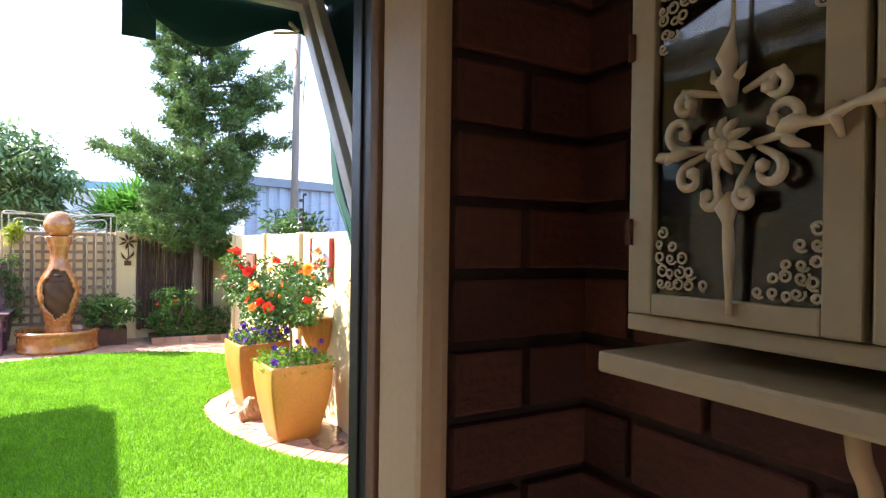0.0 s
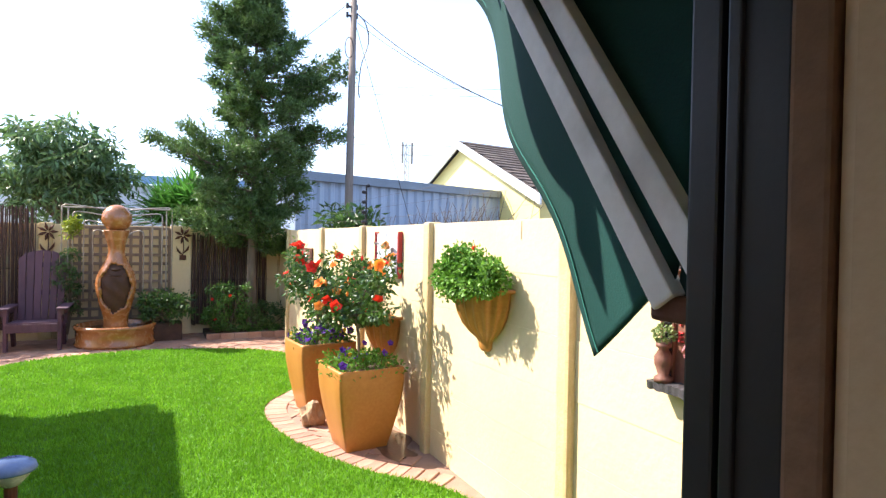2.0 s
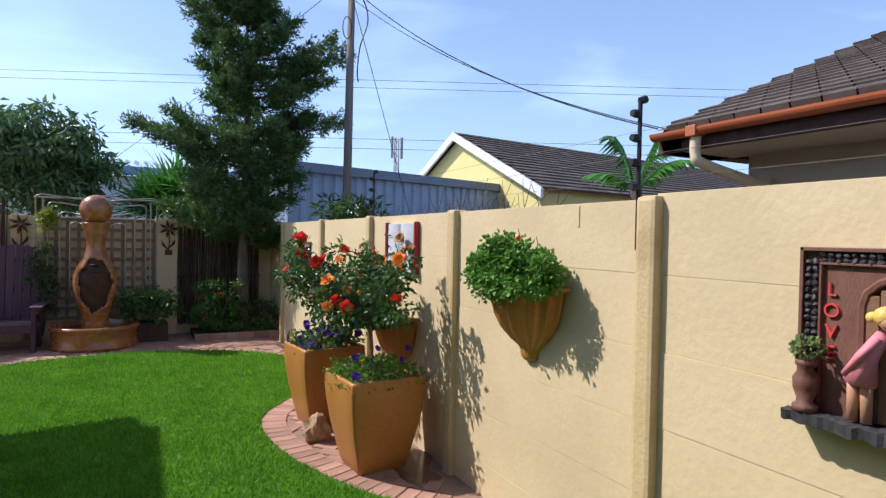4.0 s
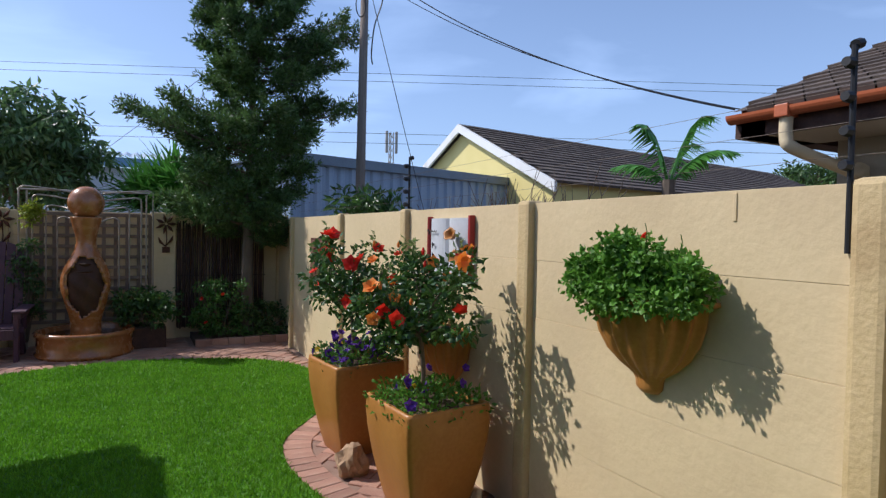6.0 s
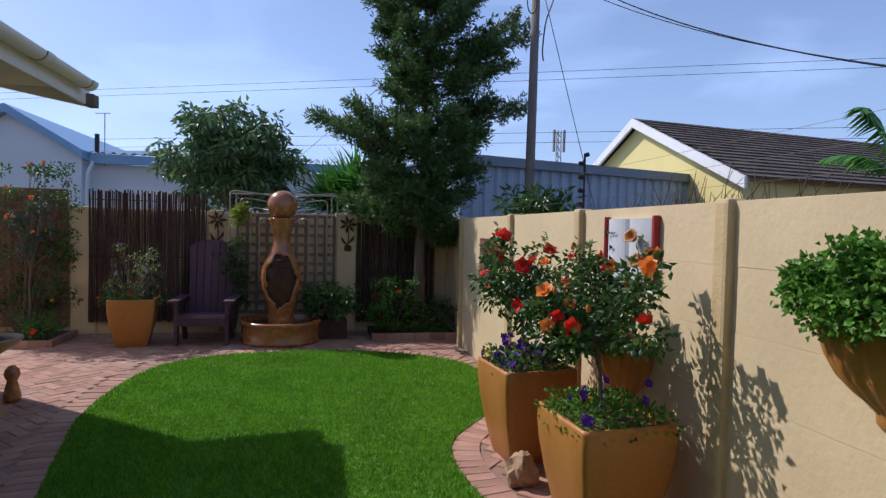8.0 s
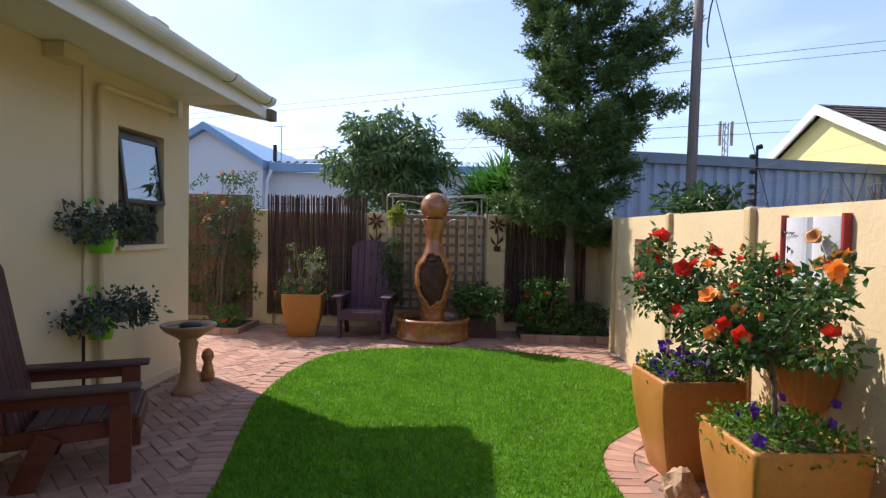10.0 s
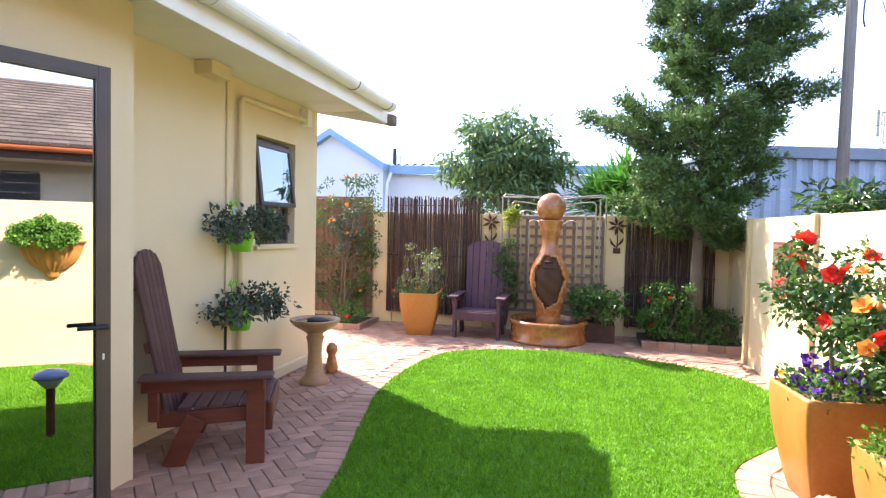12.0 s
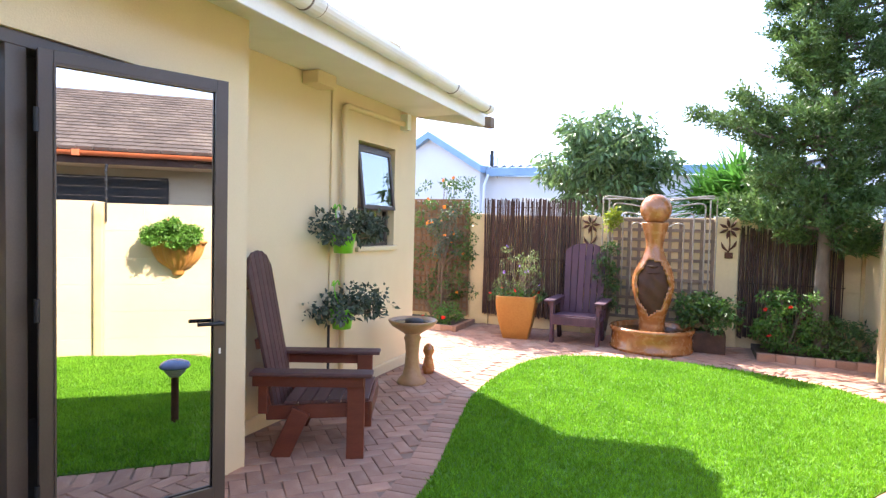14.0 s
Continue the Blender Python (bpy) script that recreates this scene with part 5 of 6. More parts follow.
shrub("climber", pose(-0.92, 10.52, 1.52), "yellow-green shoots at the top of the arbour pipe", 52, np.array([0.09, 0.06, 0.36]), 12, LEAF_LIME, 0.05, "climbers", 3)
shrub("low_plants", pose(-3.35, 10.25, 0.05), "low green plants with red and white flowers", 48, np.array([0.3, 0.2, 0.3]), 24, LEAF_MID, 0.04, "bushes", 3, RED, 5)
bm = bmesh.new()
tube(bm, [(-3.42, 10.3, 0.03), (-3.44, 10.32, 0.7), (-3.4, 10.3, 1.2)], 0.012, 6)
st = tagged(part("stake", bm, BARK), "thin pale stake in the trellis bed", "stake")
shrub("young_tree", pose(-3.42, 10.32, 0.95), "slim young tree with grey-green leaves by the trellis", 49, np.array([0.26, 0.18, 0.9]), 34, LEAF_GREY, 0.045, "climbers", 6, ORANGE, 6, 26)

# birdbath
bath = thing("birdbath", pose(-2.36, 7.14, -0.012) @ Matrix.Diagonal((0.86, 0.86, 0.915, 1)), "brown glazed pedestal birdbath on the paving", "birdbath")
bm = bmesh.new()
lathe(bm, [(0, 0), (0.165, 0), (0.17, 0.03), (0.15, 0.06), (0.11, 0.1), (0.085, 0.2), (0.075, 0.33), (0.085, 0.45), (0.1, 0.5), (0.08, 0.53), (0.12, 0.56), (0, 0.57)], 28)
part("pedestal", bm, BATH, bath, smooth=True)
bm = bmesh.new()
lathe(bm, [(0, 0.555), (0.12, 0.56), (0.24, 0.63), (0.275, 0.67), (0.28, 0.69), (0.265, 0.695), (0.23, 0.665), (0.1, 0.635), (0, 0.63)], 32)
bath_bowl = part("bowl", bm, BATH, bath, smooth=True)
bm = bmesh.new()
lathe(bm, [(0, 0.668), (0.228, 0.668)], 28)
part("water", bm, WATER, bath_bowl)
bm = bmesh.new()
bmesh.ops.create_icosphere(bm, subdivisions=2, radius=0.1, matrix=Matrix.Diagonal((1.2, 0.9, 0.35, 1)))
ob = part("pebble", bm, PLAQUE_D, bath_bowl, "dark flat pebble", True)
ob.matrix_local = pose(0.02, 0, 0.68)
urn = thing("small_urn", pose(-2.37, 7.55, -0.012) @ Matrix.Diagonal((0.75, 0.75, 0.8, 1)), "small brown clay urn behind the birdbath", "urn")
bm = bmesh.new()
lathe(bm, [(0, 0), (0.07, 0), (0.09, 0.08), (0.06, 0.2), (0.05, 0.24), (0.08, 0.3), (0.07, 0.36), (0.03, 0.4), (0, 0.41)], 18)
part("body", bm, COPPER, urn, smooth=True)

# pots, pipes and boxes on the house wall
rail = thing("downpipe", pose(-2.82, 0, 0), "cream-painted wall pipe turning under the eave", "pipe")
bm = bmesh.new()
tube(bm, [(0.05, 6.5, 0.1), (0.05, 6.5, 2.55)] + [(0.05, 6.5 + 0.06 * (1 - math.cos(a)), 2.55 + 0.06 * math.sin(a)) for a in (math.pi / 8 * k for k in range(1, 5))] + [(0.05, 7.55, 2.625), (0.05, 7.7, 2.635)], 0.026, 10)
part("pipe", bm, HOUSE, rail, smooth=True)
for lo, hi in (((0.0, 7.66, 2.57), (0.09, 7.75, 2.74)), ((0.0, 6.44, 1.6), (0.03, 6.5, 1.66))):
    solid("clamp", lo, hi, WHITE, rail)
conduit = thing("conduit", pose(-2.82, 6.36, 0.0), "thin cream conduit running up the wall", "conduit")
bm = bmesh.new()
tube(bm, [(0.012, 0, 0.4), (0.012, 0, 2.78)], 0.011, 8)
part("tube", bm, HOUSE, conduit)
junction = tagged(solid("junction_box", (-2.82, 5.94, 2.67), (-2.66, 6.2, 2.78), HOUSE, bevel=0.012), "cream plastered junction box under the eave", "junction box")
bm = bmesh.new()
tube(bm, [(-2.75, 6.27, -0.01), (-2.75, 6.27, 0.3), (-2.75, 6.27, 0.66)], 0.012, 6)
tagged(part("plant_pole", bm, BLACK), "dark pole carrying lime hanging pots", "pole")
for z in (1.32, 0.66):
    t = thing("hanging_pot", pose(-2.66, 6.34, z + 0.02), "lime green plastic pot hung on the wall pole", "plant pot", "lime hanging pots")
    bm = bmesh.new()
    lathe(bm, [(0, -0.05), (0.08, -0.05), (0.108, 0.1), (0.116, 0.125), (0.108, 0.125), (0.09, 0.08), (0, 0.08)], 20)
    pot = part("body", bm, LIME, t, smooth=True)
    bm = bmesh.new()
    tube(bm, [(0, 0, 0.1), (-0.04, -0.05, 0.24), (-0.05, -0.06, 0.33)], 0.005, 5)
    for a in (-1, 1):
        tube(bm, smooth_line([(-0.05, -0.06, 0.32), (-0.03, -0.06 + a * 0.03, 0.37), (-0.03, -0.06 + a * 0.055, 0.33)], 4), [0.007] * 9, 5)
    part("hanger", bm, LIME, pot, "lime plastic hook")
    shrub("trailing_plant", pose(-2.64, 6.36, z + 0.07), "grey-green trailing plant in a lime pot", 60 + int(z * 10), np.array([0.22, 0.36, 0.2]), 40, LEAF_GREY, 0.06, "hanging plants", 5, None, 0, 20, "plant")

# solar garden light on the lawn
lamp = thing("solar_light", pose(-0.43, 3.86, 0), "mushroom solar garden light on a dark post", "garden light")
bm = bmesh.new()
tube(bm, [(0, 0, -0.02), (0, 0, 0.36)], 0.028, 12)
part("post", bm, RUST, lamp)
bm = bmesh.new()
lathe(bm, [(0, 0.34), (0.04, 0.35), (0.075, 0.39), (0.09, 0.42)], 20)
part("diffuser", bm, LAMPGLASS, lamp, "milky glass cone", True)
bm = bmesh.new()
lathe(bm, [(0.06, 0.415), (0.108, 0.42), (0.112, 0.43), (0.1, 0.455), (0.06, 0.475), (0, 0.478)], 24)
part("cap", bm, SOLAR, lamp, "grey-blue cap with solar cell", True)

# ---- awning over the wide doorway ----
awning = thing("awning", pose(0, 0, 0), "dark green scalloped canvas awning on white steel arms", "awning")
PIV, TIP = Vector((0.692, 0.86, 1.512)), Vector((0.70, 1.345, 2.19))
along = (TIP - PIV).normalized()
out = Vector((0, along.z, -along.y))
for k, o in enumerate((0.0, -0.055)):
    bm = bmesh.new()
    q = Matrix(((1, 0, 0, 0), (0, along.y, out.y, 0), (0, along.z, out.z, 0), (0, 0, 0, 1)))
    box(bm, (-0.012, 0, -0.017), (0.012, (TIP - PIV).length + 0.02, 0.017), Matrix.Translation(PIV + out * o + Vector((0.006 * k, 0, 0))) @ q, 0.003)
    part("arm", bm, ARM, awning, "weathered white flat arm")
solid("pivot_bracket", (0.687, 0.745, 1.49), (0.704, 0.885, 1.52), RUST, awning, "rusty pivot bracket")
bm = bmesh.new()
tube(bm, [(0.72, 1.345, 2.2), (-0.5, 1.345, 2.2)], 0.016, 10)
part("front_bar", bm, ARM, awning)


def cloth(bm, rows):
    g = [[bm.verts.new(p) for p in r] for r in rows]
    for a, b in zip(g, g[1:]):
        for k in range(len(a) - 1):
            bm.faces.new((a[k], a[k + 1], b[k + 1], b[k]))


def sheet(name, rows, label=""):
    bm = bmesh.new()
    cloth(bm, rows)
    ob = part(name, bm, GREEN_CANVAS, awning, label, True)
    sm = ob.modifiers.new("thickness", "SOLIDIFY")
    sm.thickness, sm.offset = 0.0025, 0
    return ob


N = 60
rows = []
for j in range(7):
    v = j / 6
    r = []
    for k in range(N + 1):
        s = k / N * ((TIP - PIV).length - 0.03) + 0.03
        depth = 0.18 - 0.05 * s + 0.02 * math.cos(s * 13.5)
        fold = 0.012 * math.sin(s * 9 + v * 2) * v
        r.append(PIV + along * s + out * (depth * v + 0.012) + Vector((0.02 + 0.03 * v + fold, 0, 0)))
    rows.append(r)
sheet("side_valance", rows, "green scalloped side valance with stitched hem")
bm = bmesh.new()
hem = [p + Vector((-0.004, 0, 0)) - out * 0.014 for p in rows[-1]]
tube(bm, hem, 0.0012, 4)
part("hem_stitch", bm, CANVAS_EDGE, awning, "pale stitched hem")
# sloping canopy and side gusset
sheet("canopy", [[Vector((x, 0.747 + (1.36 - 0.747) * v, 2.40 + (2.217 - 2.40) * v - 0.035 * math.sin(math.pi * v) * (0.6 + 0.4 * math.sin(x * 5)))) for x in np.linspace(0.74, -0.5, 40)] for v in np.linspace(0, 1, 9)], "green canvas top")
sheet("gusset", [[PIV.lerp(TIP, u) * (1 - v) + Vector((0.74, 0.75 + 0.6 * u, 2.40 - 0.18 * u)) * v + Vector((0.03 * math.sin(math.pi * v), 0, 0)) for u in np.linspace(0, 1, 14)] for v in np.linspace(0, 1, 8)], "green canvas side")
sheet("rear_gusset", [[Vector((0.700 + 0.03 * v, 0.752 + (0.108 * (1 - v) + 0.002 * v) * u, 1.50 + 0.90 * v)) for u in np.linspace(0, 1, 5)] for v in np.linspace(0, 1, 8)], "green canvas side by the wall")
front = []
for j in range(6):
    v = j / 5
    front.append([Vector((x, 1.365 + 0.012 * math.sin(x * 17) * v, 2.2 - v * ((0.10 + 0.035 * math.cos((x - 0.46) * 16)) if x > 0.34 else (0.065 + 0.02 * math.cos((x + 0.1) * 7))))) for x in np.linspace(0.73, -0.5, 80)])
sheet("front_valance", front, "green scalloped front valance")
sheet("valance_flap", [[Vector((x, 1.378, 2.21 - 0.15 * v)) for x in (0.285, 0.32, 0.355)] for v in (0, 0.5, 1)], "dark hanging canvas flap")
bm = bmesh.new()
tube(bm, smooth_line([(0.66, 1.33, 2.24), (0.655, 1.38, 2.18), (0.66, 1.34, 2.14), (0.68, 1.37, 2.14), (0.62, 1.38, 2.13)], 5), 0.005, 5)
part("cord", bm, ORN, awning, "knotted buff cord")

# ---- small ornate cabinet on the brick wall ----
cabinet = thing("wall_cabinet", pose(0.656, -0.2025, 0.533) @ Matrix.Diagonal((0.65, 0.65, 0.65, 1)), "small cream wall cabinet with ornate glazed doors", "cabinet")
solid("body", (0.02, 0.08, 1.535), (0.30, 0.688, 2.02), CABINET, cabinet, bevel=0.004)
solid("base_rail", (0.0, 0.08, 1.53), (0.02, 0.688, 1.552), CABINET, cabinet, bevel=0.003)
solid("side_stile", (0.0, 0.674, 1.552), (0.02, 0.688, 2.02), CABINET, cabinet, bevel=0.003)
# dark sheet on the solid body, painted as the shade behind the glass
solid("inside", (0.012, 0.42, 1.57), (0.0205, 0.66, 1.98), HOLLOW, cabinet, "dark sheet painting the shade behind the glass", bevel=0)


def cab_door(y0, y1):
    d = new("cabinet_door")
    d.parent = cabinet
    for lo, hi in (((-0.014, y0, 1.555), (0.004, y0 + 0.036, 2.0)), ((-0.014, y1 - 0.034, 1.555), (0.004, y1, 2.0)), ((-0.014, y0 + 0.036, 1.555), (0.004, y1 - 0.034, 1.582)), ((-0.014, y0 + 0.036, 1.965), (0.004, y1 - 0.034, 2.0))):
        solid("door_rail", lo, hi, CABINET, d, bevel=0.003)
    solid("glass", (-0.004, y0 + 0.036, 1.58), (-0.001, y1 - 0.034, 1.97), CAB_GLASS, d, bevel=0)
    return d


d1, d2 = cab_door(0.40, 0.672), cab_door(0.10, 0.392)
for z in (1.66, 1.90):
    bm = bmesh.new()
    tube(bm, [(-0.016, 0.672, z - 0.017), (-0.016, 0.672, z + 0.017)], 0.005, 8)
    part("hinge", bm, RUST, d1)
solid("shelf", (-0.045, 0.04, 1.475), (0.30, 0.697, 1.503), CABINET, cabinet, "cream shelf board", bevel=0.005)
bm = bmesh.new()
tube(bm, smooth_line([(0.0, 0.41, 1.477), (0.01, 0.41, 1.44), (0.03, 0.41, 1.41), (0.04, 0.41, 1.37), (0.055, 0.41, 1.33), (0.075, 0.41, 1.31), (0.08, 0.41, 1.27)], 4), 0.011, 8)
part("bracket", bm, CABINET, cabinet, "curled cream bracket", True)


C0, C1 = 0.527, 1.752


def curl(bm, start, bend, eye, r, side, w):
    """A C-scroll: a stem from start over bend that winds into a spiral round its eye, ending in a bead."""
    pts = smooth_line([(-0.016, *start), (-0.026, *bend)], 4)[:-1]
    a0 = math.atan2(bend[1] - eye[1], bend[0] - eye[0])
    n = 18
    for k in range(n + 1):
        u = k / n
        a = a0 + side * 0.82 * math.tau * u
        q = r * (1 - 0.55 * u)
        pts.append(Vector((-0.025 - 0.004 * u, eye[0] + q * math.cos(a), eye[1] + q * math.sin(a))))
    m = len(pts) - 1
    tube(bm, pts, [w * (0.7 + 0.5 * math.sin(math.pi * min(1, k / m * 1.15))) for k in range(m + 1)], 7)
    bmesh.ops.create_icosphere(bm, subdivisions=1, radius=w * 1.7, matrix=Matrix.Translation(pts[-1]))


for sy in (-1, 1):
    for start, bend, eye, r, turn in (((0.012, 0.058), (0.046, 0.066), (0.052, 0.053), 0.0145, -1), ((0.02, 0.0), (0.060, 0.003), (0.060, 0.022), 0.019, 1),
                                      ((0.028, -0.004), (0.052, -0.016), (0.046, -0.032), 0.016, -1), ((0.024, -0.012), (0.011, -0.048), (0.021, -0.058), 0.0115, 1)):
        bm = bmesh.new()
        curl(bm, (C0 + sy * start[0], C1 + start[1]), (C0 + sy * bend[0], C1 + bend[1]), (C0 + sy * eye[0], C1 + eye[1]), r, sy * turn, 0.0048)
        part("scroll", bm, ORN, d1, "ivory curling scroll on the glass", True)
    bm = bmesh.new()
    tube(bm, smooth_line([(-0.018, C0 + sy * 0.058, C1 + 0.002), (-0.03, C0 + sy * 0.07, C1 - 0.006), (-0.022, C0 + sy * 0.084, C1 - 0.012)], 4), [0.004, 0.006, 0.007, 0.0066, 0.006, 0.005, 0.004, 0.0026, 0.0012], 6)
    tube(bm, smooth_line([(-0.018, C0 + sy * 0.052, C1 + 0.04), (-0.026, C0 + sy * 0.047, C1 + 0.056), (-0.024, C0 + sy * 0.06, C1 + 0.072)], 4), [0.003, 0.004, 0.005, 0.0055, 0.006, 0.0055, 0.005, 0.004, 0.003], 6)
    part("scroll_leaf", bm, ORN, d1, "", True)
for k in range(10):
    a = k * math.tau / 10 + 0.15
    bm = bmesh.new()
    tube(bm, [(-0.024, C0, C1), (-0.037, C0 + 0.013 * math.cos(a), C1 + 0.016 * math.sin(a)), (-0.031, C0 + 0.021 * math.cos(a), C1 + 0.025 * math.sin(a)), (-0.024, C0 + 0.027 * math.cos(a), C1 + 0.032 * math.sin(a))], [0.003, 0.006, 0.0048, 0.0012], 6)
    part("rosette_leaf", bm, ORN, d1, "", True)
bm = bmesh.new()
bmesh.ops.create_icosphere(bm, subdivisions=2, radius=0.0085, matrix=Matrix.Translation((-0.036, C0, C1)))
part("rosette_boss", bm, ORN, d1, "", True)
bm = bmesh.new()
tube(bm, [(-0.02, C0, 1.99), (-0.02, C0, 1.88), (-0.026, C0, 1.862), (-0.03, C0, 1.846), (-0.026, C0, 1.832), (-0.03, C0, 1.82), (-0.02, C0, 1.795)], [0.002, 0.0028, 0.007, 0.012, 0.007, 0.013, 0.005], 8)
for sy in (-1, 1):
    tube(bm, [(-0.024, C0, 1.818), (-0.03, C0 + sy * 0.016, 1.826), (-0.026, C0 + sy * 0.02, 1.838)], [0.005, 0.005, 0.0015], 6)
tube(bm, [(-0.02, C0, 1.70), (-0.028, C0, 1.682), (-0.024, C0, 1.668), (-0.022, C0, 1.64), (-0.02, C0, 1.566)], [0.005, 0.012, 0.006, 0.0065, 0.003], 8)
tube(bm, [(-0.02, C0 + 0.04, C1), (-0.027, C0 + 0.066, C1 - 0.002), (-0.022, C0 + 0.075, C1 - 0.003), (-0.026, C0 + 0.088, C1 - 0.003), (-0.02, C0 + 0.1, C1 - 0.004)], [0.004, 0.009, 0.005, 0.007, 0.002], 8)
part("spindle", bm, ORN, d1, "ivory spindle and finial", True)
bm = bmesh.new()
tube(bm, smooth_line([(-0.02, C0 - 0.05, C1 + 0.006), (-0.03, 0.455, 1.764), (-0.026, 0.43, 1.762), (-0.03, 0.4, 1.772), (-0.03, 0.36, 1.776)], 3), [0.003, 0.006, 0.009, 0.0095, 0.007, 0.0045, 0.005, 0.007, 0.005, 0.004, 0.006, 0.007, 0.005], 8)
for y, z in ((0.418, 1.762), (0.385, 1.774)):
    tube(bm, [(-0.016, y, z - 0.016), (-0.03, y, z), (-0.016, y, z + 0.016)], [0.003, 0.006, 0.003], 8)
part("latch", bm, ORN, cabinet, "ivory scrolled latch across the doors", True)
for (cy, cz, sy, sz) in ((0.636, 1.584, -1, 1), (0.434, 1.584, 1, 1), (0.636, 1.962, -1, -1), (0.434, 1.962, 1, -1)):
    bm = bmesh.new()
    rr = random.Random(int(cy * 1000 + cz * 100))
    for i in range(5):
        for j in range(5 - i):
            yy, zz = cy + sy * (0.009 + i * 0.0145), cz + sz * (0.009 + j * 0.0165)
            q, w0 = rr.uniform(0.0055, 0.0088), rr.uniform(0, 6.28)
            yy, zz = yy + rr.uniform(-0.003, 0.003), zz + rr.uniform(-0.003, 0.003)
            tube(bm, [(-0.008 - 0.0004 * k, yy + q * (1 - 0.055 * k) * math.cos(w0 + k * 0.7), zz + q * (1 - 0.055 * k) * math.sin(w0 + k * 0.7)) for k in range(13)], 0.0017, 5, False)
    part("corner_lattice", bm, ORN, d1, "pierced ivory corner lattice", True)

# ---- trees ----
def conifer(name, m, label, seed):
    """A yew-like tree: straight trunk, tiers of rising limbs, leafy shoots that turn up along them."""
    t = thing(name, m, label, "tree")
    r, ng = random.Random(seed), np.random.default_rng(seed)
    H = 5.95
    bm = bmesh.new()
    tube(bm, smooth_line([(0.02, 0, -0.03), (0.0, 0.0, 1.0), (0.03, 0.02, 2.4), (0.05, 0, 3.8), (-0.03, 0.02, H)], 5), [0.105 - 0.095 * (k / 20) ** 0.9 for k in range(21)], 10)
    part("trunk", bm, BARK, t, smooth=True)
    limbs = bmesh.new()
    P, N = [], []
    hs = (1.35, 1.6, 1.85, 2.1, 2.5, 2.85, 3.05, 3.3, 3.6, 3.85, 4.2, 4.5, 4.9, 5.3, 5.95)
    west = (0.45, 0.8, 1.05, 0.95, 0.85, 1.1, 1.4, 0.9, 0.66, 0.75, 0.76, 0.72, 0.62, 0.42, 0.08)
    east = (0.35, 0.55, 0.65, 0.7, 0.95, 1.05, 1.2, 1.5, 1.0, 1.2, 1.45, 1.4, 0.5, 0.32, 0.08)

    def stem_x(z):
        return 0.07 * math.sin(math.pi * z / H) - 0.04 * (z / H) ** 2

    def reach(z, a):
        w, e = float(np.interp(z, hs, west)), float(np.interp(z, hs, east))
        c = abs(math.cos(a)) ** 0.8
        return (e if math.cos(a) > 0 else w) * c + 0.42 * (w + e) * (1 - c)

    def shoot(base, d, L):
        n = int(105 * L) + 8
        u = ng.uniform(0, 1, n)
        rad = ng.normal(0, 1, (n, 3))
        D = np.array(d)
        P.append(np.array(base) + u[:, None] * D * L + rad * 0.016)
        N.append(D * 0.9 + rad * 0.55 + np.array([0, 0, 0.15]))

    def limb(z0, a, L, rise):
        x0 = stem_x(z0)
        out = Vector((math.cos(a), math.sin(a), 0))
        tip = Vector((x0, 0, z0 + rise)) + out * L
        mid = Vector((x0, 0, z0 + rise * 0.25)) + out * L * 0.55
        line = smooth_line([(x0, 0, z0 - 0.05), mid, tip], 6)
        m = len(line) - 1
        tube(limbs, line, [0.026 * (1 - 0.85 * i / m) * (0.5 + 0.5 * min(1, L)) for i in range(m + 1)], 5)
        side = Vector((-out.y, out.x, 0))
        for i in range(3, m + 1):
            u = i / m
            for k in range(5 if u > 0.4 else 2):
                s = r.uniform(-1, 1)
                c = line[i] + side * s * 0.22 * (0.4 + 0.5 * L) * (0.35 + 0.65 * math.sin(math.pi * min(1, u * 0.85))) + Vector((r.uniform(-0.05, 0.05), r.uniform(-0.05, 0.05), r.uniform(-0.11, 0.10)))
                tube(limbs, [line[i - 1], c], [0.005, 0.0025], 3)
                d = (out * r.uniform(0.3, 1.0) + side * s * 0.8 + Vector((0, 0, r.uniform(-0.15, 0.9)))).normalized()
                shoot(c, d, r.uniform(0.13, 0.26))
        for k in range(3):
            shoot(tip, (out + Vector((r.uniform(-0.4, 0.4), r.uniform(-0.4, 0.4), r.uniform(0.1, 0.6)))).normalized(), r.uniform(0.18, 0.3))

    n = 64
    for k in range(n):
        z0 = 1.38 + 4.2 * (k / n) + r.uniform(-0.06, 0.06)
        a = k * 2.399 + r.uniform(-0.35, 0.35)
        rise = r.uniform(0.05, 0.3)
        limb(z0, a, reach(z0 + rise, a) * r.uniform(0.5, 0.92), rise)
    for z0, a, L, rise in ((2.72, 3.05, 1.5, 0.3), (2.6, 3.4, 1.2, 0.25), (1.72, 3.2, 1.0, 0.1), (1.6, 3.5, 0.75, 0.05), (3.05, 0.1, 1.4, 0.28), (3.95, -0.1, 1.4, 0.45), (3.75, 0.2, 1.2, 0.3), (4.2, 0.0, 1.2, 0.4), (4.5, 3.2, 0.7, 0.3), (4.85, 3.0, 0.55, 0.25)):
        limb(z0, a, L, rise)
    for k in range(26):
        z = H - 0.7 + 0.7 * k / 25
        a = k * 2.4
        shoot((stem_x(z), 0, z), Vector((0.5 * math.cos(a), 0.5 * math.sin(a), 0.9)).normalized(), 0.24 - 0.004 * k)
    tagged(part("branchwork", limbs, BARK, t), kind="stuff")
    leaves("crown", np.concatenate(P), np.concatenate(N), 0.075, 0.021, LEAF_DARK, t, seed, "dense narrow dark green leaves", 0.0)
    return t


conifer("conifer_tree", pose(1.60, 10.42, 0.05), "tall dark green conifer-like tree in the corner bed", 71)


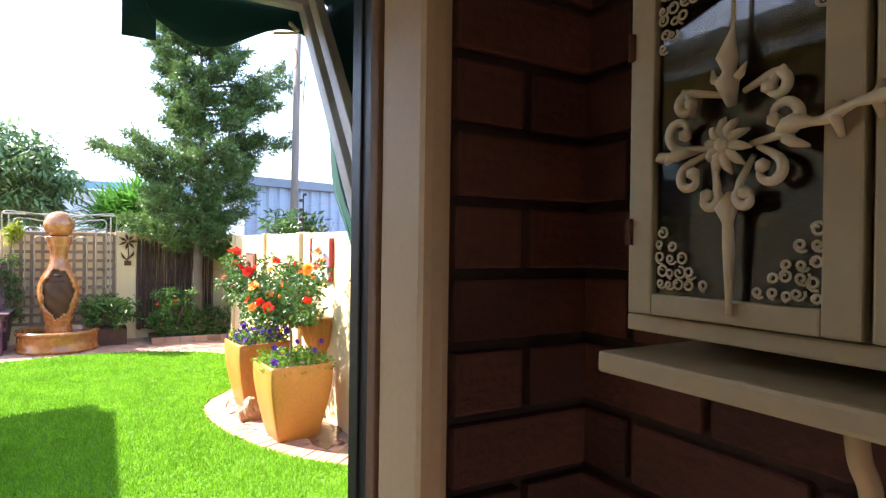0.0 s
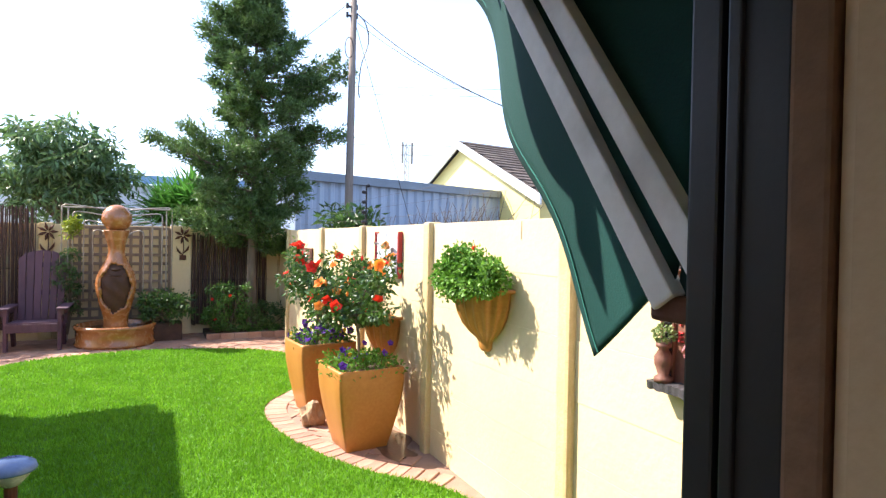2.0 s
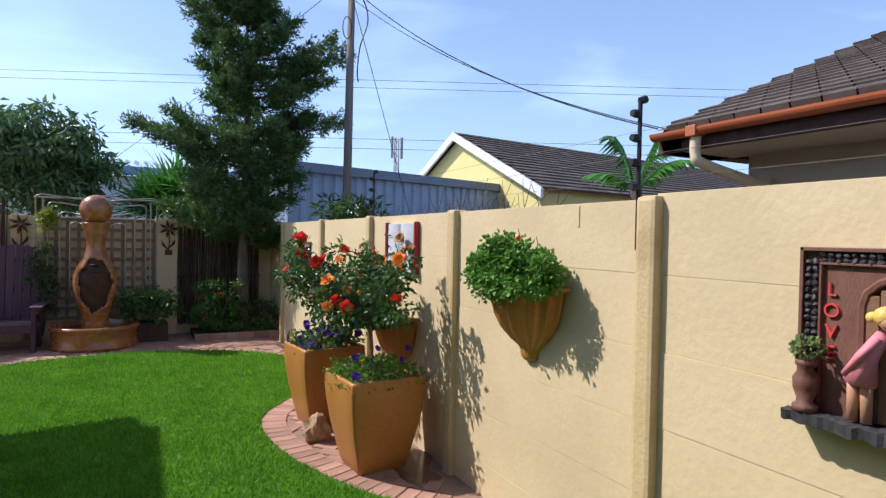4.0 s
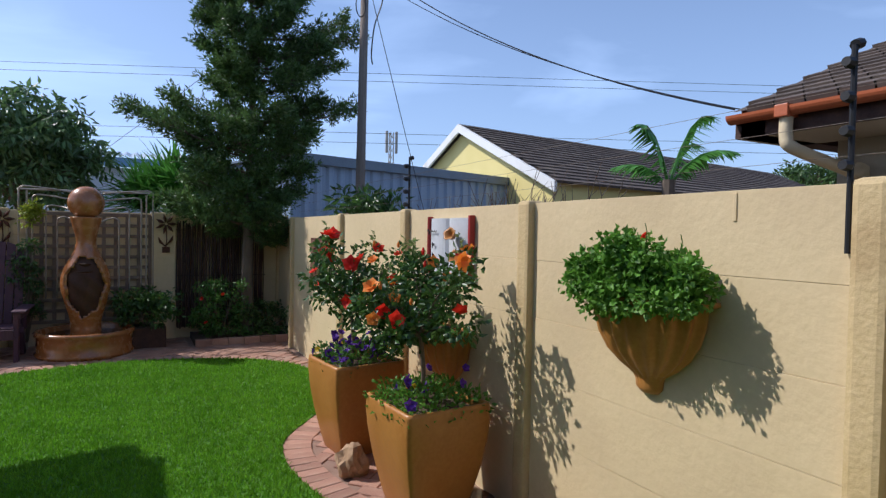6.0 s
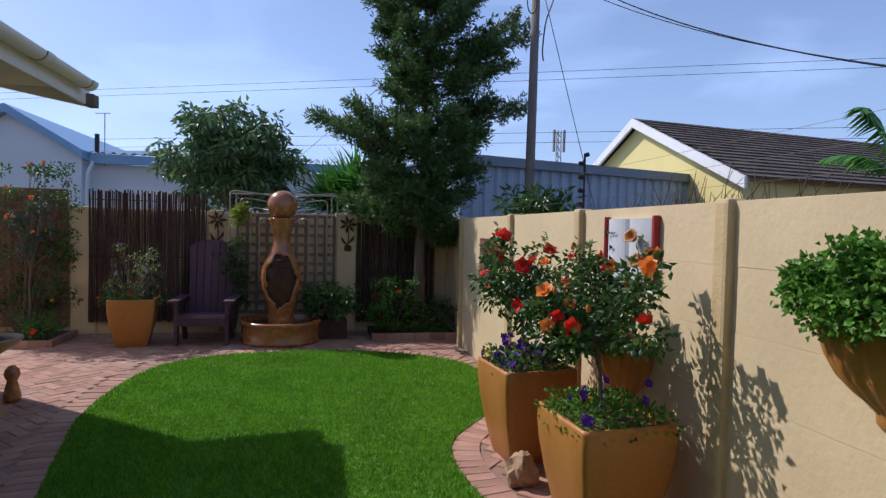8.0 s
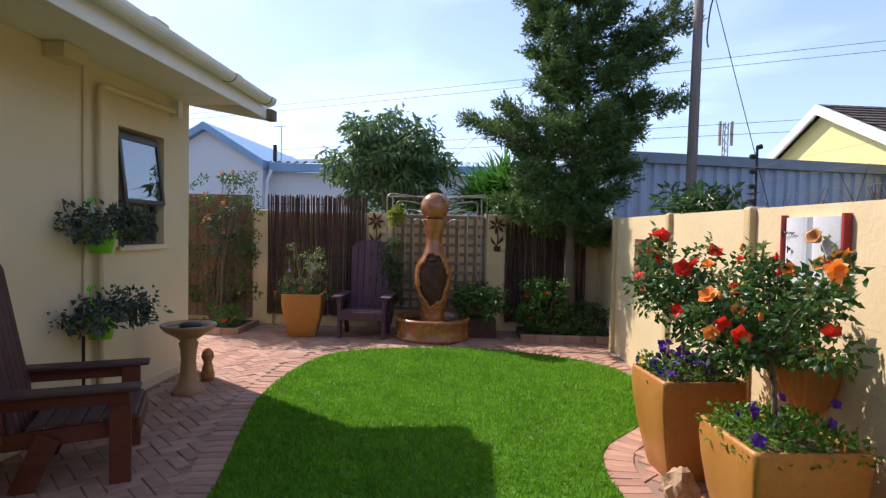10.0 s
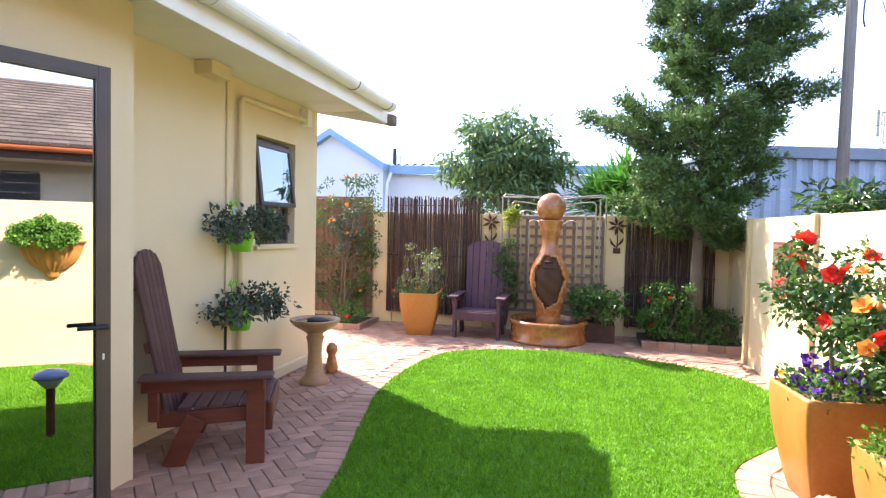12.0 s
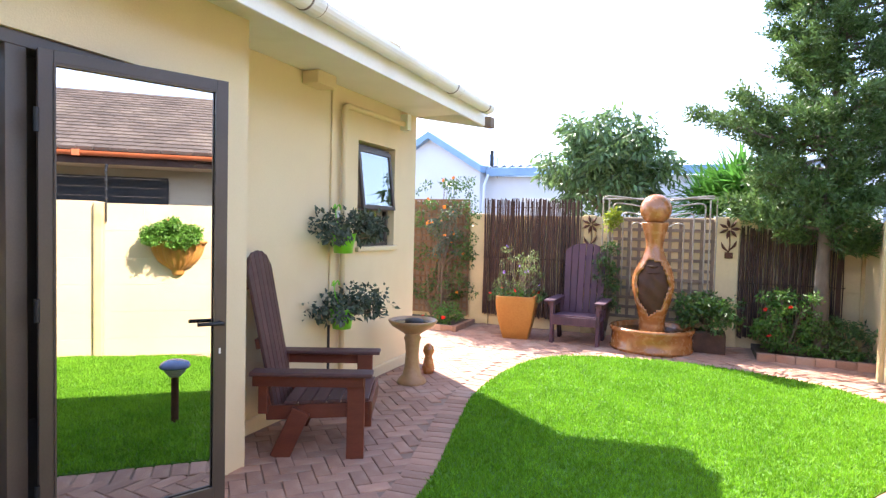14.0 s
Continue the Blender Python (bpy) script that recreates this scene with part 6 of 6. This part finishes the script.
def broadleaf(name, m, label, seed, trunk_h, size, n, leaf, material, per=34, droop=0.9):
    """A rounded tree: trunk, forked limbs, hanging leaves in uneven clumps."""
    t = thing(name, m, label, "tree", "trees over the wall")
    r, ng = random.Random(seed), np.random.default_rng(seed)
    bm = bmesh.new()
    tube(bm, smooth_line([(0, 0, -0.06), (0.03, 0, trunk_h * 0.5), (0, 0, trunk_h)], 4), [0.06 - 0.002 * k for k in range(9)], 8)
    part("trunk", bm, BARK, t, smooth=True)
    bm = bmesh.new()
    P, N = [], []
    for k in range(n):
        d = Vector((r.gauss(0, 1), r.gauss(0, 1), r.gauss(0.25, 0.9))).normalized() * r.uniform(0.45, 1.05)
        c = Vector((d.x * size[0], d.y * size[1], trunk_h + size[2] * (0.75 + d.z)))
        if k < 26:
            tube(bm, [(0, 0, trunk_h - 0.1), Vector((c.x * 0.45, c.y * 0.45, trunk_h + (c.z - trunk_h) * 0.55)), c], [0.025, 0.015, 0.005], 5)
        p, nn = clump(ng, c, (0.2, 0.2, 0.17), per, 0.1)
        P.append(p); N.append(nn)
    tagged(part("branchwork", bm, BARK, t), kind="stuff")
    leaves("crown", np.concatenate(P), np.concatenate(N), leaf, leaf * 0.34, material, t, seed, "long hanging leaves", droop)
    return t


broadleaf("broadleaf_tree", pose(-1.36, 12.6, 0), "round green tree with hanging leaves beyond the back wall", 72, 1.92, (1.12, 0.95, 0.92), 170, 0.16, LEAF_HANG, 38)
broadleaf("leafy_shrub", pose(2.7, 8.7, 0.1), "large-leaved green shrub beyond the boundary wall", 73, 1.55, (0.42, 0.45, 0.22), 30, 0.14, LEAF_ROSE, 22, 0.3)


for x, y, k in ((44, 27, 2.6), (50, 27, 2.0), (54, 24, 2.4)):
    t = broadleaf("distant_tree", pose(0, 0, 0), "distant dark green tree on the skyline", 74, 1.9, (1.1, 1.0, 0.5), 60, 0.2, LEAF_DARK, 26, 0.3)
    t.matrix_world = pose(x, y, 0) @ Matrix.Diagonal((k, k, k, 1))


def yucca(name, m, label, seed, n, length, width, stem_h, material, droop=0.25, group="spiky plants"):
    """A rosette of long arching strap leaves on a stem."""
    t = thing(name, m, label, "plant", group)
    r = random.Random(seed)
    bm = bmesh.new()
    tube(bm, [(0, 0, -0.06), (0, 0, stem_h)], 0.07, 8)
    part("stem", bm, BARK, t)
    V, F = [], []
    for k in range(n):
        a, e = r.uniform(0, math.tau), r.uniform(-0.1, 1.35)
        L = length * r.uniform(0.7, 1.1)
        d = Vector((math.cos(a), math.sin(a), 0))
        s = Vector((-d.y, d.x, 0))
        o = Vector((r.uniform(-0.18, 0.18), r.uniform(-0.18, 0.18), stem_h + r.uniform(-0.2, 0.15)))
        b = len(V)
        for i in range(6):
            u = i / 5
            p = o + d * L * u * math.cos(e) + Vector((0, 0, L * u * math.sin(e) - droop * L * u * u))
            w = width * (0.6 + 0.8 * u) * (1 - u) ** 0.6 if u < 1 else 0.001
            V += [p + s * w + Vector((0, 0, w * 0.5)), p, p - s * w + Vector((0, 0, w * 0.5))]
        for i in range(5):
            q = b + i * 3
            F += [(q, q + 1, q + 4, q + 3), (q + 1, q + 2, q + 5, q + 4)]
    mesh_part("leaves", V, F, material, t, "long pointed green leaves")
    return t


yucca("yucca", pose(0.82, 12.3, 0), "spiky bright green yucca beyond the back wall", 81, 330, 1.08, 0.034, 2.12, LEAF_YUCCA)
yucca("yucca", pose(0.35, 12.6, 0), "spiky bright green yucca beyond the back wall", 82, 230, 0.9, 0.032, 2.0, LEAF_YUCCA)


def banana_palm(name, m, label, seed):
    """Arching fronds with ragged side leaflets."""
    t = thing(name, m, label, "palm")
    r = random.Random(seed)
    bm = bmesh.new()
    tube(bm, [(0, 0, -0.5), (0, 0, 2.0)], 0.1, 8)
    part("trunk", bm, BARK, t)
    for a, L, e in ((2.9, 2.2, 1.32), (-0.3, 2.7, 1.3), (0.2, 2.1, 1.1), (-0.8, 1.7, 1.0), (2.2, 1.3, 0.9)):
        d = Vector((math.cos(a), math.sin(a), 0))
        s = Vector((-d.y, d.x, 0))
        V, F = [], []
        for i in range(26):
            u = 0.12 + 0.88 * i / 26
            p = Vector((0, 0, 1.9)) + d * L * u * math.cos(e) + Vector((0, 0, L * u * math.sin(e) - 0.55 * L * u * u))
            w = 0.33 * math.sin(math.pi * min(1, u * 0.95)) ** 0.7
            for sg in (-1, 1):
                b = len(V)
                q = p + s * sg * w * r.uniform(0.7, 1.05) + d * 0.16 - Vector((0, 0, w * r.uniform(0.3, 0.8)))
                V += [p, p + d * 0.07, q]
                F += [(b, b + 1, b + 2)]
        bm = bmesh.new()
        tube(bm, [Vector((0, 0, 1.9)) + d * L * u * math.cos(e) + Vector((0, 0, L * u * math.sin(e) - 0.55 * L * u * u)) for u in (0, 0.25, 0.5, 0.75, 1)], [0.03, 0.022, 0.016, 0.01, 0.004], 5)
        fr = part("frond_rib", bm, LEAF_YUCCA, t)
        mesh_part("frond", V, F, LEAF_YUCCA, t)
    return t


banana_palm("banana_palm", pose(7.6, 8.3, 0.45), "ragged green banana palm beyond the boundary wall", 91)

bare = thing("bare_shrub", pose(3.0, 6.1, 0.25), "leafless grey-brown shrub beyond the boundary wall", "shrub")
rb = random.Random(17)


def fork(p, d, L, rad, level):
    q = p + d * L
    tube(bm, [p, p + d * L * 0.5 + Vector((rb.uniform(-0.03, 0.03),) * 3), q], [rad, rad * 0.85, rad * 0.65], 5)
    if level:
        for _ in range(2 if level < 3 else 3):
            fork(q, (d + Vector((rb.uniform(-0.8, 0.8), rb.uniform(-0.8, 0.8), rb.uniform(-0.1, 0.7)))).normalized(), L * rb.uniform(0.6, 0.85), rad * 0.65, level - 1)


for k in range(8):
    bm = bmesh.new()
    fork(Vector((rb.uniform(-0.3, 0.3), rb.uniform(-0.5, 0.5), -0.31)), Vector((rb.uniform(-0.2, 0.2), rb.uniform(-0.2, 0.2), 1)).normalized(), 0.68, 0.018, 4)
    part("stem", bm, TWIG, bare)

# ---- pole and cables ----
pole = thing("utility_pole", pose(3.06, 9.85, 0), "grey weathered timber utility pole with fittings", "utility pole")
bm = bmesh.new()
tube(bm, [(0, 0, -0.06), (0.0, 0, 2.2), (0.03, 0, 5.65)], [0.075, 0.068, 0.052], 12)
part("shaft", bm, POLE, pole, smooth=True)
for z in (5.3, 5.45):
    bm = bmesh.new()
    tube(bm, [(-0.09, 0, z), (0.09, 0, z)], 0.02, 8)
    tube(bm, [(-0.08, 0, z - 0.03), (-0.08, 0, z + 0.05)], 0.025, 8)
    tube(bm, [(0.08, 0, z - 0.03), (0.08, 0, z + 0.05)], 0.025, 8)
    part("insulator", bm, BLACK, pole)
bm = bmesh.new()
tube(bm, [(-0.06 + 0.07 * math.cos(a), -0.07, 4.75 + 0.17 * math.sin(a)) for a in (k * math.tau / 14 for k in range(15))], 0.008, 5)
part("cable_coil", bm, BLACK, pole)
bm = bmesh.new()
tube(bm, smooth_line([(0.08, -0.03, 5.35), (0.22, -0.05, 5.2), (0.28, -0.05, 4.9), (0.16, -0.05, 4.5), (0.12, -0.05, 4.1), (0.14, -0.05, 3.95)], 5), 0.010, 5)
part("cable_drop", bm, BLACK, pole)


def cable(a, b, sag, rad, label):
    bm = bmesh.new()
    a, b = Vector(a), Vector(b)
    tube(bm, [a.lerp(b, u) - Vector((0, 0, sag * 4 * u * (1 - u))) for u in np.linspace(0, 1, 22)], rad, 5)
    tagged(part("overhead_cable", bm, BLACK), label, "cable", "overhead cables")


cable((3.15, 9.83, 5.35), (4.36, 4.86, 2.56), 0.27, 0.007, "black sagging service cable from the pole")
cable((3.15, 9.83, 5.2), (4.5, 4.8, 2.55), 0.24, 0.005, "thin sagging service cable from the pole")
cable((3.07, 9.85, 5.35), (5.76, 12.08, 0.0), 0.0, 0.006, "thin steel stay wire of the pole")
cable((3.0, 9.85, 5.5), (-0.6, 20.2, 3.55), 0.05, 0.006, "thin overhead wire leaving the pole")
for z in (18.3, 17.5, 12.2, 11.2):
    cable((-99, 116, z), (153, -4, z), 0.5, 0.022, "distant overhead power line")
for x, y in ((-99, 116), (153, -4)):
    t = thing("power_pole", pose(x, y, 0), "distant timber power pole", "utility pole", "power poles")
    solid("shaft", (-0.2, -0.2, -0.06), (0.2, 0.2, 19), POLE, t)
    solid("cross_arm", (-1.2, -0.1, 17.4), (1.2, 0.1, 17.6), POLE, t)

mast = thing("radio_mast", pose(33, 80, 0), "distant grey lattice radio mast", "mast")
bm = bmesh.new()
for k in range(3):
    a = k * math.tau / 3
    tube(bm, [(0.5 * math.cos(a), 0.5 * math.sin(a), 0), (0.35 * math.cos(a), 0.35 * math.sin(a), 16)], 0.07, 4)
for z in range(8, 16):
    for k in range(3):
        a, b = k * math.tau / 3, (k + 1) * math.tau / 3
        tube(bm, [(0.42 * math.cos(a), 0.42 * math.sin(a), z), (0.42 * math.cos(b), 0.42 * math.sin(b), z + 1)], 0.04, 4)
part("lattice", bm, PIPE, mast)
for z in (13, 14.5):
    solid("antenna", (-0.9, -0.3, z), (-0.6, 0.0, z + 1.6), PIPE, mast)
    solid("antenna", (0.6, -0.3, z), (0.9, 0.0, z + 1.6), PIPE, mast)


# ---- neighbouring buildings ----
def tiled_slope(name, parent, a, b, up, courses, cols, material, thick=0.05):
    """Roof tiles laid in stepped courses between the eave a-b and that line moved by up."""
    a, b, up = Vector(a), Vector(b), Vector(up)
    nrm = (b - a).cross(up).normalized()
    if nrm.z < 0:
        nrm.negate()
    V, F = [], []
    for c in range(courses):
        for k in range(cols):
            o = 0.5 * (c % 2)
            u0, u1 = (k + o) / (cols + 0.5), (k + o + 0.94) / (cols + 0.5)
            p0, p1 = a.lerp(b, u0) + up * (c / courses), a.lerp(b, u1) + up * (c / courses)
            q0, q1 = a.lerp(b, u0) + up * ((c + 1.08) / courses), a.lerp(b, u1) + up * ((c + 1.08) / courses)
            s = len(V)
            V += [p0 + nrm * thick, p1 + nrm * thick, q1 + nrm * 0.012, q0 + nrm * 0.012, p0 - nrm * 0.02, p1 - nrm * 0.02]
            F += [(s, s + 1, s + 2, s + 3), (s + 4, s + 5, s + 1, s)]
    s = len(V)
    V += [a, b, b + up, a + up]
    F += [(s, s + 1, s + 2, s + 3)]
    return tagged(mesh_part(name, V, F, material, parent), kind="stuff")


house_y = thing("yellow_house", pose(0, 0, 0), "yellow gabled house with brown tiled roof", "house")
AP, EZ = (9.65, 18.5, 5.1), 2.95
bm = bmesh.new()
v = [bm.verts.new(p) for p in ((9.8, 13.9, -0.06), (9.8, 13.9, EZ), (9.8, 18.5, 4.95), (9.8, 23.1, EZ), (9.8, 23.1, -0.06))]
f = bm.faces.new(v)
r = bmesh.ops.extrude_face_region(bm, geom=[f])
bmesh.ops.translate(bm, vec=(20, 2.5, 0), verts=[g for g in r["geom"] if isinstance(g, bmesh.types.BMVert)])
bmesh.ops.recalc_face_normals(bm, faces=bm.faces)
part("wall", bm, YELLOWM, house_y)
tiled_slope("roof", house_y, (9.55, 13.5, 2.9), (30.5, 16.3, 2.9), (0, 5.0, 2.2), 17, 60, TILE)
tiled_slope("roof", house_y, (9.55, 23.5, 2.9), (30.5, 26.3, 2.9), (0, -5.0, 2.2), 17, 60, TILE)
for sgn in (-1, 1):
    bm = bmesh.new()
    p = [(9.5, 18.5, 5.12), (9.5, 18.5 + sgn * 5.0, 2.92), (9.5, 18.5 + sgn * 5.0, 2.65), (9.5, 18.5, 4.85)]
    f = bm.faces.new([bm.verts.new(q) for q in p])
    r = bmesh.ops.extrude_face_region(bm, geom=[f])
    bmesh.ops.translate(bm, vec=(0.08, 0, 0), verts=[g for g in r["geom"] if isinstance(g, bmesh.types.BMVert)])
    bmesh.ops.recalc_face_normals(bm, faces=bm.faces)
    part("bargeboard", bm, WHITE, house_y, "white bargeboard")

shed = thing("steel_shed", pose(3.7, 14.4, 0, 0, 0, 15.2), "pale blue corrugated steel shed with dark fascia", "shed")
W = 13.0
V, F = [], []
n = int(W / 0.05)
for k in range(n + 1):
    x = -0.6 + W * k / n
    y = 0.03 * (1 if (k // 3) % 2 else -1)
    V += [(x, y, -0.06), (x, y, 3.1)]
for k in range(n):
    F.append((2 * k, 2 * k + 2, 2 * k + 3, 2 * k + 1))
mesh_part("cladding", V, F, SHEDM, shed)
solid("fascia", (-0.7, -0.12, 2.98), (W, 0.0, 3.2), FASCIA, shed, "grey-blue gutter fascia")
solid("end_wall", (-0.6, 0.03, -0.06), (-0.5, 6, 3.1), SHEDM, shed)
solid("roof", (-0.7, 0.0, 3.14), (W, 6.2, 3.2), FASCIA, shed)

house_n = thing("neighbour_house", pose(0, -0.62, 0), "neighbour's house with brown tiles and orange gutter", "house")
solid("wall", (5.1, -8, -0.06), (11, 5.1, 2.45), NEIGH, house_n, bevel=0)
solid("window_band", (5.06, -0.6, 1.75), (5.1, 3.6, 2.2), BLACK, house_n, "dark window band")
solid("eave_board", (4.42, -8, 2.33), (5.1, 5.5, 2.37), NEIGH, house_n)
solid("fascia", (4.40, -8, 2.33), (4.43, 5.5, 2.52), REED, house_n, "dark brown fascia")
bm = bmesh.new()
trough(bm, -8, 5.5, 4.34, 2.5, 0.065)
part("gutter", bm, TERRA_GUT, house_n, "orange-painted gutter")
for y in (5.05, 2.5, 0):
    solid("gutter_collar", (4.265, y - 0.05, 2.425), (4.4, y + 0.05, 2.515), TERRA_GUT, house_n)
bm = bmesh.new()
tube(bm, smooth_line([(4.34, 5.05, 2.44), (4.34, 5.05, 2.28), (4.4, 5.02, 2.2), (4.95, 4.9, 2.05), (5.03, 4.88, 1.95), (5.03, 4.88, 0.0)], 4), 0.045, 10)
part("downpipe", bm, HOUSE, house_n, "cream downpipe with swan neck", True)
tiled_slope("roof", house_n, (4.36, -8, 2.54), (4.36, 5.5, 2.54), (3.6, 0, 1.512), 20, 60, TILE, 0.03)
tiled_slope("roof", house_n, (11.56, -8, 2.54), (11.56, 5.5, 2.54), (-3.6, 0, 1.512), 20, 60, TILE, 0.03)
bm = bmesh.new()
f = bm.faces.new([bm.verts.new(q) for q in ((4.4, 5.45, 2.33), (4.4, 5.45, 2.55), (7.96, 5.45, 4.03), (11.5, 5.45, 2.55), (11.5, 5.45, 2.33))])
r = bmesh.ops.extrude_face_region(bm, geom=[f])
bmesh.ops.translate(bm, vec=(0, -0.2, 0), verts=[g for g in r["geom"] if isinstance(g, bmesh.types.BMVert)])
bmesh.ops.recalc_face_normals(bm, faces=bm.faces)
part("gable_end", bm, REED, house_n)

house_b = thing("blue_house", pose(0, 0, 0), "white house with blue fascias beyond the back wall", "house")
bm = bmesh.new()
f = bm.faces.new([bm.verts.new(q) for q in ((-7.7, 16.0, -0.06), (-4.9, 16.0, -0.06), (-4.9, 16.0, 2.93), (-6.3, 16.0, 3.8), (-7.7, 16.0, 2.93))])
r = bmesh.ops.extrude_face_region(bm, geom=[f])
bmesh.ops.translate(bm, vec=(0, 8, 0), verts=[g for g in r["geom"] if isinstance(g, bmesh.types.BMVert)])
bmesh.ops.recalc_face_normals(bm, faces=bm.faces)
part("wall", bm, BLUEHOUSE, house_b)
bm = bmesh.new()
for sgn in (1, -1):
    f = bm.faces.new([bm.verts.new((-6.3 + sgn * x, 15.8, z)) for x, z in ((0, 3.98), (1.47, 3.09), (1.47, 2.91), (0, 3.8))])
r = bmesh.ops.extrude_face_region(bm, geom=list(bm.faces))
bmesh.ops.translate(bm, vec=(0, 8.3, 0), verts=[g for g in r["geom"] if isinstance(g, bmesh.types.BMVert)])
bmesh.ops.recalc_face_normals(bm, faces=bm.faces)
part("roof", bm, BLUETRIM, house_b, "blue-edged roof")
solid("wing_wall", (-4.9, 16.4, -0.06), (2.0, 20, 2.84), BLUEHOUSE, house_b)
solid("wing_fascia", (-4.8, 16.15, 2.84), (2.2, 16.25, 3.04), BLUETRIM, house_b, "blue fascia")
V, F = [], []
for k in range(130):
    x = -4.8 + 7.0 * k / 129
    z = 0.03 * math.sin(k * math.pi / 2)
    V += [(x, 16.12, 3.07 + z), (x, 20.2, 3.6 + z)]
for k in range(129):
    F.append((2 * k, 2 * k + 2, 2 * k + 3, 2 * k + 1))
mesh_part("wing_roof", V, F, SHEDM, house_b, "corrugated steel roof")
bm = bmesh.new()
tube(bm, [(-4.72, 16.1, 2.86), (-4.76, 15.95, 2.6), (-4.84, 15.93, 0)], 0.04, 8)
part("downpipe", bm, BLUEHOUSE, house_b)
bm = bmesh.new()
tube(bm, [(-4.7, 16.3, 2.85), (-4.7, 16.3, 3.5)], 0.05, 8)
part("vent_pipe", bm, BLACK, house_b)
bm = bmesh.new()
tube(bm, [(-4.56, 16.35, 2.8), (-4.56, 16.35, 3.98)], 0.012, 6)
tube(bm, [(-4.75, 16.35, 3.96), (-4.45, 16.35, 3.98)], 0.008, 5)
part("aerial", bm, PIPE, house_b, "thin television aerial")
solid("window", (-3.9, 16.37, 1.4), (-2.7, 16.4, 2.3), WHITE, house_b, "white shuttered window")

# ---- paving: clay pavers in herringbone and a soldier edge ----
bm = bmesh.new()
box(bm, (-0.098, -0.048, -0.05), (0.098, 0.048, 0.0))
top_edges = [e for e in bm.edges if all(v.co.z > -0.001 for v in e.verts)]
bmesh.ops.bevel(bm, geom=top_edges, offset=0.005, segments=1, affect="EDGES")
PAVER_MESH = bpy.data.meshes.new("paver")
bm.to_mesh(PAVER_MESH)
bm.free()
PAVER_MESH.materials.append(PAVER)
base_v = np.array([v.co[:] for v in PAVER_MESH.vertices])
base_f = [tuple(p.vertices) for p in PAVER_MESH.polygons]
rp = random.Random(29)
spots = []
edge_pts = [LAWN[i] for i in range(len(LAWN))]
acc = 0.0
for p, q in zip(edge_pts, edge_pts[1:] + edge_pts[:1]):
    d = (q - p)
    L = d.length
    if L < 1e-6:
        continue
    while acc < L:
        c = p + d * (acc / L)
        nrm = Vector((-d.y, d.x, 0)).normalized()
        if on_lawn([c.x + nrm.x * 0.1], [c.y + nrm.y * 0.1])[0]:
            nrm = -nrm
        c = c + nrm * 0.103
        if c.y > 1.3 and c.x < 1.92:
            spots.append((c.x, c.y, math.degrees(math.atan2(nrm.y, nrm.x))))
        acc += 0.104
    acc -= L
soldiers = len(spots)
ca, sa = math.cos(math.radians(45)), math.sin(math.radians(45))
cand = []
for i in range(-130, 131):
    for j in range(-130, 131):
        k = (i - j) % 4
        if k == 0:
            u, w, ang = i + 1.0, j + 0.5, 45
        elif k == 3:
            u, w, ang = i + 0.5, j + 1.0, 135
        else:
            continue
        x, y = -1 + 0.1 * (u * ca - w * sa), 6 + 0.1 * (u * sa + w * ca)
        if -3.0 < x < 2.0 and 1.0 < y < BACK_Y - 0.1 or -4.8 < x <= -3.0 and 8.05 < y < BACK_Y - 0.1:
            cand.append((x, y, ang))
cx, cy = np.array([c[0] for c in cand]), np.array([c[1] for c in cand])
dist = np.min(np.hypot(cx[:, None] - LX[None, ::2], cy[:, None] - LY[None, ::2]), axis=1)
free = ~on_lawn(cx, cy) & (dist > 0.235)
for c, ok in zip(cand, free):
    x, y, a = c
    if not ok or (x < -2.80 and y < 8.06) or (x < -2.40 and y < 4.87):
        continue
    if 0.85 < x < 2.2 and y > 10.0 or x < -3.0 and y > 9.9:
        continue
    spots.append(c)
near = sorted(range(len(spots)), key=lambda i: abs(spots[i][1] - 4.9) + (0 if spots[i][0] < -1.0 or i < soldiers else 1.0))[:300]
chosen = set(near)
V, F = [], []
for i, (x, y, a) in enumerate(spots):
    m = pose(x, y, rp.uniform(-0.003, 0.002), rp.uniform(-0.7, 0.7), rp.uniform(-0.7, 0.7), a + rp.uniform(-1.2, 1.2))
    if i in chosen:
        ob = new("paver", PAVER_MESH)
        ob.parent = pavement
        ob.matrix_local = m
    else:
        s = len(V)
        V += [m @ Vector(p) for p in base_v]
        F += [tuple(s + k for k in f) for f in base_f]
tagged(mesh_part("pavers_further_off", V, F, PAVER_J, pavement), kind="stuff")
